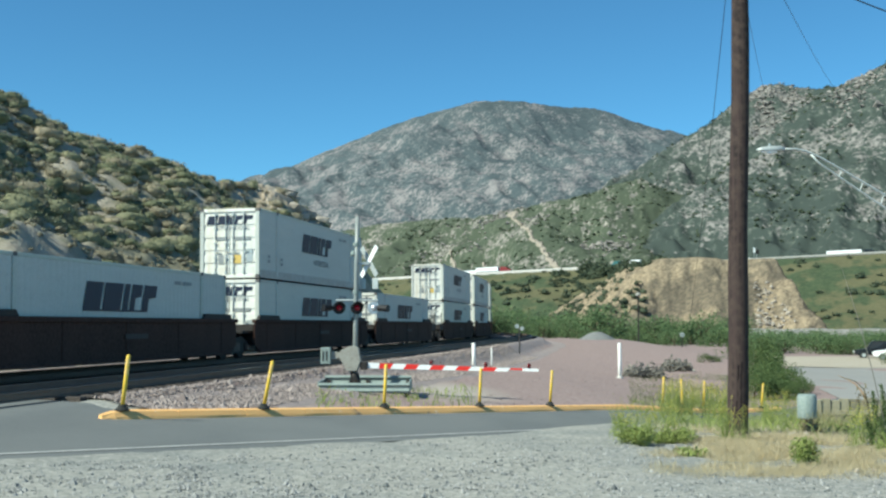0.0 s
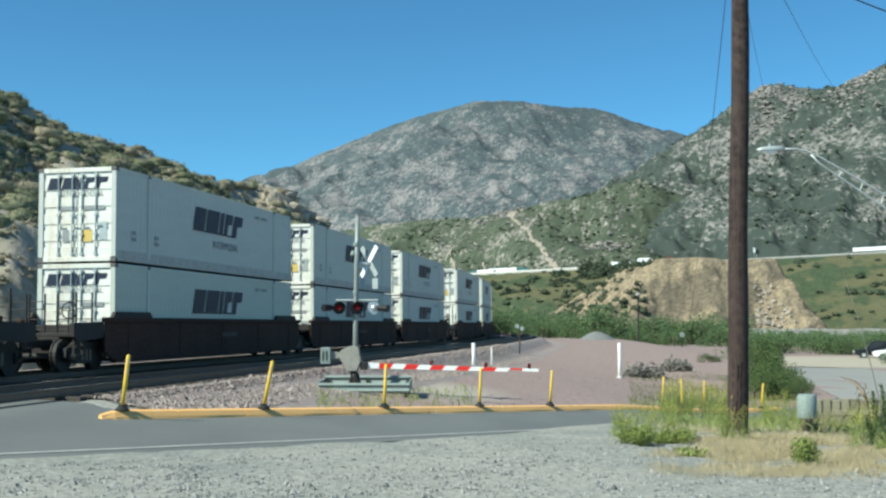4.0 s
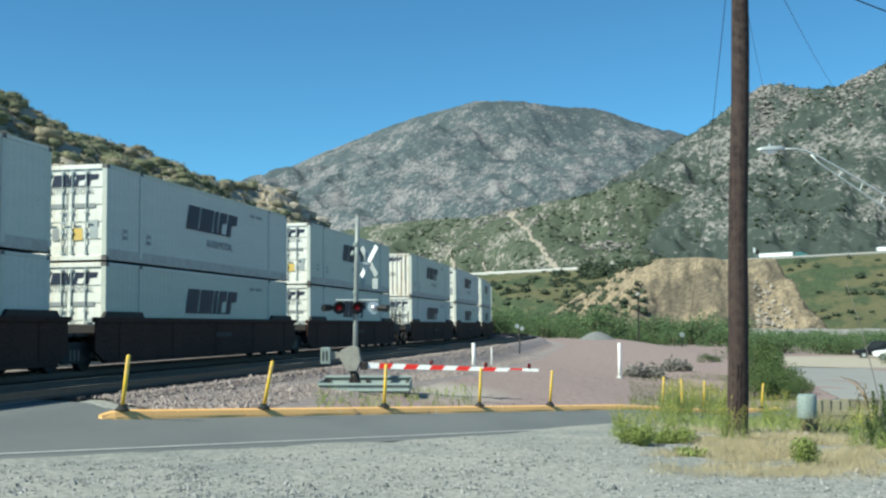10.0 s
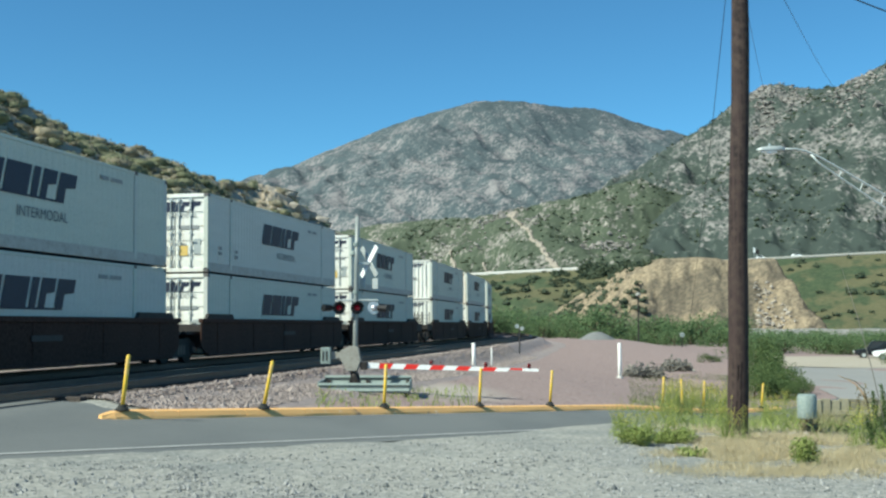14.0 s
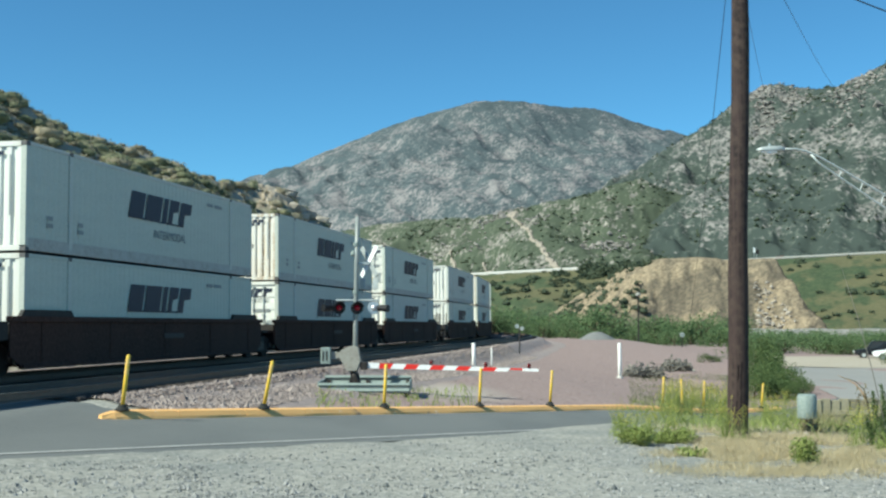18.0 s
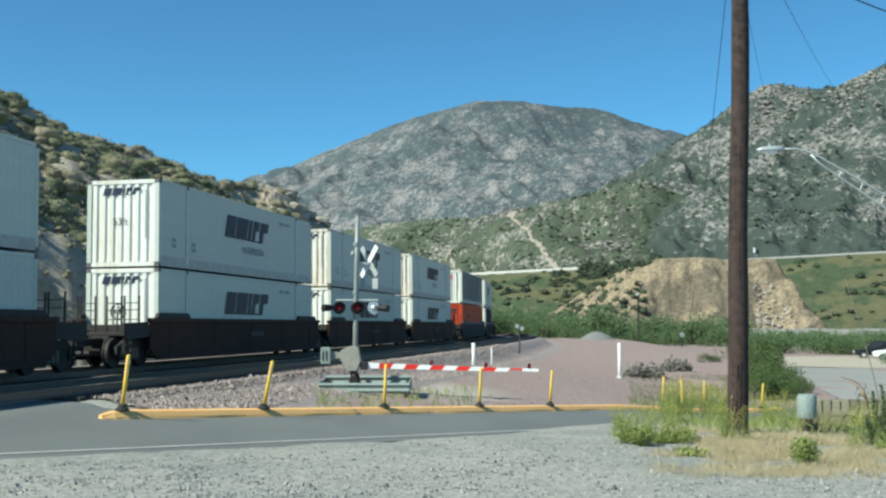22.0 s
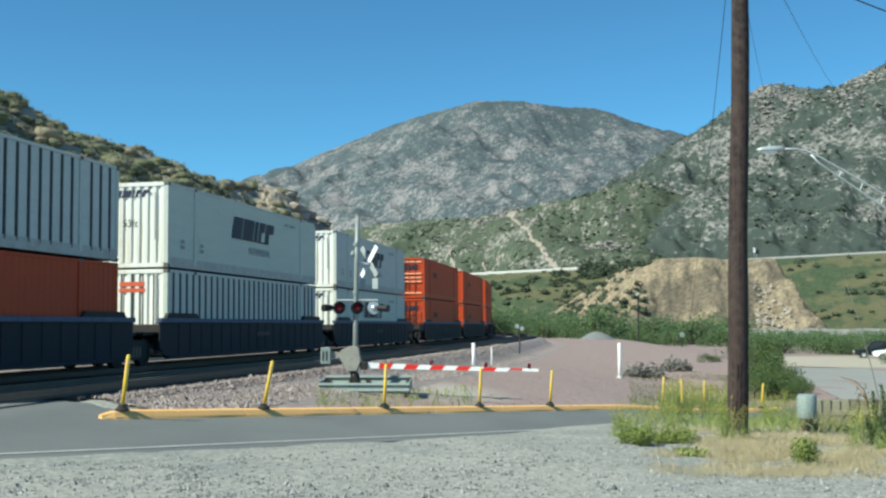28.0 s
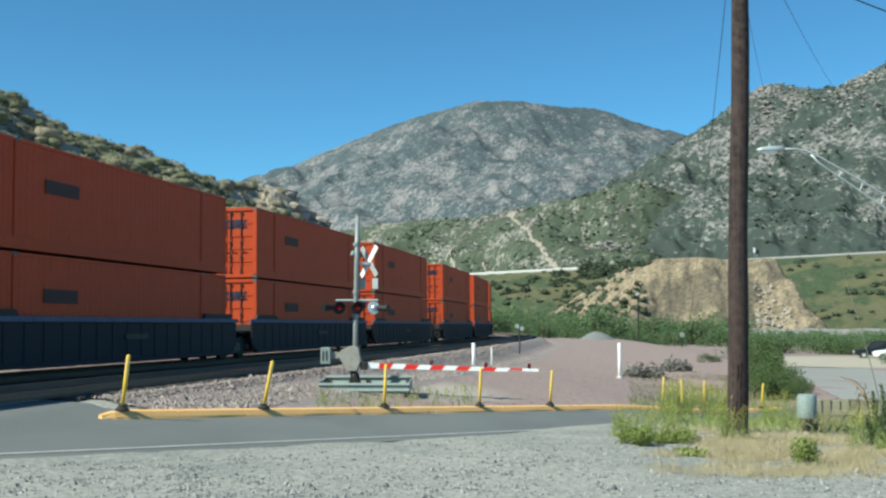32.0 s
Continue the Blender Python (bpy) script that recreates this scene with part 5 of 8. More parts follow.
def well_meshes(paint, chord):
    d = {}
    bm = B()                                               # plate girder with flanges, bent in at the ends
    prism(bm, [(-8.85, 0.55), (-8.35, 0.28), (8.35, 0.28), (8.85, 0.55), (8.85, 1.42), (-8.85, 1.42)], 0, 1.36, 1.40)
    d["side"] = bm_mesh("side_plate", bm, paint)
    bm = B()
    box(bm, 1.30, 1.47, -8.9, 8.9, 1.40, 1.55, 0.012)
    d["top_chord"] = bm_mesh("top_chord", bm, chord)
    bm = B()
    box(bm, 1.28, 1.45, -8.3, 8.3, 0.20, 0.32, 0.012)
    d["low_chord"] = bm_mesh("bottom_chord", bm, paint)
    bm = B()
    box(bm, 1.40, 1.418, -0.03, 0.03, 0.32, 1.40)
    d["stiffener"] = bm_mesh("stiffener", bm, paint)
    bm = B()
    prism(bm, [(-1.3, 1.55), (1.3, 1.55), (1.15, 1.72), (-1.15, 1.72)], 0, 1.31, 1.42)
    d["guide"] = bm_mesh("container_guide", bm, M["dark_steel"])
    bm = B()
    box(bm, -1.3, 1.3, -7.9, 7.9, 0.24, 0.34)
    d["pan"] = bm_mesh("well_floor", bm, paint)
    bm = B()                                               # end deck over the bogie
    box(bm, -1.2, 1.2, 8.15, 8.45, 0.5, 1.35, 0.02)
    box(bm, -1.15, 1.15, 8.4, 9.55, 0.98, 1.10, 0.02)
    box(bm, -0.35, 0.35, 8.4, 9.6, 0.70, 0.98, 0.02)
    # dark steel instead of car paint, to paint in the shadow between cars
    d["deck"] = bm_mesh("end_deck", bm, M["dark_steel"])
    bm = B()
    for x in (-0.25, 0.25):
        tube(bm, (x, 0, 0.95), (x, 0, 2.25), 0.034, n=6)
    for z in (1.2, 1.5, 1.8, 2.02):
        tube(bm, (-0.25, 0, z), (0.25, 0, z), 0.016, n=6)
    d["ladder"] = bm_mesh("grab_ladder", bm, M["dark_steel"])
    bm = B()
    for k in range(16):
        a0, a1 = math.pi * k / 8, math.pi * (k + 1) / 8
        tube(bm, (0.24 * math.cos(a0), 0, 0.24 * math.sin(a0)), (0.24 * math.cos(a1), 0, 0.24 * math.sin(a1)), 0.02, n=5)
    tube(bm, (-0.24, 0, 0), (0.24, 0, 0), 0.014, n=5)
    tube(bm, (0, 0, -0.24), (0, 0, 0.24), 0.014, n=5)
    tube(bm, (0, 0.06, -0.7), (0, 0.02, 0), 0.03, n=6)
    d["brake"] = bm_mesh("brake_wheel", bm, M["dark_steel"])
    bm = B()
    box(bm, -0.13, 0.13, 9.5, 10.9, 0.68, 0.92, 0.02)
    box(bm, -0.2, 0.2, 10.9, 11.25, 0.62, 0.98, 0.04)
    d["coupler"] = bm_mesh("coupler", bm, M["dark_steel"])
    bm = B()                                               # side sill and steps beside the coupled end's platform
    prism(bm, [(8.87, 0.95), (10.35, 0.85), (10.55, 1.0), (10.55, 1.38), (8.87, 1.42)], 0, 1.24, 1.36)
    for z in (0.45, 0.70):
        box(bm, 1.22, 1.38, 9.95, 10.45, z, z + 0.04)
    for y in (9.95, 10.41):
        box(bm, 1.26, 1.32, y, y + 0.04, 0.45, 0.95)
    d["end_sill"] = bm_mesh("end_sill", bm, M["dark_steel"])
    bm = B()                                               # cast side frame of a bogie
    prism(bm, [(-1.15, 0.42), (-0.95, 0.34), (-0.5, 0.22), (0.5, 0.22), (0.95, 0.34), (1.15, 0.42), (1.12, 0.66), (0.6, 0.84), (-0.6, 0.84), (-1.12, 0.66)], 0, 0.92, 1.06)
    for y in (-0.89, 0.89):
        box(bm, 0.9, 1.12, y - 0.16, y + 0.16, 0.32, 0.62, 0.02)
    d["frame"] = bm_mesh("side_frame", bm, M["dark_steel"])
    bm = B()
    for k in (-0.22, 0, 0.22):
        tube(bm, (1.0, k, 0.30), (1.0, k, 0.62), 0.085, n=10)
    d["spring"] = bm_mesh("spring_nest", bm, M["rail"])
    bm = B()
    for x in (-0.79, 0.79):
        tube(bm, (x - 0.065, 0, 0.46), (x + 0.065, 0, 0.46), 0.46, n=24)
        tube(bm, (x - 0.10 * (1 if x > 0 else -1), 0, 0.46), (x - 0.065 * (1 if x > 0 else -1), 0, 0.46), 0.49, n=24)
    tube(bm, (-1.1, 0, 0.46), (1.1, 0, 0.46), 0.08, n=10)
    d["wheels"] = bm_mesh("wheelset", bm, M["dark_steel"])
    bm = B()
    tube(bm, (1.08, 0, 0.46), (1.17, 0, 0.46), 0.12, 0.09, n=12)
    d["cap"] = bm_mesh("bearing_cap", bm, M["rail"])
    return d


def bogie(top, d, y):
    bg = put("bogie", shared("bolster", lambda: bm_mesh("bogie", box(B(), -0.95, 0.95, -0.2, 0.2, 0.42, 0.72, 0.02), M["dark_steel"])), top, Matrix.Translation((0, y, 0)))
    for m in (Matrix.Identity(4), FLIP):
        put("side_frame", d["frame"], bg, m)
        put("spring_nest", d["spring"], bg, m)
    for k in (-0.89, 0.89):
        put("wheelset", d["wheels"], bg, Matrix.Translation((0, k, 0)))
        for m in (Matrix.Identity(4), FLIP):
            put("bearing_cap", d["cap"], bg, Matrix.Translation((0, k, 0)) @ m, "worn brown bearing cap")


_wells = {}


def well_unit(colour, place):
    """One unit of an articulated well car. place: first (towards -y end of the car), middle or last."""
    key = (colour, place)
    if key in _wells:
        return copy_thing(_wells[key], Matrix.Identity(4))
    paint = M["car_blue"] if colour == "blue" else M["car_brown"]
    chord = M["blue_chord"] if colour == "blue" else M["car_brown"]
    d = shared(("well", colour), lambda: well_meshes(paint, chord))
    top = thing("well_car", Matrix.Identity(4), ("dark blue" if colour == "blue" else "dirty oxide-brown") + " steel well car carrying stacked containers", "rail wagon", "well cars of the train")
    for m in (Matrix.Identity(4), FLIP):
        side = put("side_plate", d["side"], top, m)
        put("top_chord", d["top_chord"], top, m)
        put("bottom_chord", d["low_chord"], top, m)
        for y in np.arange(-7.4, 7.5, 0.93 if colour == "blue" else 3.7):
            put("stiffener", d["stiffener"], side, Matrix.Translation((0, y, 0)))
        for y in (-7.1, 7.1):
            put("container_guide", d["guide"], top, m @ Matrix.Translation((0, y, 0)))
        put("end_deck", d["deck"], top, m)
    put("well_floor", d["pan"], top)
    put("stencil_mark", shared("carmark", lambda: bars_mesh("stencil_mark", [(0, 0.0, 1.5, 0.16)], M["stencil_dull"])), top, Matrix.Translation((1.45, 0.6, 0.97)) @ FACE_SIDE)
    if place == "first":
        bogie(top, d, -9.3)
    bogie(top, d, 9.3 if place == "last" else UP / 2)
    ends = ([FLIP] if place == "first" else []) + ([Matrix.Identity(4)] if place == "last" else [])
    for m in ends:
        put("coupler", d["coupler"], top, m)
        put("end_sill", d["end_sill"], top, m)
        put("end_sill", d["end_sill"], top, m @ Matrix.Scale(-1, 4, (1, 0, 0)))
        for x in (-1.05, -0.45, 0.45, 1.05):
            put("grab_ladder", d["ladder"], top, m @ Matrix.Translation((x, 9.45, 0)))
        put("brake_wheel", d["brake"], top, m @ Matrix.Translation((-0.55, 9.4, 1.75)))
    _wells[key] = top
    return top


# units of the train in order: colour and place of the well car, lower and upper container, where its near end stands at the start
WD, WF, WR = ("white", "door"), ("white", "front"), ("white", "front", True)
OD, OF, RF = ("orange", "door"), ("orange", "front"), ("ribbed", "front")
OD_RIDGED = ("orange", "door", False, "ridged")
CONSIST = [
    ("brown", "first", WD, None, 26.70), ("brown", "middle", WD, WD, 46.38), ("brown", "last", WD, None, 65.96),
    ("brown", "first", WD, WD, 88.97), ("brown", "middle", WD, WD, 108.42), ("brown", "last", WD, WD, 127.76),
    ("brown", "first", WF, WD, 151.12), ("brown", "middle", WD, WD, 170.33), ("brown", "last", WD, WD, 189.83),
    ("brown", "first", WD, WR, 212.74), ("brown", "middle", WD, WD, 232.31), ("brown", "last", WD, WD, 251.56),
    ("brown", "first", WF, WF, 274.93), ("brown", "middle", WD, WR, 294.25), ("brown", "last", WF, WD, 313.66),
    ("brown", "first", WF, WF, 336.98), ("brown", "middle", WF, WR, 356.36), ("brown", "last", WF, WR, 376.13),
    ("blue", "first", OF, RF, 399.30), ("blue", "middle", RF, WF, 418.89), ("blue", "last", WF, WF, 438.56),
    ("blue", "first", OD, OD_RIDGED, 461.78), ("blue", "middle", OD, OD, 481.17), ("blue", "last", OD, OD, 500.56),
    ("blue", "first", OD, OD, 523.72), ("blue", "middle", OD, OD, 543.07), ("blue", "last", OD, OD, 562.41),
]


def travelled(t):
    """Metres the train has gone at t seconds: it slows very slightly."""
    return 13.70 * t - 0.00325 * t * t


TRAIN = []
for colour, place, low, high, s0 in CONSIST:
    TRAIN.append((well_unit(colour, place), s0, 0.0))
    TRAIN.append((container(*low), s0, 0.298))
    if high:
        TRAIN.append((container(*high), s0, 0.348 + CH))


def train_pose(s, lift):
    """Pose of a unit whose near container end stands at s: carried by two points of the line."""
    a, b = line_at(s + HY - 8.6), line_at(s + HY + 8.6)
    h = math.atan2(b[0] - a[0], b[1] - a[1])
    return Matrix.Translation(((a[0] + b[0]) / 2, (a[1] + b[1]) / 2, MAIN_Z)) @ Matrix.Rotation(-h, 4, "Z") @ Matrix.Rotation(-LEAN, 4, "Y") @ Matrix.Translation((0, 0, lift))
# ---------------------------------------------------------------- street furniture
def gz(x, y):
    return float(ground_z(x, y)[0])


def utility_pole():
    x, y = 5.03, 19.05
    top = thing("utility_pole", pose(x, y, gz(x, y)), "tall dark weathered wooden utility pole in dry grass", "utility pole")
    bm = B()
    zs = np.concatenate([[-0.4], np.arange(0.0, 13.6, 0.85)])
    bent_tube(bm, [(0.025 * z + 0.012 * math.sin(z * 1.3), 0, z) for z in zs], [0.178 - 0.0040 * z + 0.004 * math.sin(z * 3.1) for z in zs], 24)
    part("shaft", bm, M["wood_pole"], top, smooth=True)
    for k in range(5):                                     # splits and flaked strips low on the shaft
        a, z, ln = rng.uniform(-2.6, -0.6), rng.uniform(0.1, 1.3), rng.uniform(0.2, 0.5)
        bm = B()
        box(bm, -0.014, 0.014, -0.006, 0.006, 0, ln)
        o = part("splinter", bm, M["wood_pole"], top)
        o.matrix_basis = pose(0.180 * math.cos(a) + 0.025 * z, 0.180 * math.sin(a), z, 0, 2, math.degrees(a) + 90)
    bm = B()
    box(bm, -1.2, 1.2, -0.06, 0.06, -0.06, 0.06, 0.01)
    part("crossarm", bm, M["wood_pole"], top).matrix_basis = pose(0.16, -0.2, 11.4, 0, 0, 25)
    for k in (-1.0, -0.4, 0.5, 1.05):
        bm = B()
        bent_tube(bm, [(0, 0, 0), (0, 0, 0.07), (0, 0, 0.14), (0, 0, 0.2)], [0.04, 0.055, 0.04, 0.03], 10)
        part("insulator", bm, M["galv"], top).matrix_basis = pose(0.16 + k * 0.906, -0.2 + k * 0.42, 11.46)
    return top


utility_pole()


def wire(pts, r, label):
    bm = B()
    bent_tube(bm, pts, r, 6)
    ob = new("wire", bm_mesh("wire", bm, M["wire"], True))
    tagged(ob, label, "wire", "overhead wires")


def sagging(p, q, sag, n=24):
    p, q = Vector(p), Vector(q)
    return [p.lerp(q, i / n) - Vector((0, 0, sag * 4 * (i / n) * (1 - i / n))) for i in range(n + 1)]


wire(sagging((5.53, 19.6, 11.3), (11.75, 53.4, 0.82), 0.45), 0.008, "thin dark slack wire running off a wooden pole")
wire(sagging((4.8, 19.5, 11.3), (45.0, 150.0, 30.6), 0.8), 0.010, "thin dark overhead wire from a wooden pole")
wire(sagging((4.36, 19.3, 11.3), (34.8, 90.0, 18.4), 1.2), 0.009, "thin dark overhead wire from a wooden pole")
wire(sagging((5.3, 19.6, 8.75), (8.58, 19.6, 7.24), 0.1), 0.012, "thin dark service wire from a wooden pole")


def kerb():
    top = thing("kerb", Matrix.Identity(4), "chipped yellow-painted concrete kerb with dark scuffs", "kerb", kind="structure")
    a = -0.38
    first = True
    while a < 30.4:
        ln = 1.6
        v, f = [], []
        n = 7
        for i in range(n + 1):
            t = a + (ln - 0.012) * i / n
            shrink = 1.0
            if first and i < 3:
                shrink = (0.35, 0.8, 0.96)[i]
            x, y = from_road(t, 0)
            z = gz(x, y) - 0.050 - 0.0006 * t
            wob = 0.010 * math.sin(t * 2.3) + 0.003 * math.sin(t * 5.1)
            for c, h in ((0.0, -0.1), (0.0, 0.02), (0.05 + wob, 0.10), (0.13 + wob, 0.185), (0.27, 0.21), (0.35, 0.17), (0.37, -0.1)):
                cc = 0.085 + (c - 0.185) * shrink
                px, py = from_road(t, cc)
                v.append((px, py, z + (h if h < 0 else h * (0.45 + 0.55 * shrink))))
        m = 7
        for i in range(n):
            for k in range(m - 1):
                f.append((i * m + k, i * m + k + 1, (i + 1) * m + k + 1, (i + 1) * m + k))
        f += [tuple(range(m)), tuple(n * m + k for k in range(m))]
        part("kerb_stone", mesh_of("kerb_stone", v, f, M["kerb"]), None, top)
        first = False
        a += ln


kerb()


def delineator(x, y, lean, turn, h=0.95, z=None):
    top = thing("delineator_post", pose(x, y, (gz(x, y) if z is None else z), 0, 0, 0), "leaning yellow plastic delineator post on a black rubber base", "delineator post", "delineator posts along the kerb")
    bm = B()
    bent_tube(bm, [(0, 0, 0), (0, 0, 0.02), (0, 0, 0.05), (0, 0, 0.10)], [0.13, 0.125, 0.085, 0.05], 16)
    part("base", bm, M["rubber"], top, "black rubber base")
    tilt = Matrix.Rotation(radians(lean), 4, "Y") @ Matrix.Rotation(radians(turn), 4, "X")
    bm = B()
    bent_tube(bm, [(0, 0, 0.08), (0, 0, 0.5), (0, 0, h - 0.02), (0, 0, h)], [0.036, 0.036, 0.035, 0.024], 14)
    part("tube", bm, M["yellow"], top, smooth=True).matrix_basis = tilt
    for k in (0.70, 0.86):
        bm = B()
        tube(bm, (0, 0, k * h - 0.055), (0, 0, k * h + 0.055), 0.0375, n=14)
        part("reflective_band", bm, M["reflector"], top, "pale orange reflective band").matrix_basis = tilt


for a, lean, turn in ((0.06, 5.0, -3), (3.38, 11, 4), (7.05, 2.5, -2), (10.74, 2.5, 3), (14.1, 4, 2), (21.10, 2.5, 0), (22.60, -2, 0), (24.28, 3, 2), (29.75, 5, 0)):
    px, py = from_road(a, 0.1)
    delineator(px, py, lean, turn, z=gz(px, py) + 0.140)

def crossing_signal():
    x, y = -2.47, 31.15
    top = thing("crossing_signal", pose(x, y, -0.042), "silver level-crossing signal mast with red lamps and crossbuck", "crossing signal")
    bm = B()
    bent_tube(bm, [(0.0, 0, 0.2), (0.01, 0, 2.0), (0.03, 0, 3.9), (0.06, 0, 5.5)], [0.085, 0.075, 0.075, 0.07], 16)
    part("mast", bm, M["mast_grey"], top, smooth=True)
    for z in (1.2, 2.35, 3.1, 4.62):
        bm = B()
        tube(bm, (0.02, 0, z - 0.05), (0.02, 0, z + 0.05), 0.1, n=16)
        part("mast_clamp", bm, M["galv_green"], top)
    bm = B()
    prism(bm, [(-0.24, 0), (0.24, 0), (0.1, 0.55), (-0.1, 0.55)], 1, -0.24, 0.24)
    part("mast_foot", bm, M["dark_steel"], top, "dark cast foot").matrix_basis = pose(0, 0, 0.0)
    # crossbuck, turned to face the road
    for ang, nm in ((50, "crossbuck_blade"), (-50, "crossbuck_blade")):
        bm = B()
        box(bm, -0.61, 0.61, -0.012, 0.012, -0.09, 0.09, 0.004)
        o = part(nm, bm, M["sign_white" if ang < 0 else "galv"], top, "white crossbuck blade" if ang < 0 else "dull silver crossbuck blade")
        o.matrix_basis = pose(0.42, 0.10 if ang < 0 else 0.13, 4.08, 0, 0, -48) @ Matrix.Rotation(radians(ang), 4, "Y")
    bm = B()
    box(bm, 0.0, 0.45, 0.03, 0.07, 3.98, 4.06)
    part("crossbuck_bracket", bm, M["galv"], top)
    for px, w in ((0.22, 0.2), (0.62, 0.2)):
        bm = B()
        box(bm, -w / 2, w / 2, -0.01, 0.01, -0.17, 0.17, 0.01)
        part("track_count_plate", bm, M["galv"], top, "dull silver plate").matrix_basis = pose(px, 0.12, 3.37, 0, 0, -20)
    # lamp arm with two pairs of lamps
    bm = B()
    tube(bm, (-0.62, 0, 2.84), (0.72, 0, 2.84), 0.035, n=8)
    part("lamp_arm", bm, M["galv"], top)
    for px, lens, facing, label in ((-0.50, "lens_red", -1, "lit red crossing lamp"), (0.07, "lens_red", -1, "lit red crossing lamp"), (0.60, "chrome", 1, "silver lamp seen from behind")):
        lamp = new("lamp_head")
        lamp.parent = top
        lamp.matrix_basis = pose(px, -0.12, 2.60, 0, 0, 14)
        bm = B()
        tube(bm, (0, 0.02, 0), (0, 0.05, 0), 0.20 if facing < 0 else 0.20, n=28)
        part("lamp_backing", bm, M["black"] if facing < 0 else M["chrome"], lamp, "round backing disc")
        bm = B()
        tube(bm, (0, 0.01, 0), (0, -0.06, 0), 0.09, 0.075, n=24)
        part("lens", bm, M[lens], lamp, label, True)
        if facing > 0:
            continue
        bm = B()                                           # hood over the lens
        for k in range(10):
            a0, a1 = radians(10 + 16 * k), radians(10 + 16 * (k + 1))
            q = [bm.verts.new((0.19 * math.cos(t), yy, 0.19 * math.sin(t))) for t, yy in ((a0, 0.02), (a1, 0.02), (a1, -0.30 + 0.10 * abs(math.cos(a1))), (a0, -0.30 + 0.10 * abs(math.cos(a0))))]
            bm.faces.new(q)
        bmesh.ops.solidify(bm, geom=bm.faces[:], thickness=0.008)
        part("hood", bm, M["black"], lamp, "black hood")
        bm = B()
        bent_tube(bm, [(0, 0.05, 0), (0, 0.16, 0), (0, 0.24, 0)], [0.2, 0.18, 0.1], 20)
        part("lamp_housing", bm, M["black"] if facing < 0 else M["chrome"], lamp, smooth=True)
    for px in (0.75, ):
        bm = B()
        tube(bm, (px, -0.12, 2.60), (px + 0.30, -0.28, 2.58), 0.10, 0.12, n=14)
        part("side_lamp", bm, M["black"], top, "black lamp seen from the side")
    bm = B()
    tube(bm, (-0.75, -0.14, 2.60), (-0.98, -0.34, 2.60), 0.10, 0.12, n=14)
    part("side_lamp", bm, M["black"], top, "black lamp seen from the side")
    # bell on the mast
    bm = B()
    bent_tube(bm, [(-0.08, 0, 4.25), (-0.08, 0, 4.33), (-0.08, 0, 4.42)], [0.09, 0.08, 0.03], 14)
    part("bell", bm, M["galv_green"], top, smooth=True)
    # gate mechanism
    bm = B()
    prism(bm, [(-0.52, 1.13), (-0.42, 1.28), (-0.10, 1.42), (0.14, 1.36), (0.22, 0.95), (0.10, 0.62), (-0.22, 0.60), (-0.36, 0.86)], 1, -0.36, -0.02)
    bmesh.ops.bevel(bm, geom=bm.edges[:], offset=0.03, segments=2, affect="EDGES")
    part("gate_mechanism", bm, M["cream"], top, "dusty cream gate mechanism housing")
    bm = B()
    prism(bm, [(-0.92, 0.98), (-0.50, 1.02), (-0.46, 1.2), (-0.92, 1.28)], 1, -0.24, -0.16)
    part("counterweight_arm", bm, M["cream"], top)
    bm = B()
    box(bm, -1.05, -0.74, -0.34, -0.08, 0.84, 1.36, 0.02)
    cw = part("counterweight", bm, M["galv_green"], top, "pale green counterweight plate")
    for k in (-0.97, -0.86):
        bm = B()
        box(bm, k - 0.02, k + 0.02, -0.352, -0.342, 0.95, 1.25)
        part("counterweight_slot", bm, M["dark_steel"], cw)
    bm = B()
    bent_tube(bm, [(-0.05, -0.2, 0.62), (0.02, -0.22, 0.42), (0.14, -0.24, 0.22), (0.24, -0.24, 0.05)], [0.10, 0.11, 0.08, 0.05], 10)
    part("support_leg", bm, M["dark_steel"], top, "dark curved support leg", True)
    bm = B()
    box(bm, 0.18, 0.42, -0.34, -0.1, 0.66, 0.92, 0.03)
    part("arm_hub", bm, M["dark_steel"], top, "dark arm hub")
    # gate arm: red and white sections to a thin tip
    arm = new("gate_arm")
    arm.parent = top
    arm.matrix_basis = pose(0.36, -0.24, 0.80, 0, 1.6, -4)
    xs = [0.0, 0.42] + [0.42 + 0.405 * k for k in range(1, 11)]
    cols = ["sign_white"] + ["gate_red", "sign_white"] * 5
    for k, (a, b) in enumerate(zip(xs, xs[1:])):
        hgt = 0.085 - 0.0028 * k
        bm = B()
        sl = 0.05 if k else 0
        prism(bm, [(a - sl * (k > 0), -hgt), (b - sl, -hgt), (b + sl, hgt), (a + sl, hgt)], 1, -0.03, 0.03)
        part("gate_arm_section", bm, M[cols[k]], arm, ("red" if cols[k] == "gate_red" else "white") + " reflective gate arm section")
    bm = B()
    box(bm, xs[-1] - 0.25, xs[-1] + 0.42, -0.02, 0.02, 0.0, 0.055)
    part("gate_arm_tip", bm, M["gate_red"], arm, "thin red tip section")
    bm = B()
    box(bm, xs[-1] + 0.42, xs[-1] + 0.92, -0.02, 0.02, -0.03, 0.06)
    part("gate_arm_tip", bm, M["sign_white"], arm, "thin white tip section")
    for k in (2.05, 3.75, xs[-1] + 0.62):
        bm = B()
        bent_tube(bm, [(k, 0, 0.06), (k, 0, 0.10), (k, 0, 0.19), (k, 0, 0.22)], [0.03, 0.06, 0.06, 0.03], 10)
        part("gate_lamp", bm, M["lens_dim"], arm, "small dark red gate lamp", True)
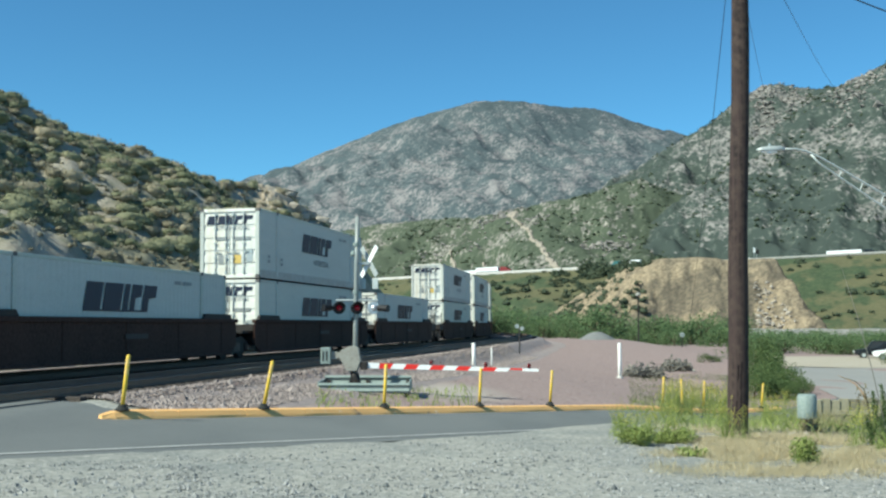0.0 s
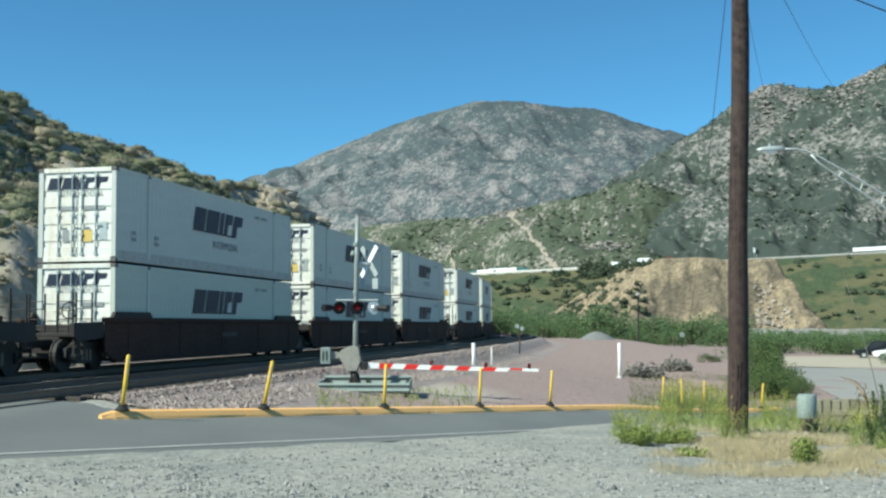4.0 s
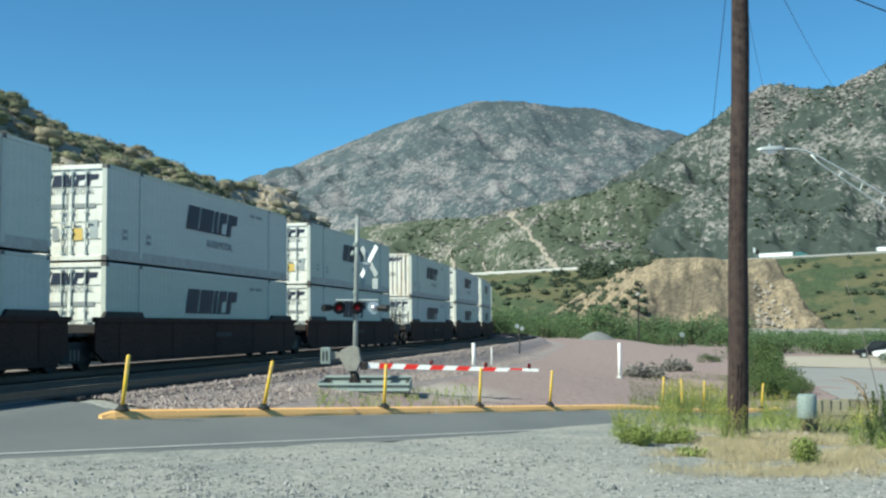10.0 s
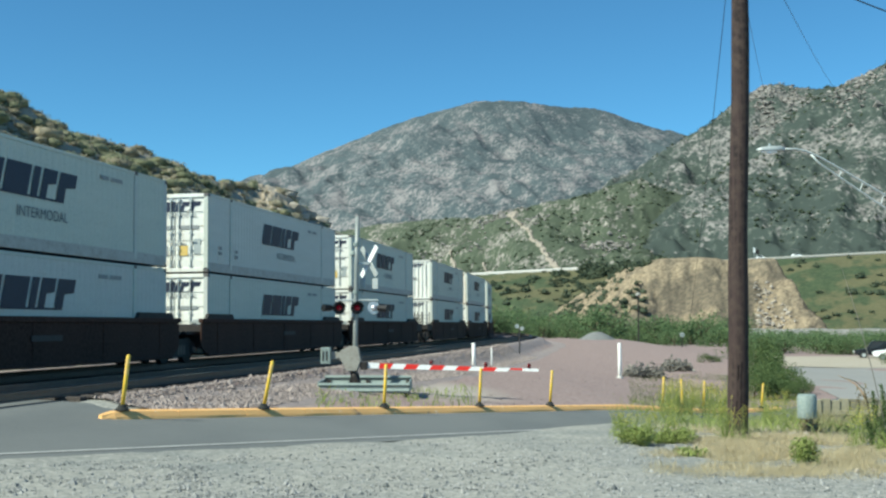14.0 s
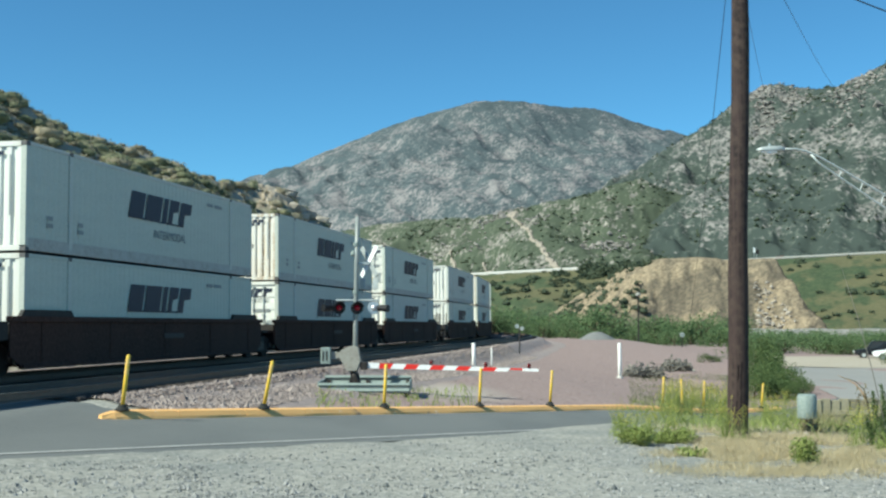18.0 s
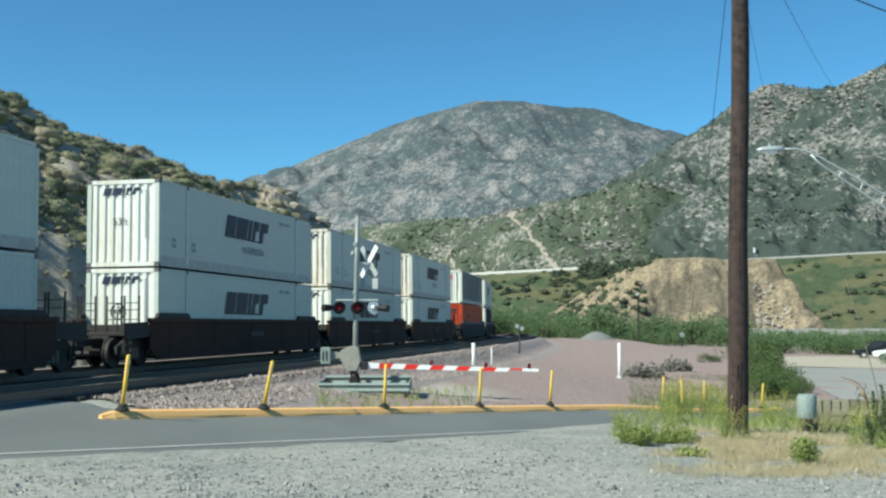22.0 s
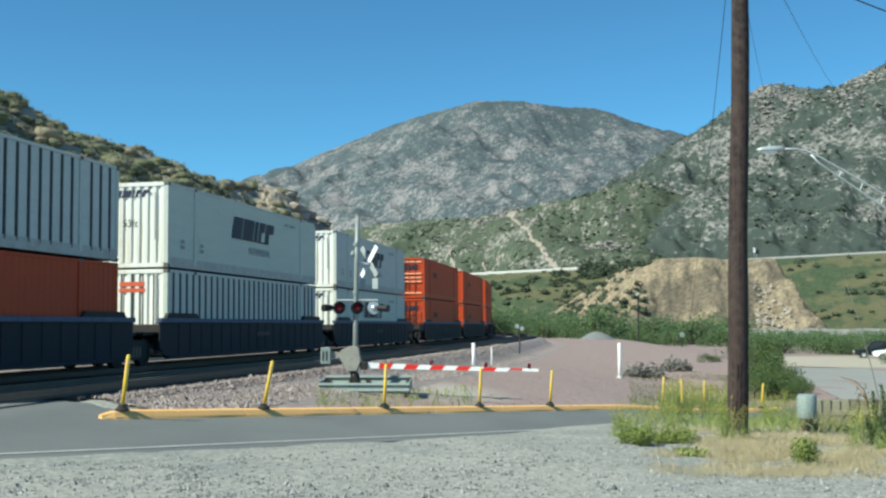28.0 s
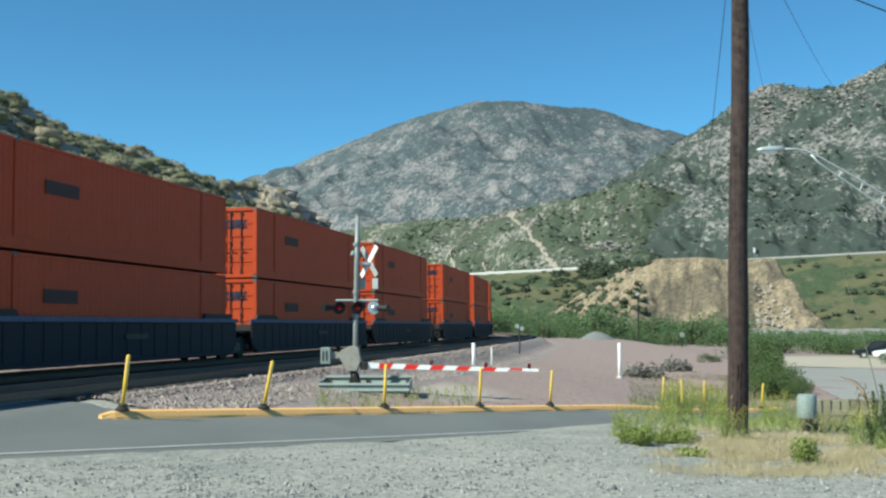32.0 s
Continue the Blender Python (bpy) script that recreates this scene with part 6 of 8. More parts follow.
    # guard rail box round the foot
    for y0, nm in ((-1.15, "front"), (0.75, "back")):
        rail_bm = B()
        prism(rail_bm, [(y0, 0.02), (y0 - 0.05, 0.08), (y0, 0.15), (y0, 0.19), (y0 - 0.05, 0.26), (y0, 0.32), (y0 + 0.02, 0.32), (y0 + 0.02, 0.02)], 0, -1.02, 1.75)
        part("guard_beam", rail_bm, M["galv_green"], top, "grey-green steel guard beam").matrix_basis = pose(0, 0, 0.12 if nm == "back" else -0.02)
    for x0 in (-1.05, 1.72):
        bm = B()
        box(bm, x0, x0 + 0.06, -1.15, 0.75, 0.04, 0.34, 0.01)
        part("guard_beam", bm, M["galv_green"], top)
    for x0 in (-0.95, 0.3, 1.6):
        for y0 in (-1.02, 0.66):
            bm = B()
            box(bm, x0, x0 + 0.12, y0, y0 + 0.12, -0.5, 0.30)
            part("guard_post", bm, M["tie"], top, "dark timber guard post")

    top.scale = (0.89, 0.89, 0.89)


crossing_signal()


def marker_post(x, y, h, r, label, name="marker_post"):
    top = thing(name, pose(x, y, gz(x, y)), label, "marker post", "white marker posts")
    bm = B()
    bent_tube(bm, [(0, 0, -0.2), (0.01, 0, h * 0.5), (0.0, 0, h - 0.05), (0.0, 0, h)], [r, r, r * 0.95, r * 0.6], 12)
    part("post", bm, M["post_white"], top, smooth=True)
    bm = B()
    tube(bm, (0, 0, -0.2), (0, 0, 0.05), r * 1.8, n=12)
    part("footing", bm, M["concrete"], top)


def base_at(px, py, d0=120.0):
    """Where the sight line that leaves the eye at this slope meets the ground."""
    d = d0
    for _ in range(60):
        x = (px - 784) / 1954 * d
        d = 0.6 * d + 0.4 * (EYE - gz(x, d)) * 1954 / max(py - 575, 2)
    return (px - 784) / 1954 * d, d


x, y = base_at(838, 649)
marker_post(x, y, 42 * y / 1954, 0.10, "stout white-painted marker post in gravel")
x, y = base_at(869.5, 648)
marker_post(x, y, 33 * y / 1954, 0.045, "thin white-painted marker post in gravel")
x, y = base_at(1095, 668)
marker_post(x, y, 61 * y / 1954, 0.10, "tall white-painted marker post in gravel")


def lane_line():
    """A worn ochre line that curves across the side road."""
    pts = [base_at(px, py, 60.0) for px, py in ((1452, 657), (1468, 661), (1484, 667), (1498, 673), (1510, 681), (1518, 690), (1524, 700), (1528, 712))]
    v = []
    for i, (x, y) in enumerate(pts):
        q, p = pts[min(i + 1, len(pts) - 1)], pts[max(i - 1, 0)]
        d = Vector((q[0] - p[0], q[1] - p[1])).normalized()
        for s in (-0.045, 0.045):
            v.append((x - d.y * s, y + d.x * s, gz(x, y) + 0.035))
    f = [(2 * i, 2 * i + 1, 2 * i + 3, 2 * i + 2) for i in range(len(pts) - 1)]
    tagged(new("lane_line", mesh_of("lane_line", v, f, M["line_ochre"])), "worn ochre line curving across the side road", "road marking", kind="structure")


lane_line()


def small_sign(x, y, h, kind, label):
    top = thing("trackside_sign", pose(x, y, gz(x, y)), label, "sign", "trackside signs")
    bm = B()
    tube(bm, (0, 0, -0.2), (0, 0, h), 0.05, n=8)
    part("post", bm, M["dark_steel"], top, "dark thin post")
    bm = B()
    if kind == "pair":
        for dx in (-0.17, 0.17):
            bm = B()
            tube(bm, (dx, -0.03, h + 0.1 - 0.5 * dx), (dx, 0.03, h + 0.1 - 0.5 * dx), 0.15, n=18)
            part("disc", bm, M["galv"], top, "pale round disc")
    else:
        tube(bm, (0, -0.03, h), (0, 0.03, h), 0.36, n=20)
        part("disc", bm, M["galv"], top, "pale round disc")
        bm = B()
        tube(bm, (0, -0.045, h), (0, -0.032, h), 0.26, n=20)
        part("symbol", bm, M["galv_green"], top, "grey symbol")


x, y = base_at(919, 628)
small_sign(x, y, 46 * y / 1954, "pair", "dark thin sign post with two pale discs")
x, y = 422 / 1954 * 170, 170.0
small_sign(x, y, 0.25 - gz(x, y), "one", "low round pale road sign near green bushes")


def slope_sign():
    """A white board with a dark back on two posts, on the slope behind the highway."""
    x, y, z = ray(1337, 447, 470)
    top = thing("road_sign", pose(x, y, z - 2.6), "small white road sign with dark side board on a slope", "sign")
    for dx in (-0.6, 0.5):
        bm = B()
        tube(bm, (dx, 0, -6.0), (dx, 0, 3.6), 0.09, n=8)
        part("post", bm, M["galv"], top)
    for dx, w, z0, mat in ((-0.55, 0.9, 2.6, "sign_white"), (0.75, 1.5, 1.9, "dark_steel")):
        bm = B()
        box(bm, dx - w / 2, dx + w / 2, -0.16, -0.10, z0, z0 + 1.9, 0.02)
        part("board", bm, M[mat], top, "white board" if mat == "sign_white" else "dark board")


slope_sign()


def street_lamp():
    x, y, z = 13.6, 32.0, gz(13.6, 32.0)
    top = thing("street_lamp", pose(x, y, z), "silver street lamp with a trussed arm", "street lamp")
    zl = EYE + (575 - 262) / 1954 * 32 - z
    bm = B()
    bent_tube(bm, [(0, 0, 0), (0, 0, 3), (0, 0, zl - 1.2)], [0.11, 0.095, 0.075], 14)
    part("pole", bm, M["galv"], top, smooth=True)
    bm = B()
    bent_tube(bm, [(0.0, 0, zl - 1.80), (-0.75, 0, zl - 1.34), (-1.87, 0, zl - 0.66), (-2.6, 0, zl - 0.24), (-3.0, 0, zl - 0.06), (-3.3, 0, zl), (-3.75, 0, zl)], 0.032, 10)
    part("arm", bm, M["galv"], top, smooth=True)
    bm = B()
    bent_tube(bm, [(0.0, 0, zl - 2.28), (-0.75, 0, zl - 1.72), (-1.87, 0, zl - 0.94), (-2.6, 0, zl - 0.43), (-2.85, 0, zl - 0.16)], 0.028, 10)
    part("arm_brace", bm, M["galv"], top, smooth=True)
    for k in range(3):
        bm = B()
        tube(bm, (-0.75 - 0.6 * k, 0, zl - 1.34 + 0.365 * k), (-0.85 - 0.6 * k, 0, zl - 1.64 + 0.41 * k), 0.015, n=6)
        part("strut", bm, M["galv"], top)
    bm = B()
    bent_tube(bm, [(-3.62, 0, zl), (-3.74, 0, zl + 0.0), (-3.99, 0, zl - 0.02), (-4.29, 0, zl - 0.03), (-4.44, 0, zl - 0.03)], [0.05, 0.095, 0.11, 0.09, 0.03], 16)
    for v in bm.verts:
        if v.co.z < zl - 0.06:
            v.co.z = zl - 0.06
    part("lamp_head", bm, M["galv"], top, "pale cobra lamp head", True)
    bm = B()
    bent_tube(bm, [(-3.84, 0, zl - 0.06), (-4.04, 0, zl - 0.07), (-4.29, 0, zl - 0.065)], [0.05, 0.085, 0.04], 12)
    part("lamp_glass", bm, M["sign_white"], top, "clouded glass bowl", True)
    bm = B()
    tube(bm, (-4.06, 0, zl + 0.08), (-4.06, 0, zl + 0.16), 0.03, n=8)
    part("photocell", bm, M["galv"], top)


street_lamp()


def far_lamp():
    x, y = 345 / 1954 * 171, 171.0
    top = thing("lamp_post", pose(x, y, gz(x, y)), "dark slim lamp post before green bushes", "lamp post")
    h = EYE + (575 - 525) / 1954 * y - gz(x, y)
    bm = B()
    tube(bm, (0, 0, 0), (0, 0, h), 0.13, 0.10, n=10)
    part("pole", bm, M["dark_steel"], top)
    bm = B()
    bent_tube(bm, [(0, 0, h), (0, 0, h + 0.15), (0, 0, h + 0.5), (0, 0, h + 0.6)], [0.15, 0.42, 0.36, 0.1], 12)
    part("lantern", bm, M["cream"], top, "pale lantern", True)


far_lamp()


def drum():
    x, y = 7.28, 22.25
    z = gz(x, y)
    hi, lo = 0.412 - z, -0.08 - z
    top = thing("metal_pedestal", pose(x, y, z), "grey-green metal utility pedestal on a rusty stem among weeds", "utility pedestal")
    bm = B()
    bent_tube(bm, [(0, 0, lo), (0, 0, lo + 0.03), (0, 0, hi - 0.05), (0, 0, hi - 0.025)], [0.17, 0.19, 0.19, 0.175], 28)
    part("shell", bm, M["galv_green"], top, smooth=True)
    bm = B()
    tube(bm, (0, 0, -0.15), (0, 0, lo + 0.02), 0.11, n=16)
    part("stem", bm, M["rail"], top, "rusty stem")
    bm = B()
    tube(bm, (0, 0, hi - 0.025), (0, 0, hi), 0.182, 0.16, n=28)
    part("lid", bm, M["galv_green"], top)


drum()


def plank_fence():
    x0, y0 = 8.66, 25.2
    top = thing("plank_fence", pose(x0, y0, gz(x0, y0)), "low weathered brown plank retaining fence behind weeds", "fence")
    for k in range(16):
        bm = B()
        h = 0.63 + 0.02 * math.sin(k * 2.3)
        box(bm, -0.108, 0.108, -0.02, 0.02, -0.4, h, 0.006)
        o = part("plank", bm, M["old_plank"], top)
        o.matrix_basis = pose(k * 0.221 - 0.2, k * 0.03, 0, 0, rng.uniform(-0.5, 0.5), 0)
    bm = B()
    box(bm, -0.3, 3.4, 0.02, 0.07, 0.28, 0.38)
    part("rail", bm, M["old_plank"], top)


plank_fence()
# ---------------------------------------------------------------- plants
def quads_mesh(name, c, size, mat, gen, tall=1.0, lean=1.0):
    """Small leaf quads at the centres c (n x 3), each turned at random."""
    n = len(c)
    size = np.broadcast_to(size, (n,))
    nrm = gen.normal(size=(n, 3)) * np.array([1, 1, lean])
    nrm /= np.linalg.norm(nrm, axis=1)[:, None] + 1e-9
    t = gen.normal(size=(n, 3))
    u = np.cross(nrm, t)
    u /= np.linalg.norm(u, axis=1)[:, None] + 1e-9
    w = np.cross(nrm, u)
    u, w = u * size[:, None] * 0.5, w * size[:, None] * 0.5 * tall
    v = np.stack([c - u - 0.35 * w, c - 0.1 * u - w, c + u + 0.2 * w, c + 0.05 * u + w], 1).reshape(-1, 3)
    me = bpy.data.meshes.new(name)
    me.vertices.add(4 * n)
    me.vertices.foreach_set("co", v.astype(np.float32).ravel())
    me.loops.add(4 * n)
    me.loops.foreach_set("vertex_index", np.arange(4 * n, dtype=np.int32))
    me.polygons.add(n)
    me.polygons.foreach_set("loop_start", np.arange(0, 4 * n, 4, dtype=np.int32))
    me.polygons.foreach_set("loop_total", np.full(n, 4, dtype=np.int32))
    me.materials.append(mat)
    me.update(calc_edges=True)
    me.validate()
    return me


def clump(n, gen, blobs=6, spread=0.56, rough=0.38):
    """Leaf places of an uneven bush about one metre in radius and height, standing on z = 0."""
    cs = np.clip(gen.normal(size=(blobs, 3)), -1.15, 1.15) * np.array([spread, spread, 0.28]) * 0.75 + np.array([0, 0, 0.45])
    rs = gen.uniform(0.28, 0.52, blobs)
    k = gen.integers(0, blobs, n)
    d = gen.normal(size=(n, 3))
    d /= np.linalg.norm(d, axis=1)[:, None]
    p = cs[k] + d * rs[k][:, None] * (1 - rough * gen.random(n)[:, None] ** 1.5)
    p[:, 2] = np.abs(p[:, 2])
    return p


def ico(level):
    bm = B()
    bmesh.ops.create_icosphere(bm, subdivisions=level, radius=1)
    v = np.array([tuple(q.co) for q in bm.verts])
    bm.verts.index_update()
    f = np.array([[q.index for q in face.verts] for face in bm.faces])
    bm.free()
    return v, f


def scrub(name, spots, mat, leaves, leaf, gen, label, flat=0.75, level=1, lean=1.0, heart_size=1.0, tight=False, tall=1.0):
    """Many bushes as one stuff object: lumpy hearts with loose leaves round them; spots are rows of x, y, z, radius."""
    iv, fi = ico(level)
    low, lump, lift_up = (0.74, 0.34, 0.16) if tight else (0.58, 0.7, 0.38)
    cores = [iv * (low + lump * np.array([noise.noise(Vector(q) * 1.7 + Vector((k * 9.0, 0, 0))) for q in iv]))[:, None] for k in range(8)]
    if tight:                                              # leaves close round the heart's own bulges
        base = []
        for k in range(8):
            d = gen.normal(size=(leaves, 3))
            d /= np.linalg.norm(d, axis=1)[:, None]
            rr = np.array([low + lump * noise.noise(Vector(q) * 1.7 + Vector((k * 9.0, 0, 0))) for q in d])
            base.append(d * (rr * gen.uniform(0.92, 1.22, leaves))[:, None] * np.array([0.95, 0.8, 0.62]) * heart_size + np.array([0, 0, lift_up]))
    else:
        base = [clump(leaves, gen, int(gen.integers(4, 8))) for _ in range(8)]
    out, sz, cv, cf = [], [], [], []
    for i, (x, y, z, r) in enumerate(spots):
        k = int(gen.integers(0, 8))
        b, h = base[k], flat * gen.uniform(0.8, 1.25)
        a = gen.uniform(0, 6.28)
        ca, sa = math.cos(a), math.sin(a)
        off = np.array([x, y, z - 0.12 * r])
        for pts, dest, lift in ((b, out, 0.0), (cores[k] * np.array([0.95, 0.8, 0.62]) * heart_size, cv, lift_up)):
            q = np.column_stack([pts[:, 0] * ca - pts[:, 1] * sa, pts[:, 0] * sa + pts[:, 1] * ca, (pts[:, 2] + lift) * h]) * r
            dest.append(q + off)
        sz.append(gen.uniform(0.6, 1.3, len(b)) * leaf * (0.6 + 0.4 * r))
        cf.append(fi + i * len(iv))
    me = quads_mesh(name, np.concatenate(out), np.concatenate(sz), mat, gen, tall, lean)
    heart = mesh_of(name, np.concatenate(cv), np.concatenate(cf).tolist(), mat, True)
    bm = B()
    bm.from_mesh(me)
    bm.from_mesh(heart)
    bm.to_mesh(me)
    bm.free()
    bpy.data.meshes.remove(heart)
    return tagged(new(name, me), label, "shrubs", kind="stuff")


gen = np.random.default_rng(21)


def hillside_spots(count, angle, dist, height, rad, mask, seed):
    """Bushes spread over a slope, thick where a noise is high."""
    g = np.random.default_rng(seed)
    a = np.radians(g.uniform(*angle, count))
    r = np.sqrt(g.uniform(dist[0] ** 2, dist[1] ** 2, count))
    x, y = r * np.sin(a), r * np.cos(a)
    keep = mask(x, y) > g.random(count)
    x, y = x[keep], y[keep]
    z = height(x, y)
    return np.column_stack([x, y, z, g.uniform(*rad, len(x)) * g.uniform(0.7, 1.2, len(x))])


def left_mask(x, y):
    o = line_offset(x, y)
    m = 0.22 + 0.78 * smooth(-0.35, 0.05, fbm(x, y, 0.10, 4, 0.5, 11.0))
    return m * (0.15 + 0.85 * smooth(-13, -18, o)) * (o < -10.5) * (left_height(x, y) > 0.6) * (1 - 0.85 * smooth(112, 122, y + 0.5 * (x + 22)))


spots = hillside_spots(5000, (-29, -5), (45, 150), left_height, (0.6, 1.55), left_mask, 3)
scrub("hillside_scrub", spots[::3], M["leaf_dry"], 300, 0.085, gen, "dry olive-brown scrub bushes on a sandy hillside", flat=0.72, lean=1.1, level=2, heart_size=1.0, tight=True, tall=1.4)
scrub("hillside_scrub", np.concatenate([spots[1::3], spots[2::3]]), M["leaf_scrub"], 300, 0.085, gen, "olive-green chaparral bushes on a sandy hillside", flat=0.72, lean=1.1, level=2, heart_size=1.0, tight=True, tall=1.4)
tufts = hillside_spots(9000, (-29, -5), (45, 150), left_height, (0.20, 0.50), lambda x, y: 0.7 * (line_offset(x, y) < -11.0) * (left_height(x, y) > 1.0) * (1 - 0.8 * smooth(112, 122, y + 0.5 * (x + 22))), 13)
scrub("hillside_tufts", tufts, M["leaf_dry"], 26, 0.10, gen, "low dry grass tufts and seedlings on a sandy hillside", flat=0.6, lean=0.5, tall=2.0)

def mid_mask(x, y):
    return smooth(-0.3, 0.3, fbm(x, y, 0.02, 4, 0.5, 4.0)) * (mid_height(x, y) > 12) * (np.abs(x - scar_x(y)) > 6)


scrub("foothill_scrub", hillside_spots(4200, (-12, 20), (590, 830), mid_height, (1.0, 2.6), mid_mask, 5), M["leaf_far"], 8, 0.7, gen, "dark green scrub covering a foothill")


def right_mask(x, y):
    return 0.75 * smooth(-0.2, 0.35, fbm(x, y, 0.012, 4, 0.5, 7.0)) * (right_height(x, y) > 25)


scrub("mountain_scrub", hillside_spots(3600, (10, 27), (640, 1000), right_height, (1.0, 2.8), right_mask, 6), M["leaf_far"], 8, 0.8, gen, "dark green scrub on a rocky mountain")


def bank_mask(x, y):
    left = smooth(95, 60, x)
    dense = 0.8 * smooth(40, 52, x) * smooth(66, 50, x)
    return np.clip(0.14 * left * smooth(-0.1, 0.3, fbm(x, y, 0.03, 4, 0.5, 2.0)) + dense + 0.16 * smooth(0.0, 0.3, fbm(x, y, 0.04, 4, 0.5, 5.0)) * smooth(95, 110, x) + 0.02, 0, 1) * (y < hwy_y(x) - 9) * (bank_height(x, y) > 0)


scrub("bank_scrub", hillside_spots(3600, (-6, 24), (380, 500), bank_height, (1.2, 3.0), bank_mask, 8), M["leaf_far"], 40, 0.55, gen, "green scrub on the highway embankment")


side_x = np.random.default_rng(77).uniform(59, 96, 90)         # tall shrubs that hide the highway where it meets the cut
side_y = hwy_y(side_x) - np.random.default_rng(78).uniform(9, 20, 90)
scrub("roadside_scrub", np.column_stack([side_x, side_y, bank_height(side_x, side_y), np.random.default_rng(79).uniform(2.2, 3.6, 90)]), M["leaf_far"], 120, 0.5, gen, "dense dark green shrubs beside the highway", flat=1.15)


def cut_mask(x, y):
    h = cut_height(x, y)
    return np.clip((0.16 + 0.4 * smooth(0.0, 0.3, fbm(x, y, 0.06, 3, 0.5, 9.0))) * smooth(64, 46, x) * (h > 0) + 0.35 * (h > 18.3) * smooth(66, 60, x), 0, 1)


scrub("cut_scrub", hillside_spots(3000, (5, 20), (275, 400), cut_height, (1.3, 2.8), cut_mask, 9), M["leaf_far"], 40, 0.4, gen, "dark green scrub round a bare earth cut")


# pale boulders at the corner of the cut
def boulder(r, gen, name="boulder"):
    bm = B()
    bmesh.ops.create_icosphere(bm, subdivisions=1, radius=r)
    for v in bm.verts:
        v.co *= 1 + 0.75 * noise.noise(v.co * (1.6 / r) + Vector((gen.uniform(0, 50), 0, 0)))
        v.co.z *= 0.75
    return bm_mesh(name, bm, M["boulder"])


M["boulder"] = material("pale_granite_boulder", (0.33, 0.29, 0.24), (0.25, 0.22, 0.18), (0.40, 0.36, 0.30), 0.5, 3, rough=0.95, bump=0.6, dist=0.2, each=0.15)
stones = [boulder(1.0, gen) for _ in range(5)]
for k in range(180):
    t = gen.random() ** 1.4
    x = 80 + 4 * t + (13 - 9 * t) * gen.random()
    y = 282 + 16 * t
    o = new("boulder", stones[k % 5])
    sc = gen.uniform(0.22, 0.7)
    o.matrix_basis = pose(x, y, float(cut_height(np.array([x]), np.array([y]))[0]) + 0.1 * sc if y > 285 else float(max(cut_height(np.array([x]), np.array([y]))[0], gz(x, y))), 0, 0, gen.uniform(0, 360)) @ Matrix.Diagonal((sc, sc, sc, 1))
    tagged(o, "pale granite boulder at the foot of an earth cut", "boulder", "boulders below the cut")
for k in range(26):                                        # rocky nose of the hill by the line
    t = gen.random()
    x, y = -19 + 5 * gen.random(), 124 + 18 * t
    sc = gen.uniform(0.6, 1.5)
    o = new("boulder", stones[k % 5])
    o.matrix_basis = pose(x, y, float(left_height(np.array([x]), np.array([y]))[0]) + 0.1, 0, 0, gen.uniform(0, 360)) @ Matrix.Diagonal((sc, sc, sc * 0.8, 1))
    tagged(o, "pale tan boulder on a rocky hill nose", "boulder", "boulders on the hill")


def tree(kind, g, r, h, leaves, leaf, mat):
    """Tapered trunk, limbs and an uneven crown of small leaves; about r metres in radius, h high."""
    top = thing("tree", Matrix.Identity(4), kind, "tree", "willows beyond the railway yard")
    bm = B()
    bent_tube(bm, [(0, 0, -0.3), (0.05, 0.02, h * 0.2), (0.12, -0.05, h * 0.45), (0.1, 0.1, h * 0.7)], [0.14, 0.11, 0.08, 0.03], 8)
    part("trunk", bm, M["trunk"], top)
    for k in range(5):
        a = k * 1.26 + g.uniform(-0.3, 0.3)
        z0 = h * g.uniform(0.15, 0.4)
        bm = B()
        bent_tube(bm, [(0.05, 0, z0), (0.4 * r * math.cos(a), 0.4 * r * math.sin(a), z0 + h * 0.2), (0.75 * r * math.cos(a), 0.75 * r * math.sin(a), z0 + h * 0.33)], [0.06, 0.045, 0.015], 6)
        part("limb", bm, M["trunk"], top)
    c = clump(leaves, g, 14, 0.85, 0.55) * np.array([r * 1.05, r * 1.05, h * 0.95])
    part("crown", quads_mesh("crown", c, g.uniform(0.6, 1.4, leaves) * leaf, mat, g), None, top)
    return top


TREES = [tree("green leafy willow bush with an uneven crown", np.random.default_rng(k + 40), 2.4, 3.4, 1700, 0.17, M["leaf_tree"]) for k in range(4)]
belt = []
for k in range(64):
    px = 872 + 430 * (k + gen.random() * 0.8) / 64
    d = gen.uniform(176, 235)
    belt.append(((px - 784) / 1954 * d, d, (gen.uniform(0.5, 1.1) if k % 3 else gen.uniform(1.2, 1.9))))
for k in range(48):
    px = 1318 + 290 * (k + gen.random()) / 48
    d = gen.uniform(126, 190)
    belt.append(((px - 784) / 1954 * d, d, gen.uniform(0.62, 0.9)))
for k, (x, y, sc) in enumerate(belt):
    m = pose(x, y, gz(x, y) - 0.1, 0, 0, gen.uniform(0, 360))
    t = TREES[k] if k < 4 else copy_thing(TREES[k % 4], m)
    t.matrix_basis = m
    t.scale = (sc, sc, sc)

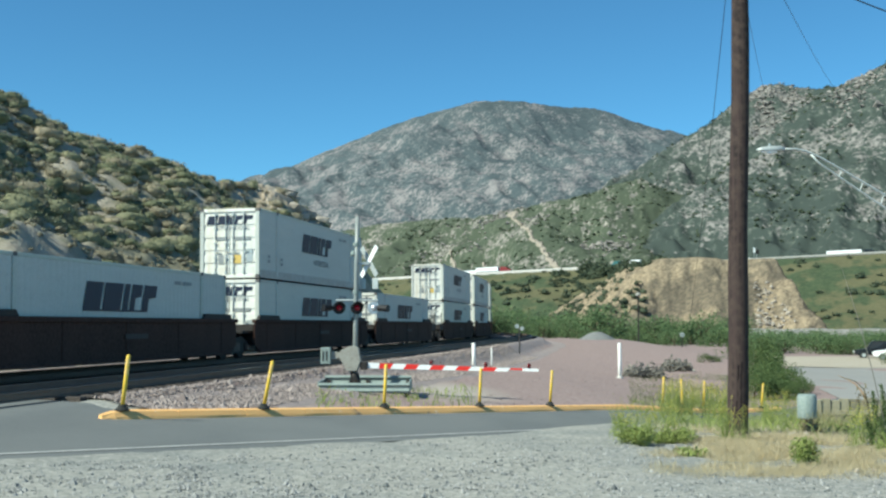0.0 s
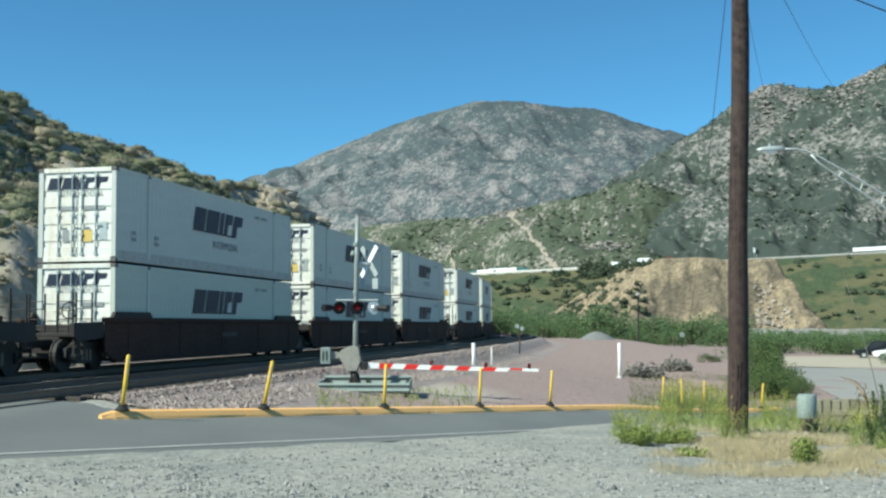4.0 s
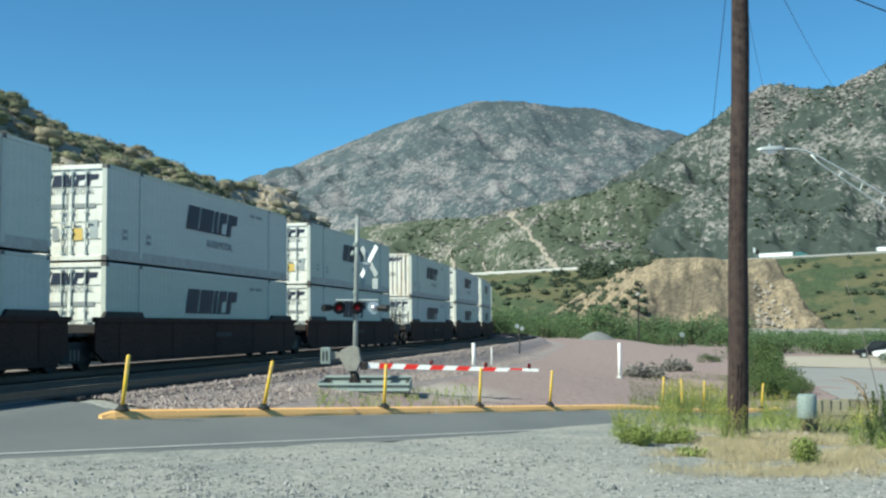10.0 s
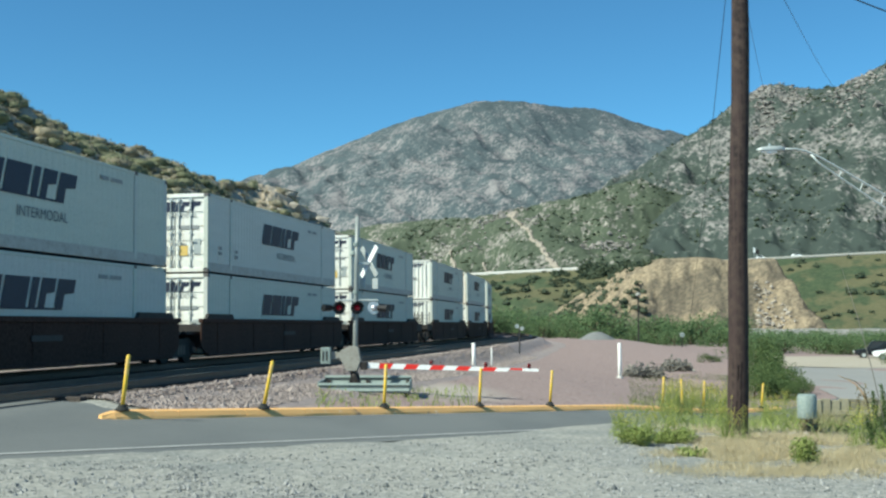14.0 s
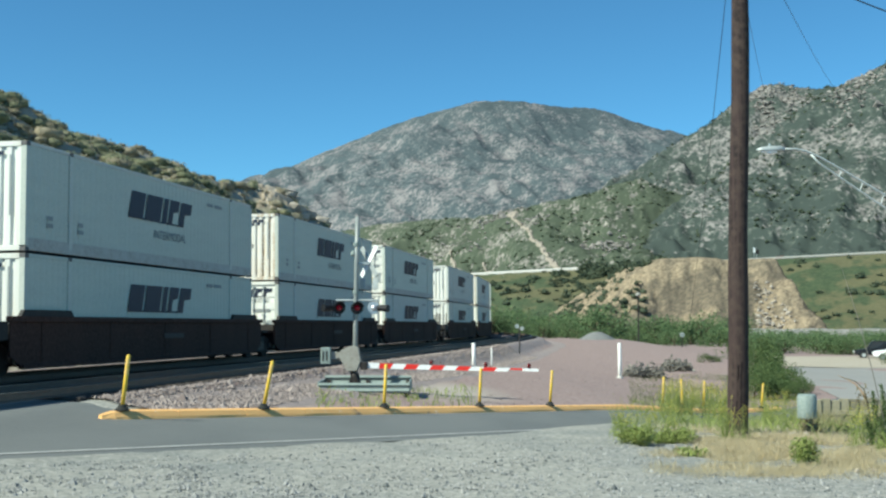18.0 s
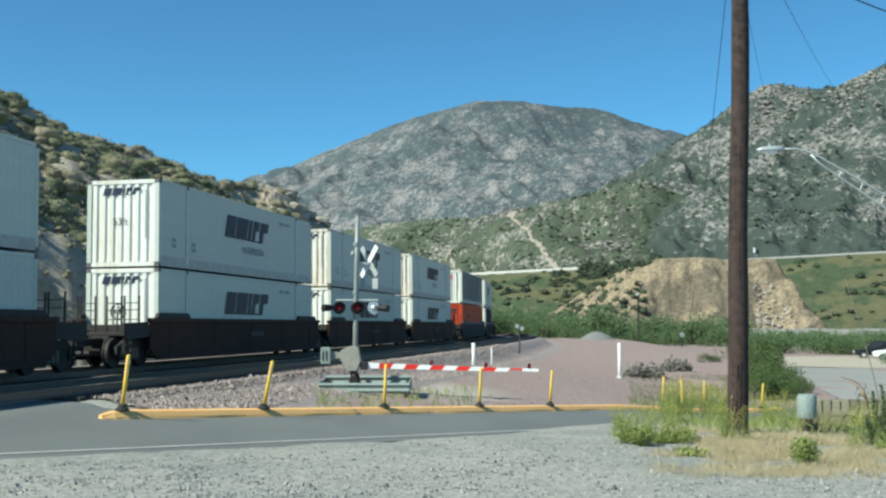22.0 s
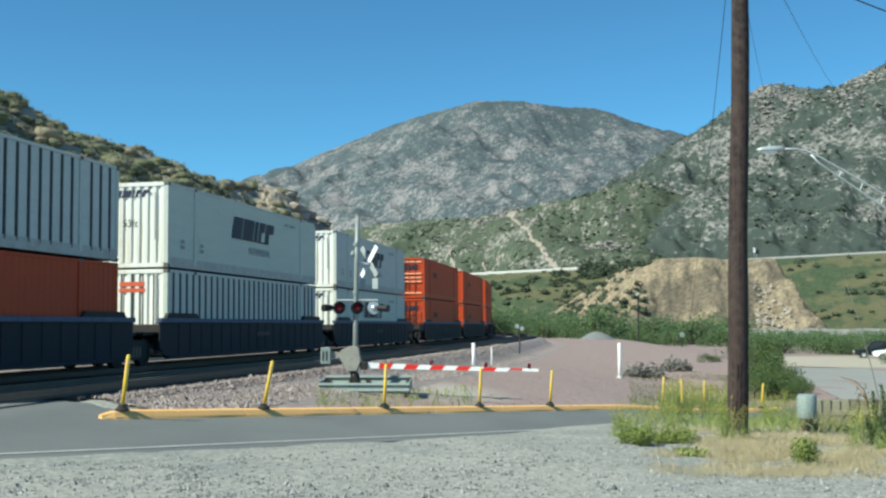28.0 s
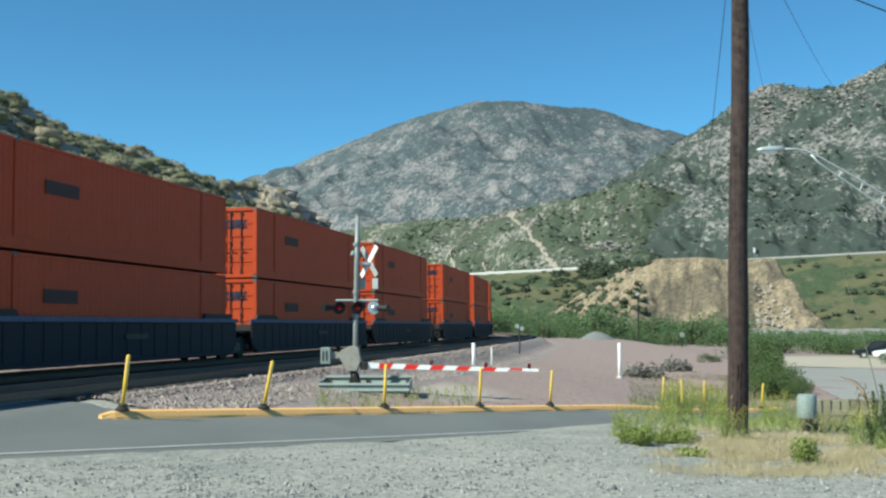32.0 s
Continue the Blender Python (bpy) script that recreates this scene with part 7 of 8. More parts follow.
NEAR_BUSH = []
for k in range(3):
    g = np.random.default_rng(60 + k)
    top = thing("bush", Matrix.Identity(4), "dense dark green roadside bush", "bush", "bushes beside the side road")
    bm = B()
    bent_tube(bm, [(0, 0, -0.2), (0.1, 0, 0.5), (0.25, 0.1, 1.2)], [0.08, 0.06, 0.02], 6)
    part("stem", bm, M["trunk"], top)
    c = clump(3200, g, 10, 0.7, 0.45) * np.array([1.9, 1.9, 2.1])
    part("foliage", quads_mesh("foliage", c, g.uniform(0.6, 1.4, 3200) * 0.095, M["leaf_bush"], g), None, top)
    NEAR_BUSH.append(top)
where = [(1330, 655, 1.0), (1342, 668, 0.75), (1358, 672, 0.50), (1375, 690, 0.54), (1392, 703, 0.44), (1335, 690, 0.7), (1355, 697, 0.6), (1372, 706, 0.45), (1335, 640, 0.75), (1330, 705, 0.6), (1245, 641, 0.3), (1262, 641, 0.25), (1350, 652, 0.5), (1590, 655, 0.7), (1404, 694, 0.40), (1418, 698, 0.30), (1388, 680, 0.44), (1372, 662, 0.45)]
for k, (px, py, sc) in enumerate(where):
    x, y = base_at(px, py)
    m = pose(x, y, gz(x, y), 0, 0, k * 77)
    t = NEAR_BUSH[k] if k < 3 else copy_thing(NEAR_BUSH[k % 3], m)
    t.matrix_basis = m
    t.scale = (sc, sc, sc)


def blades_mesh(name, spots, hgt, wid, bend, mat, g):
    """Grass blades: narrow bent triangles rooted at the spots (n x 3)."""
    n = len(spots)
    a = g.uniform(0, 6.28, n)
    h = hgt * g.uniform(0.5, 1.2, n)
    w = wid * g.uniform(0.6, 1.3, n)
    dx, dy = np.cos(a), np.sin(a)
    bx, by = g.normal(size=n) * bend * h, g.normal(size=n) * bend * h
    p0 = spots + np.column_stack([-dx * w, -dy * w, np.zeros(n)])
    p1 = spots + np.column_stack([dx * w, dy * w, np.zeros(n)])
    mid = spots + np.column_stack([bx * 0.35, by * 0.35, h * 0.6])
    tip = spots + np.column_stack([bx, by, h])
    v = np.stack([p0, p1, mid + np.column_stack([dx * w * 0.7, dy * w * 0.7, 0 * w]), tip, mid - np.column_stack([dx * w * 0.7, dy * w * 0.7, 0 * w])], 1).reshape(-1, 3)
    f = [(5 * i, 5 * i + 1, 5 * i + 2, 5 * i + 3, 5 * i + 4) for i in range(n)]
    return mesh_of(name, v, f, mat)


def patch_spots(n, px, py, g, mask=None, edge=1.0):
    """Ground points inside a stretch of the verge, named by sight lines."""
    xs, ys = px[0] + (px[1] - px[0]) * g.beta(edge, edge, n), py[0] + (py[1] - py[0]) * g.beta(edge, edge, n)
    d = (EYE + 0.5) * 1954 / (ys - 575)
    for _ in range(12):
        x = (xs - 784) / 1954 * d
        d = 0.5 * d + 0.5 * (EYE - ground_z(x, d)) * 1954 / (ys - 575)
    x = (xs - 784) / 1954 * d
    keep = np.ones(n, bool) if mask is None else mask(x, d) > g.random(n)
    return np.column_stack([x, d, ground_relief(x, d)])[keep]


g = np.random.default_rng(5)
s1 = patch_spots(170000, (1125, 1680), (738, 846), g, lambda x, y: smooth(-0.45, 0.5, fbm(x, y, 0.8, 4, 0.5, 2.0)), 2.3)
tagged(new("dry_grass", blades_mesh("dry_grass", s1, 0.115, 0.0013, 0.32, M["leaf_straw"], g)), "dry straw-coloured grass round a wooden pole", "grass", kind="stuff")
s2 = patch_spots(16000, (1070, 1590), (705, 778), g, lambda x, y: smooth(-0.3, 0.2, fbm(x, y, 0.5, 3, 0.5, 6.0)), 1.7)
tagged(new("green_weeds", blades_mesh("green_weeds", s2, 0.26, 0.0035, 0.4, M["leaf_weed"], g)), "green weeds along the road verge", "weeds", kind="stuff")
s5 = patch_spots(9000, (1425, 1590), (728, 772), g, lambda x, y: smooth(-0.5, 0.2, fbm(x, y, 0.6, 3, 0.5, 3.0)), 1.2)
tagged(new("tall_grass", blades_mesh("tall_grass", s5, 0.40, 0.0035, 0.35, M["leaf_olive"], g)), "tall olive-green grass before a plank fence", "grass", kind="stuff")
s3 = patch_spots(1500, (560, 840), (690, 722), g, lambda x, y: smooth(0.05, 0.35, fbm(x, y, 0.9, 3, 0.5, 6.0)))
tagged(new("kerb_weeds", blades_mesh("kerb_weeds", s3, 0.22, 0.012, 0.4, M["leaf_weed"], g)), "sparse green weeds behind the kerb", "weeds", kind="stuff")

s4 = patch_spots(9000, (1110, 1360), (662, 724), g, lambda x, y: (to_road(x, y)[1] > 0.6) * smooth(-0.25, 0.25, fbm(x, y, 0.4, 3, 0.5, 9.0)), 1.3)
tagged(new("yard_weeds", blades_mesh("yard_weeds", s4, 0.22, 0.006, 0.5, M["leaf_pale"], g)), "thin grey-green weeds at the edge of the gravel yard", "weeds", kind="stuff")


def mustard(g, h):
    top = thing("mustard_plant", Matrix.Identity(4), "yellow-flowered wild mustard plant on the verge", "wildflower", "mustard plants by the road")
    tips = []
    for k in range(9):
        stems = B()
        a, rr = g.uniform(0, 6.28), g.uniform(0.05, 0.30)
        hh = h * g.uniform(0.6, 1.1)
        tip = (rr * math.cos(a), rr * math.sin(a), hh)
        bent_tube(stems, [(0.1 * rr * math.cos(a), 0.1 * rr * math.sin(a), -0.05), (0.5 * rr * math.cos(a), 0.5 * rr * math.sin(a), hh * 0.5), tip], [0.007, 0.006, 0.003], 4)
        tips.append(tip)
        part("stalk", stems, M["leaf_weed"], top)
    c = np.concatenate([np.array(t) + g.normal(size=(9, 3)) * np.array([0.05, 0.05, 0.06]) for t in tips])
    part("blossom", quads_mesh("blossom", c, g.uniform(0.6, 1.3, len(c)) * 0.024, M["leaf_yellow"], g), None, top, "small yellow blossoms")
    c = np.concatenate([np.array(t) * np.array([0.7, 0.7, g.uniform(0.1, 0.6)]) + g.normal(size=(16, 3)) * np.array([0.08, 0.08, 0.09]) for t in tips])
    c[:, 2] = np.abs(c[:, 2])
    part("leaves", quads_mesh("leaves", c, g.uniform(0.6, 1.3, len(c)) * 0.030, M["leaf_weed"], g), None, top)
    return top


MUST = [mustard(np.random.default_rng(80 + k), 0.8) for k in range(4)]
g = np.random.default_rng(12)
n_m = 0
for px0, px1, py0, py1, count, s0, s1_ in ((1085, 1200, 750, 786, 20, 0.4, 0.6), (1110, 1290, 735, 755, 16, 0.4, 0.6), (1165, 1285, 712, 738, 34, 0.8, 1.35), (1276, 1318, 778, 784, 4, 0.6, 0.85), (1340, 1420, 728, 748, 8, 0.6, 0.9), (1325, 1400, 722, 760, 14, 0.5, 0.85), (1345, 1425, 704, 724, 8, 0.6, 0.9), (1500, 1568, 750, 800, 10, 0.5, 0.8)):
    for x, y, z in patch_spots(count, (px0, px1), (py0, py1), g):
        m = pose(x, y, z, 0, 0, g.uniform(0, 360))
        t = MUST[n_m] if n_m < 4 else copy_thing(MUST[n_m % 4], m)
        sc = g.uniform(s0, s1_)
        t.matrix_basis = m
        t.scale = (sc, sc, sc)
        n_m += 1


def low_shrub(px, py, r, h, mat, leaf, n, label, seed):
    x, y = base_at(px, py, 20)
    g = np.random.default_rng(seed)
    top = thing("shrub", pose(x, y, gz(x, y)), label, "shrub", "shrubs on the verge")
    bm = B()
    for k in range(6):
        a = k * 1.05
        bent_tube(bm, [(0, 0, -0.03), (0.3 * r * math.cos(a), 0.3 * r * math.sin(a), 0.5 * h), (0.6 * r * math.cos(a), 0.6 * r * math.sin(a), 0.85 * h)], [0.008, 0.006, 0.003], 5)
    part("twiggery", bm, M["trunk"], top)
    c = clump(n, g, 8, 0.6, 0.5) * np.array([r, r, h * 0.9])
    part("foliage", quads_mesh("foliage", c, g.uniform(0.6, 1.4, n) * leaf, mat, g, 1.6), None, top)


low_shrub(1424, 824, 0.22, 0.42, M["leaf_weed"], 0.018, 3200, "small rounded green shrub in dry grass", 1)
low_shrub(1130, 786, 0.42, 0.34, M["leaf_weed"], 0.022, 3600, "leafy bright green weed clump on the verge", 2)
low_shrub(1185, 782, 0.36, 0.30, M["leaf_weed"], 0.022, 3000, "leafy bright green weed clump on the verge", 3)
low_shrub(1215, 803, 0.3, 0.10, M["leaf_weed"], 0.05, 300, "low green weed mat in gravel", 4)
low_shrub(1432, 768, 0.24, 0.36, M["leaf_brown"], 0.022, 900, "brown withered weed clump below a pedestal", 5)
low_shrub(1500, 770, 0.20, 0.16, M["leaf_brown"], 0.022, 500, "low brown withered weed clump before a plank fence", 6)
low_shrub(1566, 800, 0.26, 0.34, M["leaf_weed"], 0.020, 1600, "rank green weeds at the roadside", 7)


def weed_spike(px, py, h, lean, seed):
    """An upright dark stalk, leafy from its middle to its tip."""
    x, y = base_at(px, py, 20)
    g = np.random.default_rng(seed)
    top = thing("weed_spike", pose(x, y, gz(x, y)), "tall dark green upright weed spike in dry grass", "weed", "tall weed spikes on the verge")
    bm = B()
    bent_tube(bm, [(0, 0, -0.05), (lean * 0.3, 0, h * 0.5), (lean, 0, h)], [0.009, 0.007, 0.003], 6)
    part("stalk", bm, M["leaf_bush"], top)
    u = g.beta(1.5, 1.2, 420)
    c = np.column_stack([lean * u ** 1.6, 0 * u, u * h]) + g.normal(size=(420, 3)) * (0.012 + 0.045 * (1 - u))[:, None] * np.array([1, 1, 0.6])
    c[:, 2] = np.abs(c[:, 2])
    part("leaves", quads_mesh("leaves", c, g.uniform(0.6, 1.3, 420) * 0.020, M["leaf_bush"], g, 2.2), None, top)


for k, (px, py, h, lean) in enumerate(((1546, 785, 0.86, -0.06), (1553, 790, 0.62, 0.05), (1563, 782, 0.95, -0.08), (1538, 788, 0.45, -0.10), (1572, 786, 0.80, 0.04))):
    weed_spike(px, py, h, lean, 300 + k)


def broken_stalk():
    x, y = base_at(1531, 782, 20)
    g = np.random.default_rng(31)
    top = thing("broken_stalk", pose(x, y, gz(x, y)), "bent brown dry stalk with shrivelled leaves", "weed")
    bm = B()
    bent_tube(bm, [(0.05, 0, -0.05), (0.02, 0, 0.45), (-0.05, 0.02, 0.86), (-0.20, 0.03, 1.00), (-0.42, 0.02, 1.06)], [0.011, 0.010, 0.009, 0.006, 0.003], 6)
    part("stalk", bm, M["leaf_brown"], top)
    c = np.array([-0.08, 0.0, 0.72]) + g.normal(size=(110, 3)) * np.array([0.055, 0.05, 0.12])
    part("leaves", quads_mesh("leaves", c, g.uniform(0.6, 1.4, 110) * 0.022, M["leaf_brown"], g, 1.8), None, top)


broken_stalk()




def tall_stalks():
    x, y = base_at(1545, 790, 22)
    top = thing("reed_clump", pose(x, y, gz(x, y)), "tall bent dry and green weed stalks", "weed")
    g = np.random.default_rng(4)
    for k in range(14):
        a, hh = g.uniform(0, 6.28), g.uniform(0.25, 0.6)
        bx, by = g.normal() * 0.35, g.normal() * 0.3
        rx, ry = g.normal() * 0.35, g.normal() * 0.35
        bm = B()
        bent_tube(bm, [(rx, ry, -0.05), (rx + bx * 0.3, ry + by * 0.3, hh * 0.55), (rx + bx, ry + by, hh)], [0.005, 0.007, 0.002], 5)
        part("stalk", bm, M["leaf_weed"] if k % 5 else M["leaf_dead"], top)
    bm = B()
    bent_tube(bm, [(0.2, 0, 0), (-0.05, 0, 1.2), (-0.25, 0.0, 2.0), (-0.45, 0.1, 2.8)], [0.010, 0.008, 0.006, 0.002], 5)
    part("dry_stem", bm, M["leaf_dead"], top, "thin grey dry stem")


tall_stalks()


def brush_pile(px0, px1, py, seed, label):
    x, y = base_at((px0 + px1) / 2, py)
    half = (px1 - px0) / 2 * y / 1954
    g = np.random.default_rng(seed)
    top = thing("brush_pile", pose(x, y, gz(x, y)), label, "brush pile", "piles of cut brushwood")
    for k in range(46):
        cx, cy = g.uniform(-half, half), g.normal() * 0.5
        a, ln, up = g.uniform(0, 6.28), g.uniform(0.4, 1.3), g.uniform(-0.1, 0.9)
        bm = B()
        d = Vector((math.cos(a) * ln, math.sin(a) * ln, up * ln * 0.5))
        p = Vector((cx, cy, g.uniform(0.02, 0.35)))
        bent_tube(bm, [p - d * 0.5, p + Vector((0, 0, 0.08)), p + d * 0.5], [g.uniform(0.02, 0.07), g.uniform(0.03, 0.06), 0.01], 6)
        part("branch", bm, M["leaf_dead"], top)
    c = np.column_stack([g.uniform(-half, half, 500), g.normal(size=500) * 0.5, np.abs(g.normal(size=500)) * 0.28])
    tagged(part("twiggery", quads_mesh("twigs", c, g.uniform(0.5, 1.5, 500) * 0.14, M["leaf_dead"], g, 2.0), None, top), kind="stuff")


brush_pile(1105, 1172, 667, 1, "pile of grey dead brushwood on gravel")
brush_pile(1172, 1216, 655, 2, "smaller pile of grey dead brushwood on gravel")


def gravel_heap():
    x, y = base_at(1056, 601)
    r = 34 * y / 1954
    v, f = [], []
    n, m = 26, 9
    for j in range(m + 1):
        for i in range(n):
            a = 2 * math.pi * i / n
            q = r * (1 - j / m)
            z = 15 * y / 1954 * math.sin(math.pi / 2 * j / m) ** 1.1
            w = 1 + 0.10 * noise.noise(Vector((math.cos(a) * 2, math.sin(a) * 2, j * 0.3)))
            v.append((x + q * math.cos(a) * w, y + 0.8 * q * math.sin(a) * w, gz(x, y) + z - 0.1))
    f = [(j * n + i, j * n + (i + 1) % n, (j + 1) * n + (i + 1) % n, (j + 1) * n + i) for j in range(m) for i in range(n)]
    tagged(new("gravel_heap", mesh_of("gravel_heap", v, f, M["heap"], True)), "low heap of grey gravel at the yard's end", "gravel heap")


gravel_heap()

def rubble():
    """Pale broken concrete behind the pole."""
    for x, y, z in patch_spots(26, (1322, 1432), (757, 774), np.random.default_rng(77)):
        r = gen.uniform(0.04, 0.10)
        o = new("rubble_stone", boulder(r, gen, "rubble_stone"))
        o.matrix_basis = pose(x, y, z + r * 0.2, 0, 0, gen.uniform(0, 360))
        tagged(o, "pale grey broken concrete lump in weeds", "stone", "rubble behind the pole")


rubble()
for px, py, r in ((1383, 826, 0.055), (1507, 832, 0.035), (1537, 832, 0.04), (1490, 818, 0.03)):      # single pale stones at the edge of the dry grass
    x, y = base_at(px, py, 17)
    o = new("pale_stone", boulder(r, gen, "pale_stone"))
    o.matrix_basis = pose(x, y, gz(x, y) + 0.4 * r, 0, 0, px)
    tagged(o, "small pale stone lying at the edge of dry grass", "stone", "pale stones on the verge")


# ---------------------------------------------------------------- loose stones
def stones_mesh(name, spots, size, mat, g):
    """Small irregular stones (octahedra with shifted corners) at the spots."""
    n = len(spots)
    base = np.array([(1, 0, 0), (0, 1, 0), (-1, 0, 0), (0, -1, 0), (0, 0, 0.8), (0, 0, -0.6)], float)
    v = base[None] * (1 + g.uniform(-0.35, 0.35, (n, 6, 1))) + g.normal(size=(n, 6, 3)) * 0.12
    a = g.uniform(0, 6.28, n)
    ca, sa = np.cos(a)[:, None], np.sin(a)[:, None]
    v = np.stack([v[..., 0] * ca - v[..., 1] * sa, v[..., 0] * sa + v[..., 1] * ca, v[..., 2]], -1)
    v = v * (size * np.exp(g.normal(size=n) * 0.45))[:, None, None] + spots[:, None, :]
    tri = np.array([(0, 1, 4), (1, 2, 4), (2, 3, 4), (3, 0, 4), (1, 0, 5), (2, 1, 5), (3, 2, 5), (0, 3, 5)])
    f = (tri[None] + 6 * np.arange(n)[:, None, None]).reshape(-1, 3)
    return mesh_of(name, v.reshape(-1, 3), f.tolist(), mat)


def island_mat(name, c1, c2):
    m = bpy.data.materials.new(name)
    m.use_nodes = True
    n, l = m.node_tree.nodes, m.node_tree.links
    b = n["Principled BSDF"]
    geo, r = n.new("ShaderNodeNewGeometry"), n.new("ShaderNodeValToRGB")
    r.color_ramp.elements[0].color, r.color_ramp.elements[1].color = (*c1, 1), (*c2, 1)
    l.new(geo.outputs["Random Per Island"], r.inputs[0])
    l.new(r.outputs[0], b.inputs["Base Color"])
    b.inputs["Roughness"].default_value = 0.95
    b.inputs["Specular IOR Level"].default_value = 0.2
    return m


g = np.random.default_rng(31)
sp = patch_spots(30000, (-60, 1640), (772, 900), g, lambda x, y: (to_road(x, y)[1] < -3.9) * (0.35 + 0.65 * smooth(-0.2, 0.3, fbm(x, y, 0.5, 3, 0.5, 8.0))))
tagged(new("verge_gravel", stones_mesh("verge_gravel", sp, 0.012, island_mat("mixed_gravel", (0.12, 0.13, 0.13), (0.36, 0.36, 0.345)), g)), "loose grey gravel stones on the verge", "gravel", kind="stuff")
so, ss = g.uniform(6.55, 9.3, 24000), 21.5 + 60 * g.random(24000) ** 1.6
sp = np.array([line_at(a, b)[:2] for a, b in zip(ss, so)])
sp = np.column_stack([sp, ground_z(sp[:, 0], sp[:, 1]) + 0.05])
ra, rc = to_road(sp[:, 0], sp[:, 1])
sp = sp[(rc > 0.5) & ((ra > 1.4) | (rc > 4.6))]
tagged(new("ballast_stones", stones_mesh("ballast_stones", sp, 0.027, island_mat("mixed_ballast", (0.17, 0.14, 0.13), (0.36, 0.31, 0.285)), g)), "pinkish-grey crushed ballast stones on the track shoulder", "ballast", kind="stuff")
sp = patch_spots(2600, (560, 1290), (640, 735), g, lambda x, y: (to_road(x, y)[1] > 0.5) * (line_offset(x, y) > 9.3) * smooth(0, 0.4, fbm(x, y, 0.3, 3, 0.5, 8.0)))
tagged(new("yard_stones", stones_mesh("yard_stones", sp, 0.024, island_mat("mixed_yard_stone", (0.15, 0.125, 0.12), (0.33, 0.28, 0.26)), g)), "scattered small stones on the gravel yard", "gravel", kind="stuff")


# ---------------------------------------------------------------- pale outcrops on the far slopes
def rock_field(name, height, areas, size, label, seed):
    """Broken rocks thick within some areas of a slope (x, y, half-width, half-depth, count)."""
    g = np.random.default_rng(seed)
    out = []
    for x, y, w, d, n in areas:
        px, py = x + g.normal(size=n) * w * 0.6, y + g.normal(size=n) * d * 0.6
        keep = fbm(px, py, 0.10, 3, 0.5, 4.0) > -0.12
        out.append(np.column_stack([px, py, height(px, py) + 0.2])[keep])
    mat = island_mat("pale_broken_granite_" + name, (0.13, 0.125, 0.115), (0.29, 0.27, 0.245))
    tagged(new(name, stones_mesh(name, np.concatenate(out), size, mat, g)), label, "rocks", kind="stuff")


rock_field("foothill_rocks", mid_height, [(46, 798, 9, 10, 160), (30, 790, 16, 16, 90), (104, 680, 15, 18, 380), (92, 690, 10, 14, 90), (66, 760, 14, 20, 120), (-5, 760, 34, 40, 160)], 0.9, "pale broken granite rocks on a green foothill", 51)
rock_field("mountain_rocks", right_height, [(268, 940, 12, 26, 420), (284, 900, 16, 30, 320), (262, 900, 9, 30, 260), (318, 830, 14, 26, 260), (250, 860, 14, 30, 200), (290, 780, 22, 40, 260)], 1.3, "pale broken granite outcrops on a steep mountain", 52)
# ---------------------------------------------------------------- vehicles
def wheel(parent, x, y, r, w):
    hub = new("wheel")
    hub.parent = parent
    hub.matrix_basis = pose(x, y, r)
    bm = B()
    tube(bm, (-w / 2, 0, 0), (w / 2, 0, 0), r, n=20)
    part("tyre", bm, M["rubber"], hub, "black tyre")
    bm = B()
    tube(bm, (-w / 2 - 0.01, 0, 0), (w / 2 + 0.01, 0, 0), r * 0.6, n=16)
    part("rim", bm, M["galv"], hub, "silver rim")


def parked_car(x, y, turn, paint, label, tall):
    top = thing("car", pose(x, y, gz(x, y), 0, 0, turn), label, "car", "parked cars")
    bm = B()
    prism(bm, [(-2.3, 0.35), (2.2, 0.35), (2.3, 0.62), (2.2, 0.86), (1.25, 0.98), (-2.2, 1.0), (-2.32, 0.6)], 0, -0.88, 0.88)
    bmesh.ops.bevel(bm, geom=bm.edges[:], offset=0.06, segments=2, affect="EDGES")
    part("body", bm, paint, top)
    bm = B()
    prism(bm, [(-1.9, 0.97), (1.2, 0.97), (0.45, tall), (-1.5, tall)], 0, -0.76, 0.76)
    bmesh.ops.bevel(bm, geom=bm.edges[:], offset=0.08, segments=2, affect="EDGES")
    part("cabin", bm, paint, top)
    for s in (-1, 1):
        bm = B()
        prism(bm, [(-1.7, 1.03), (1.0, 1.03), (0.4, tall - 0.1), (-1.4, tall - 0.1)], 0, s * 0.765 - 0.01, s * 0.765 + 0.01)
        part("side_window", bm, M["glass"], top, "dark window glass")
        for k in (-0.6, 0.6):
            bm = B()
            box(bm, k - 0.16, k + 0.16, s * 2.31 - 0.02, s * 2.31 + 0.02, 0.62, 0.78, 0.02)
            part("light", bm, M["lens_dim"] if s < 0 else M["sign_white"], top, "tail light" if s < 0 else "headlight")
    bm = B()
    prism(bm, [(1.13, 1.02), (1.15, 1.04), (0.5, tall - 0.07), (0.46, tall - 0.08)], 0, -0.66, 0.66)
    part("windscreen", bm, M["glass"], top, "dark windscreen")
    for sx in (-0.8, 0.8):
        for sy in (-1.4, 1.4):
            wheel(top, sx, sy, 0.33, 0.22)


def car_spot(px, py):
    d = 110.0
    return (px - 784) / 1954 * d, d


x, y = car_spot(1540, 632)
parked_car(x + 2.2, y + 4.2, 74, M["car_black"], "black parked sport-utility car beside green bushes", 1.8)
parked_car(x + 1.9, y - 1.6, 70, M["car_white"], "white parked car beside green bushes", 1.55)


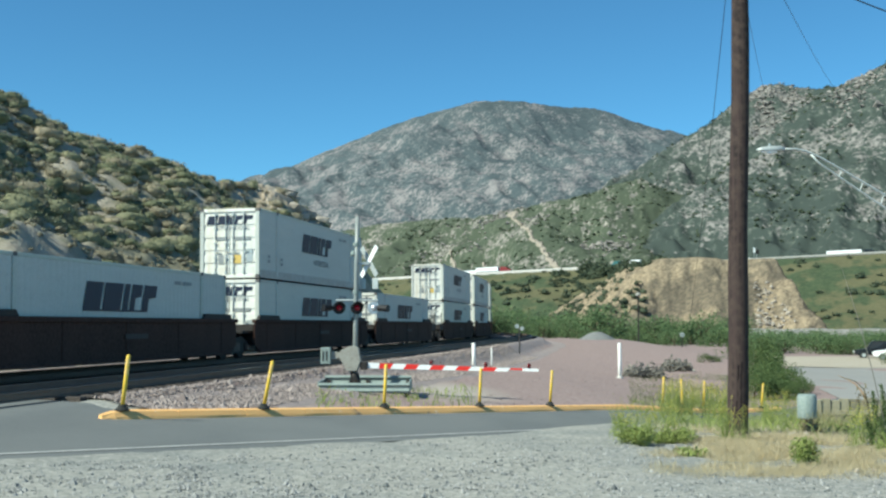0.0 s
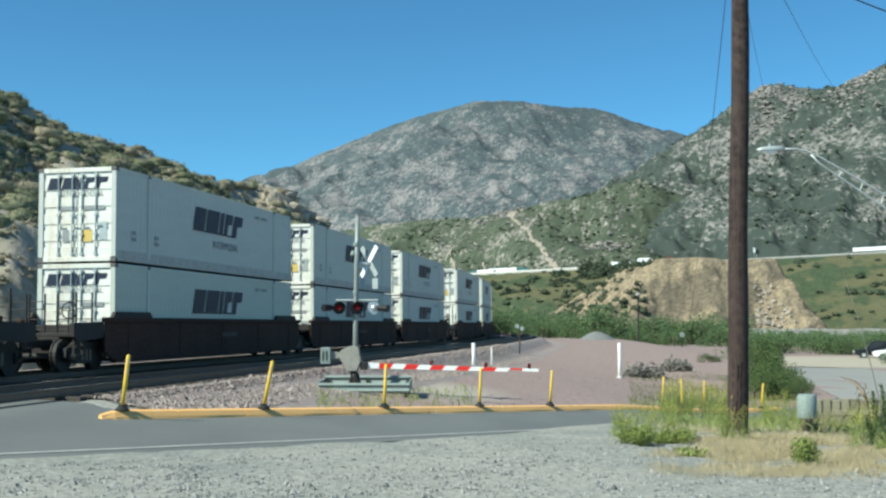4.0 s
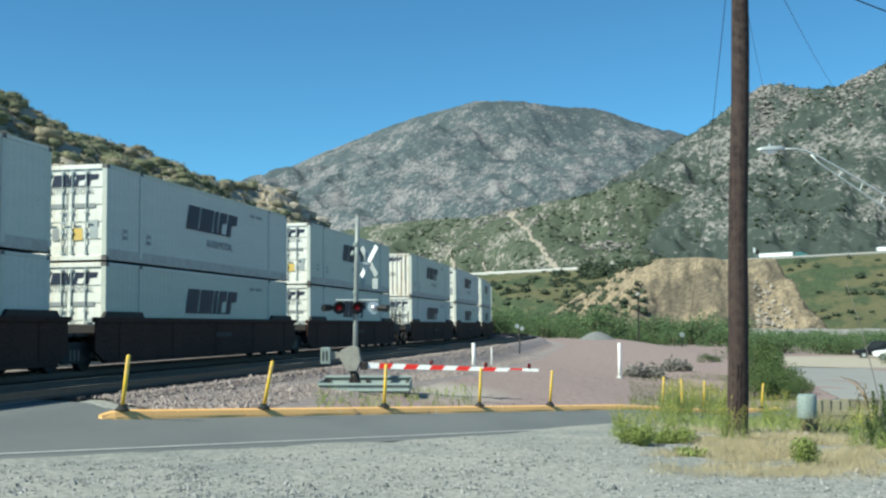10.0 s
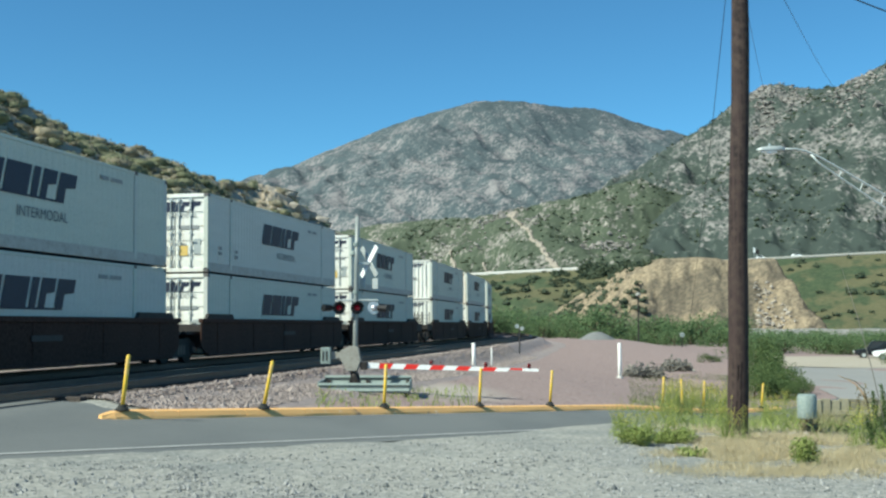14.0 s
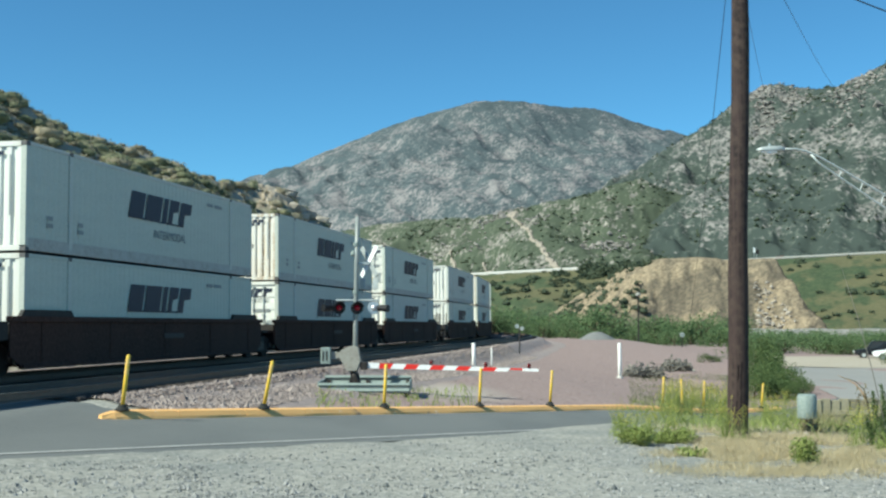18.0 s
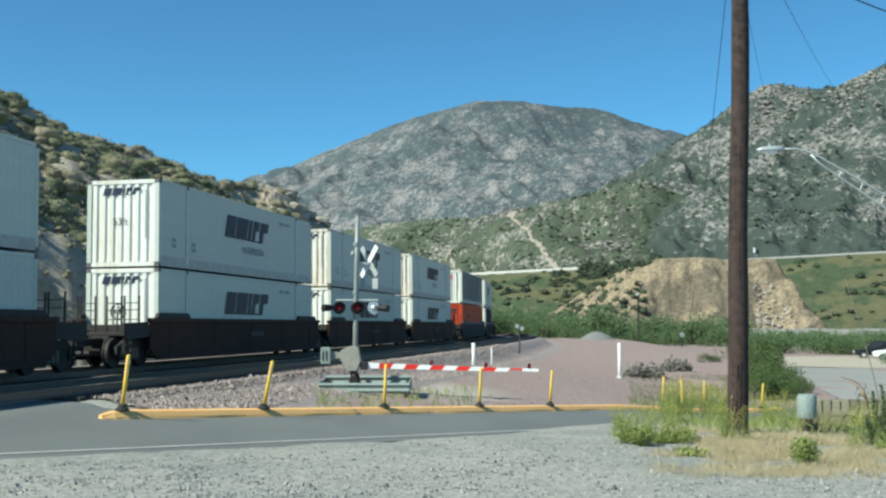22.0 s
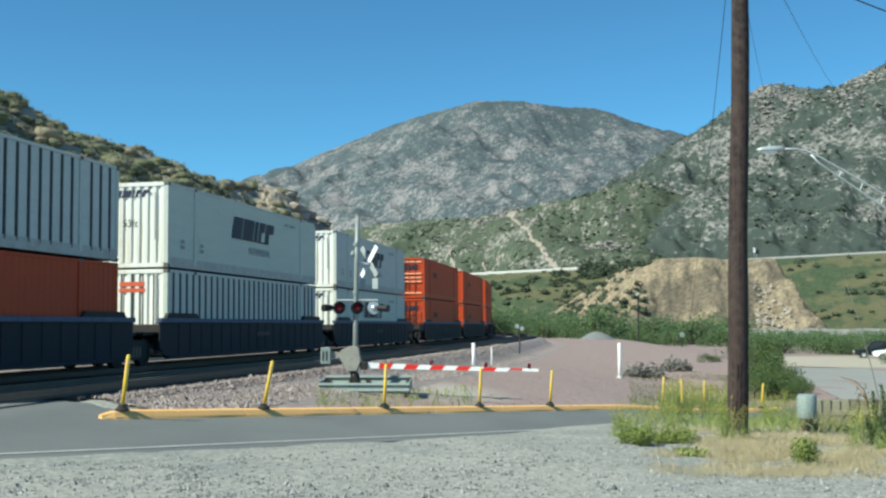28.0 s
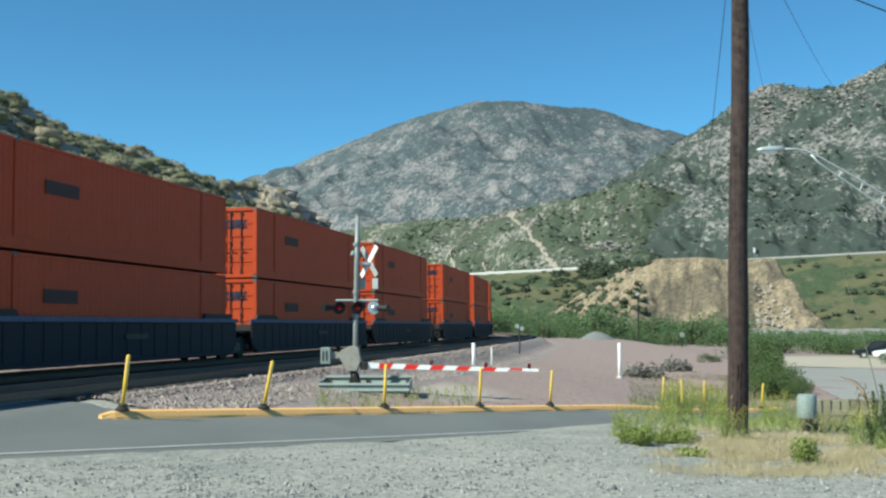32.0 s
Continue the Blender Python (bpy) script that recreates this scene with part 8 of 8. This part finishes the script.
def lorry(label, cab_paint, box_paint, long=14.6, high=4.05):
    """A tractor and its trailer along +x, standing on z = 0."""
    top = thing("truck", Matrix.Identity(4), label, "truck", "vehicles on the highway")
    bm = B()
    box(bm, -long, 0, -1.3, 1.3, 1.15, high, 0.05)
    part("trailer", bm, box_paint, top)
    bm = B()
    box(bm, -long, -0.2, -0.9, 0.9, 0.85, 1.15)
    part("chassis", bm, M["dark_steel"], top)
    bm = B()
    prism(bm, [(0.7, 0.6), (5.6, 0.6), (5.7, 1.7), (4.2, 2.0), (3.7, min(3.1, high - 0.2)), (2.9, high - 0.1), (0.9, high)], 1, -1.2, 1.2)
    bmesh.ops.bevel(bm, geom=bm.edges[:], offset=0.08, segments=1, affect="EDGES")
    part("cab", bm, cab_paint, top)
    bm = B()
    prism(bm, [(4.18, 2.08), (4.24, 2.1), (3.76, 3.05), (3.7, 3.0)], 1, -1.0, 1.0)
    part("windscreen", bm, M["glass"], top)
    for px in (-long + 1.2, -long + 2.5, 0.9, 2.1, 5.0):
        for s in (-1.05, 1.05):
            bm = B()
            tube(bm, (px, s - 0.15, 0.5), (px, s + 0.15, 0.5), 0.5, n=14)
            part("wheel", bm, M["rubber"], top)
    return top


def small_car(label, paint):
    top = thing("car", Matrix.Identity(4), label, "car", "vehicles on the highway")
    bm = B()
    prism(bm, [(-2.3, 0.3), (2.3, 0.3), (2.3, 0.8), (1.2, 0.95), (0.5, 1.5), (-1.3, 1.5), (-2.2, 1.0)], 1, -0.88, 0.88)
    bmesh.ops.bevel(bm, geom=bm.edges[:], offset=0.06, segments=1, affect="EDGES")
    part("body", bm, paint, top)
    for s in (-0.9, 0.9):
        bm = B()
        prism(bm, [(-1.2, 0.98), (0.95, 0.98), (0.45, 1.42), (-1.1, 1.42)], 1, s - 0.01, s + 0.01)
        part("side_window", bm, M["glass"], top)
        for px in (-1.45, 1.45):
            bm = B()
            tube(bm, (px, s - 0.12, 0.33), (px, s + 0.12, 0.33), 0.33, n=14)
            part("wheel", bm, M["rubber"], top)
    return top


# each vehicle with the place on the highway (x) that its middle has at a time, and its speed along x in m/s
HIGHWAY = []


def on_highway(ob, t0, px, speed, lane):
    """px: sight line to the vehicle at t0; lane: metres behind the near barrier's line."""
    x = 60.0
    for _ in range(40):
        x = (px - 784) / 1954 * (float(hwy_y(x)) - lane)
    HIGHWAY.append((ob, t0, x, speed, lane))


W, RED = M["car_white"], M["lorry_red"]
TEAL = material("teal_cab_paint", (0.05, 0.14, 0.14), None, None, 2, 10, rough=0.35, bump=0)
on_highway(lorry("white box truck with a red cab on the highway", RED, W, 10.5, 3.0), 1.0, 953, 16.8, 3.0)
on_highway(lorry("white semi-trailer truck with a dark cab on the highway", M["car_black"], W, 13.4, 2.7), 0.0, 1527, 17.5, -12.0)
on_highway(lorry("white semi-trailer truck with a red cab on the highway", RED, W, 13.4, 2.7), 3.0, 1488, 17, -12.0)
on_highway(lorry("white semi-trailer truck with a red cab on the highway", RED, W, 13.4, 2.7), 9.0, 1532, 16.6, -12.0)
on_highway(lorry("white semi-trailer truck with a teal cab on the highway", TEAL, W, 13.4, 2.7), 11.0, 1496, 18.4, -12.0)
on_highway(lorry("white semi-trailer truck with a teal cab on the highway", TEAL, W, 8.0, 3.3), 1.5, 1003, -15.5, -9.0)
on_highway(small_car("white car on the highway", W), 3.0, 1052, -20, -9.0)
on_highway(small_car("white car on the highway", W), 7.0, 907, 14, 3.0)
on_highway(small_car("white van-like car on the highway", W), 14.0, 1412, 20, 3.0)
on_highway(small_car("red car on the highway", RED), 17.5, 1426, -19, -9.0)
on_highway(small_car("red car on the highway", RED), 24.5, 985, -20, -9.0)


def highway_pose(x, back, lane):
    y = float(hwy_y(x)) - lane
    return Matrix.Translation((x, y, float(hwy_z(x)) + 0.25)) @ Matrix.Rotation(math.atan2(-68, 163) + (math.pi if back else 0), 4, "Z") @ Matrix.Rotation(-(5.6 / 177) * (-1 if back else 1), 4, "Y")


# ---------------------------------------------------------------- what moves
def motions():
    for ob, s0, lift in TRAIN:
        walk(ob, [(t, train_pose(s0 - travelled(t), lift)) for t in np.arange(0.0, 32.01, 1.0)])
    for ob, t0, x, speed, lane in HIGHWAY:
        walk(ob, [(t, highway_pose(x + speed * (t - t0), speed < 0, lane)) for t in (0.0, 16.0, 32.0)])


motions()
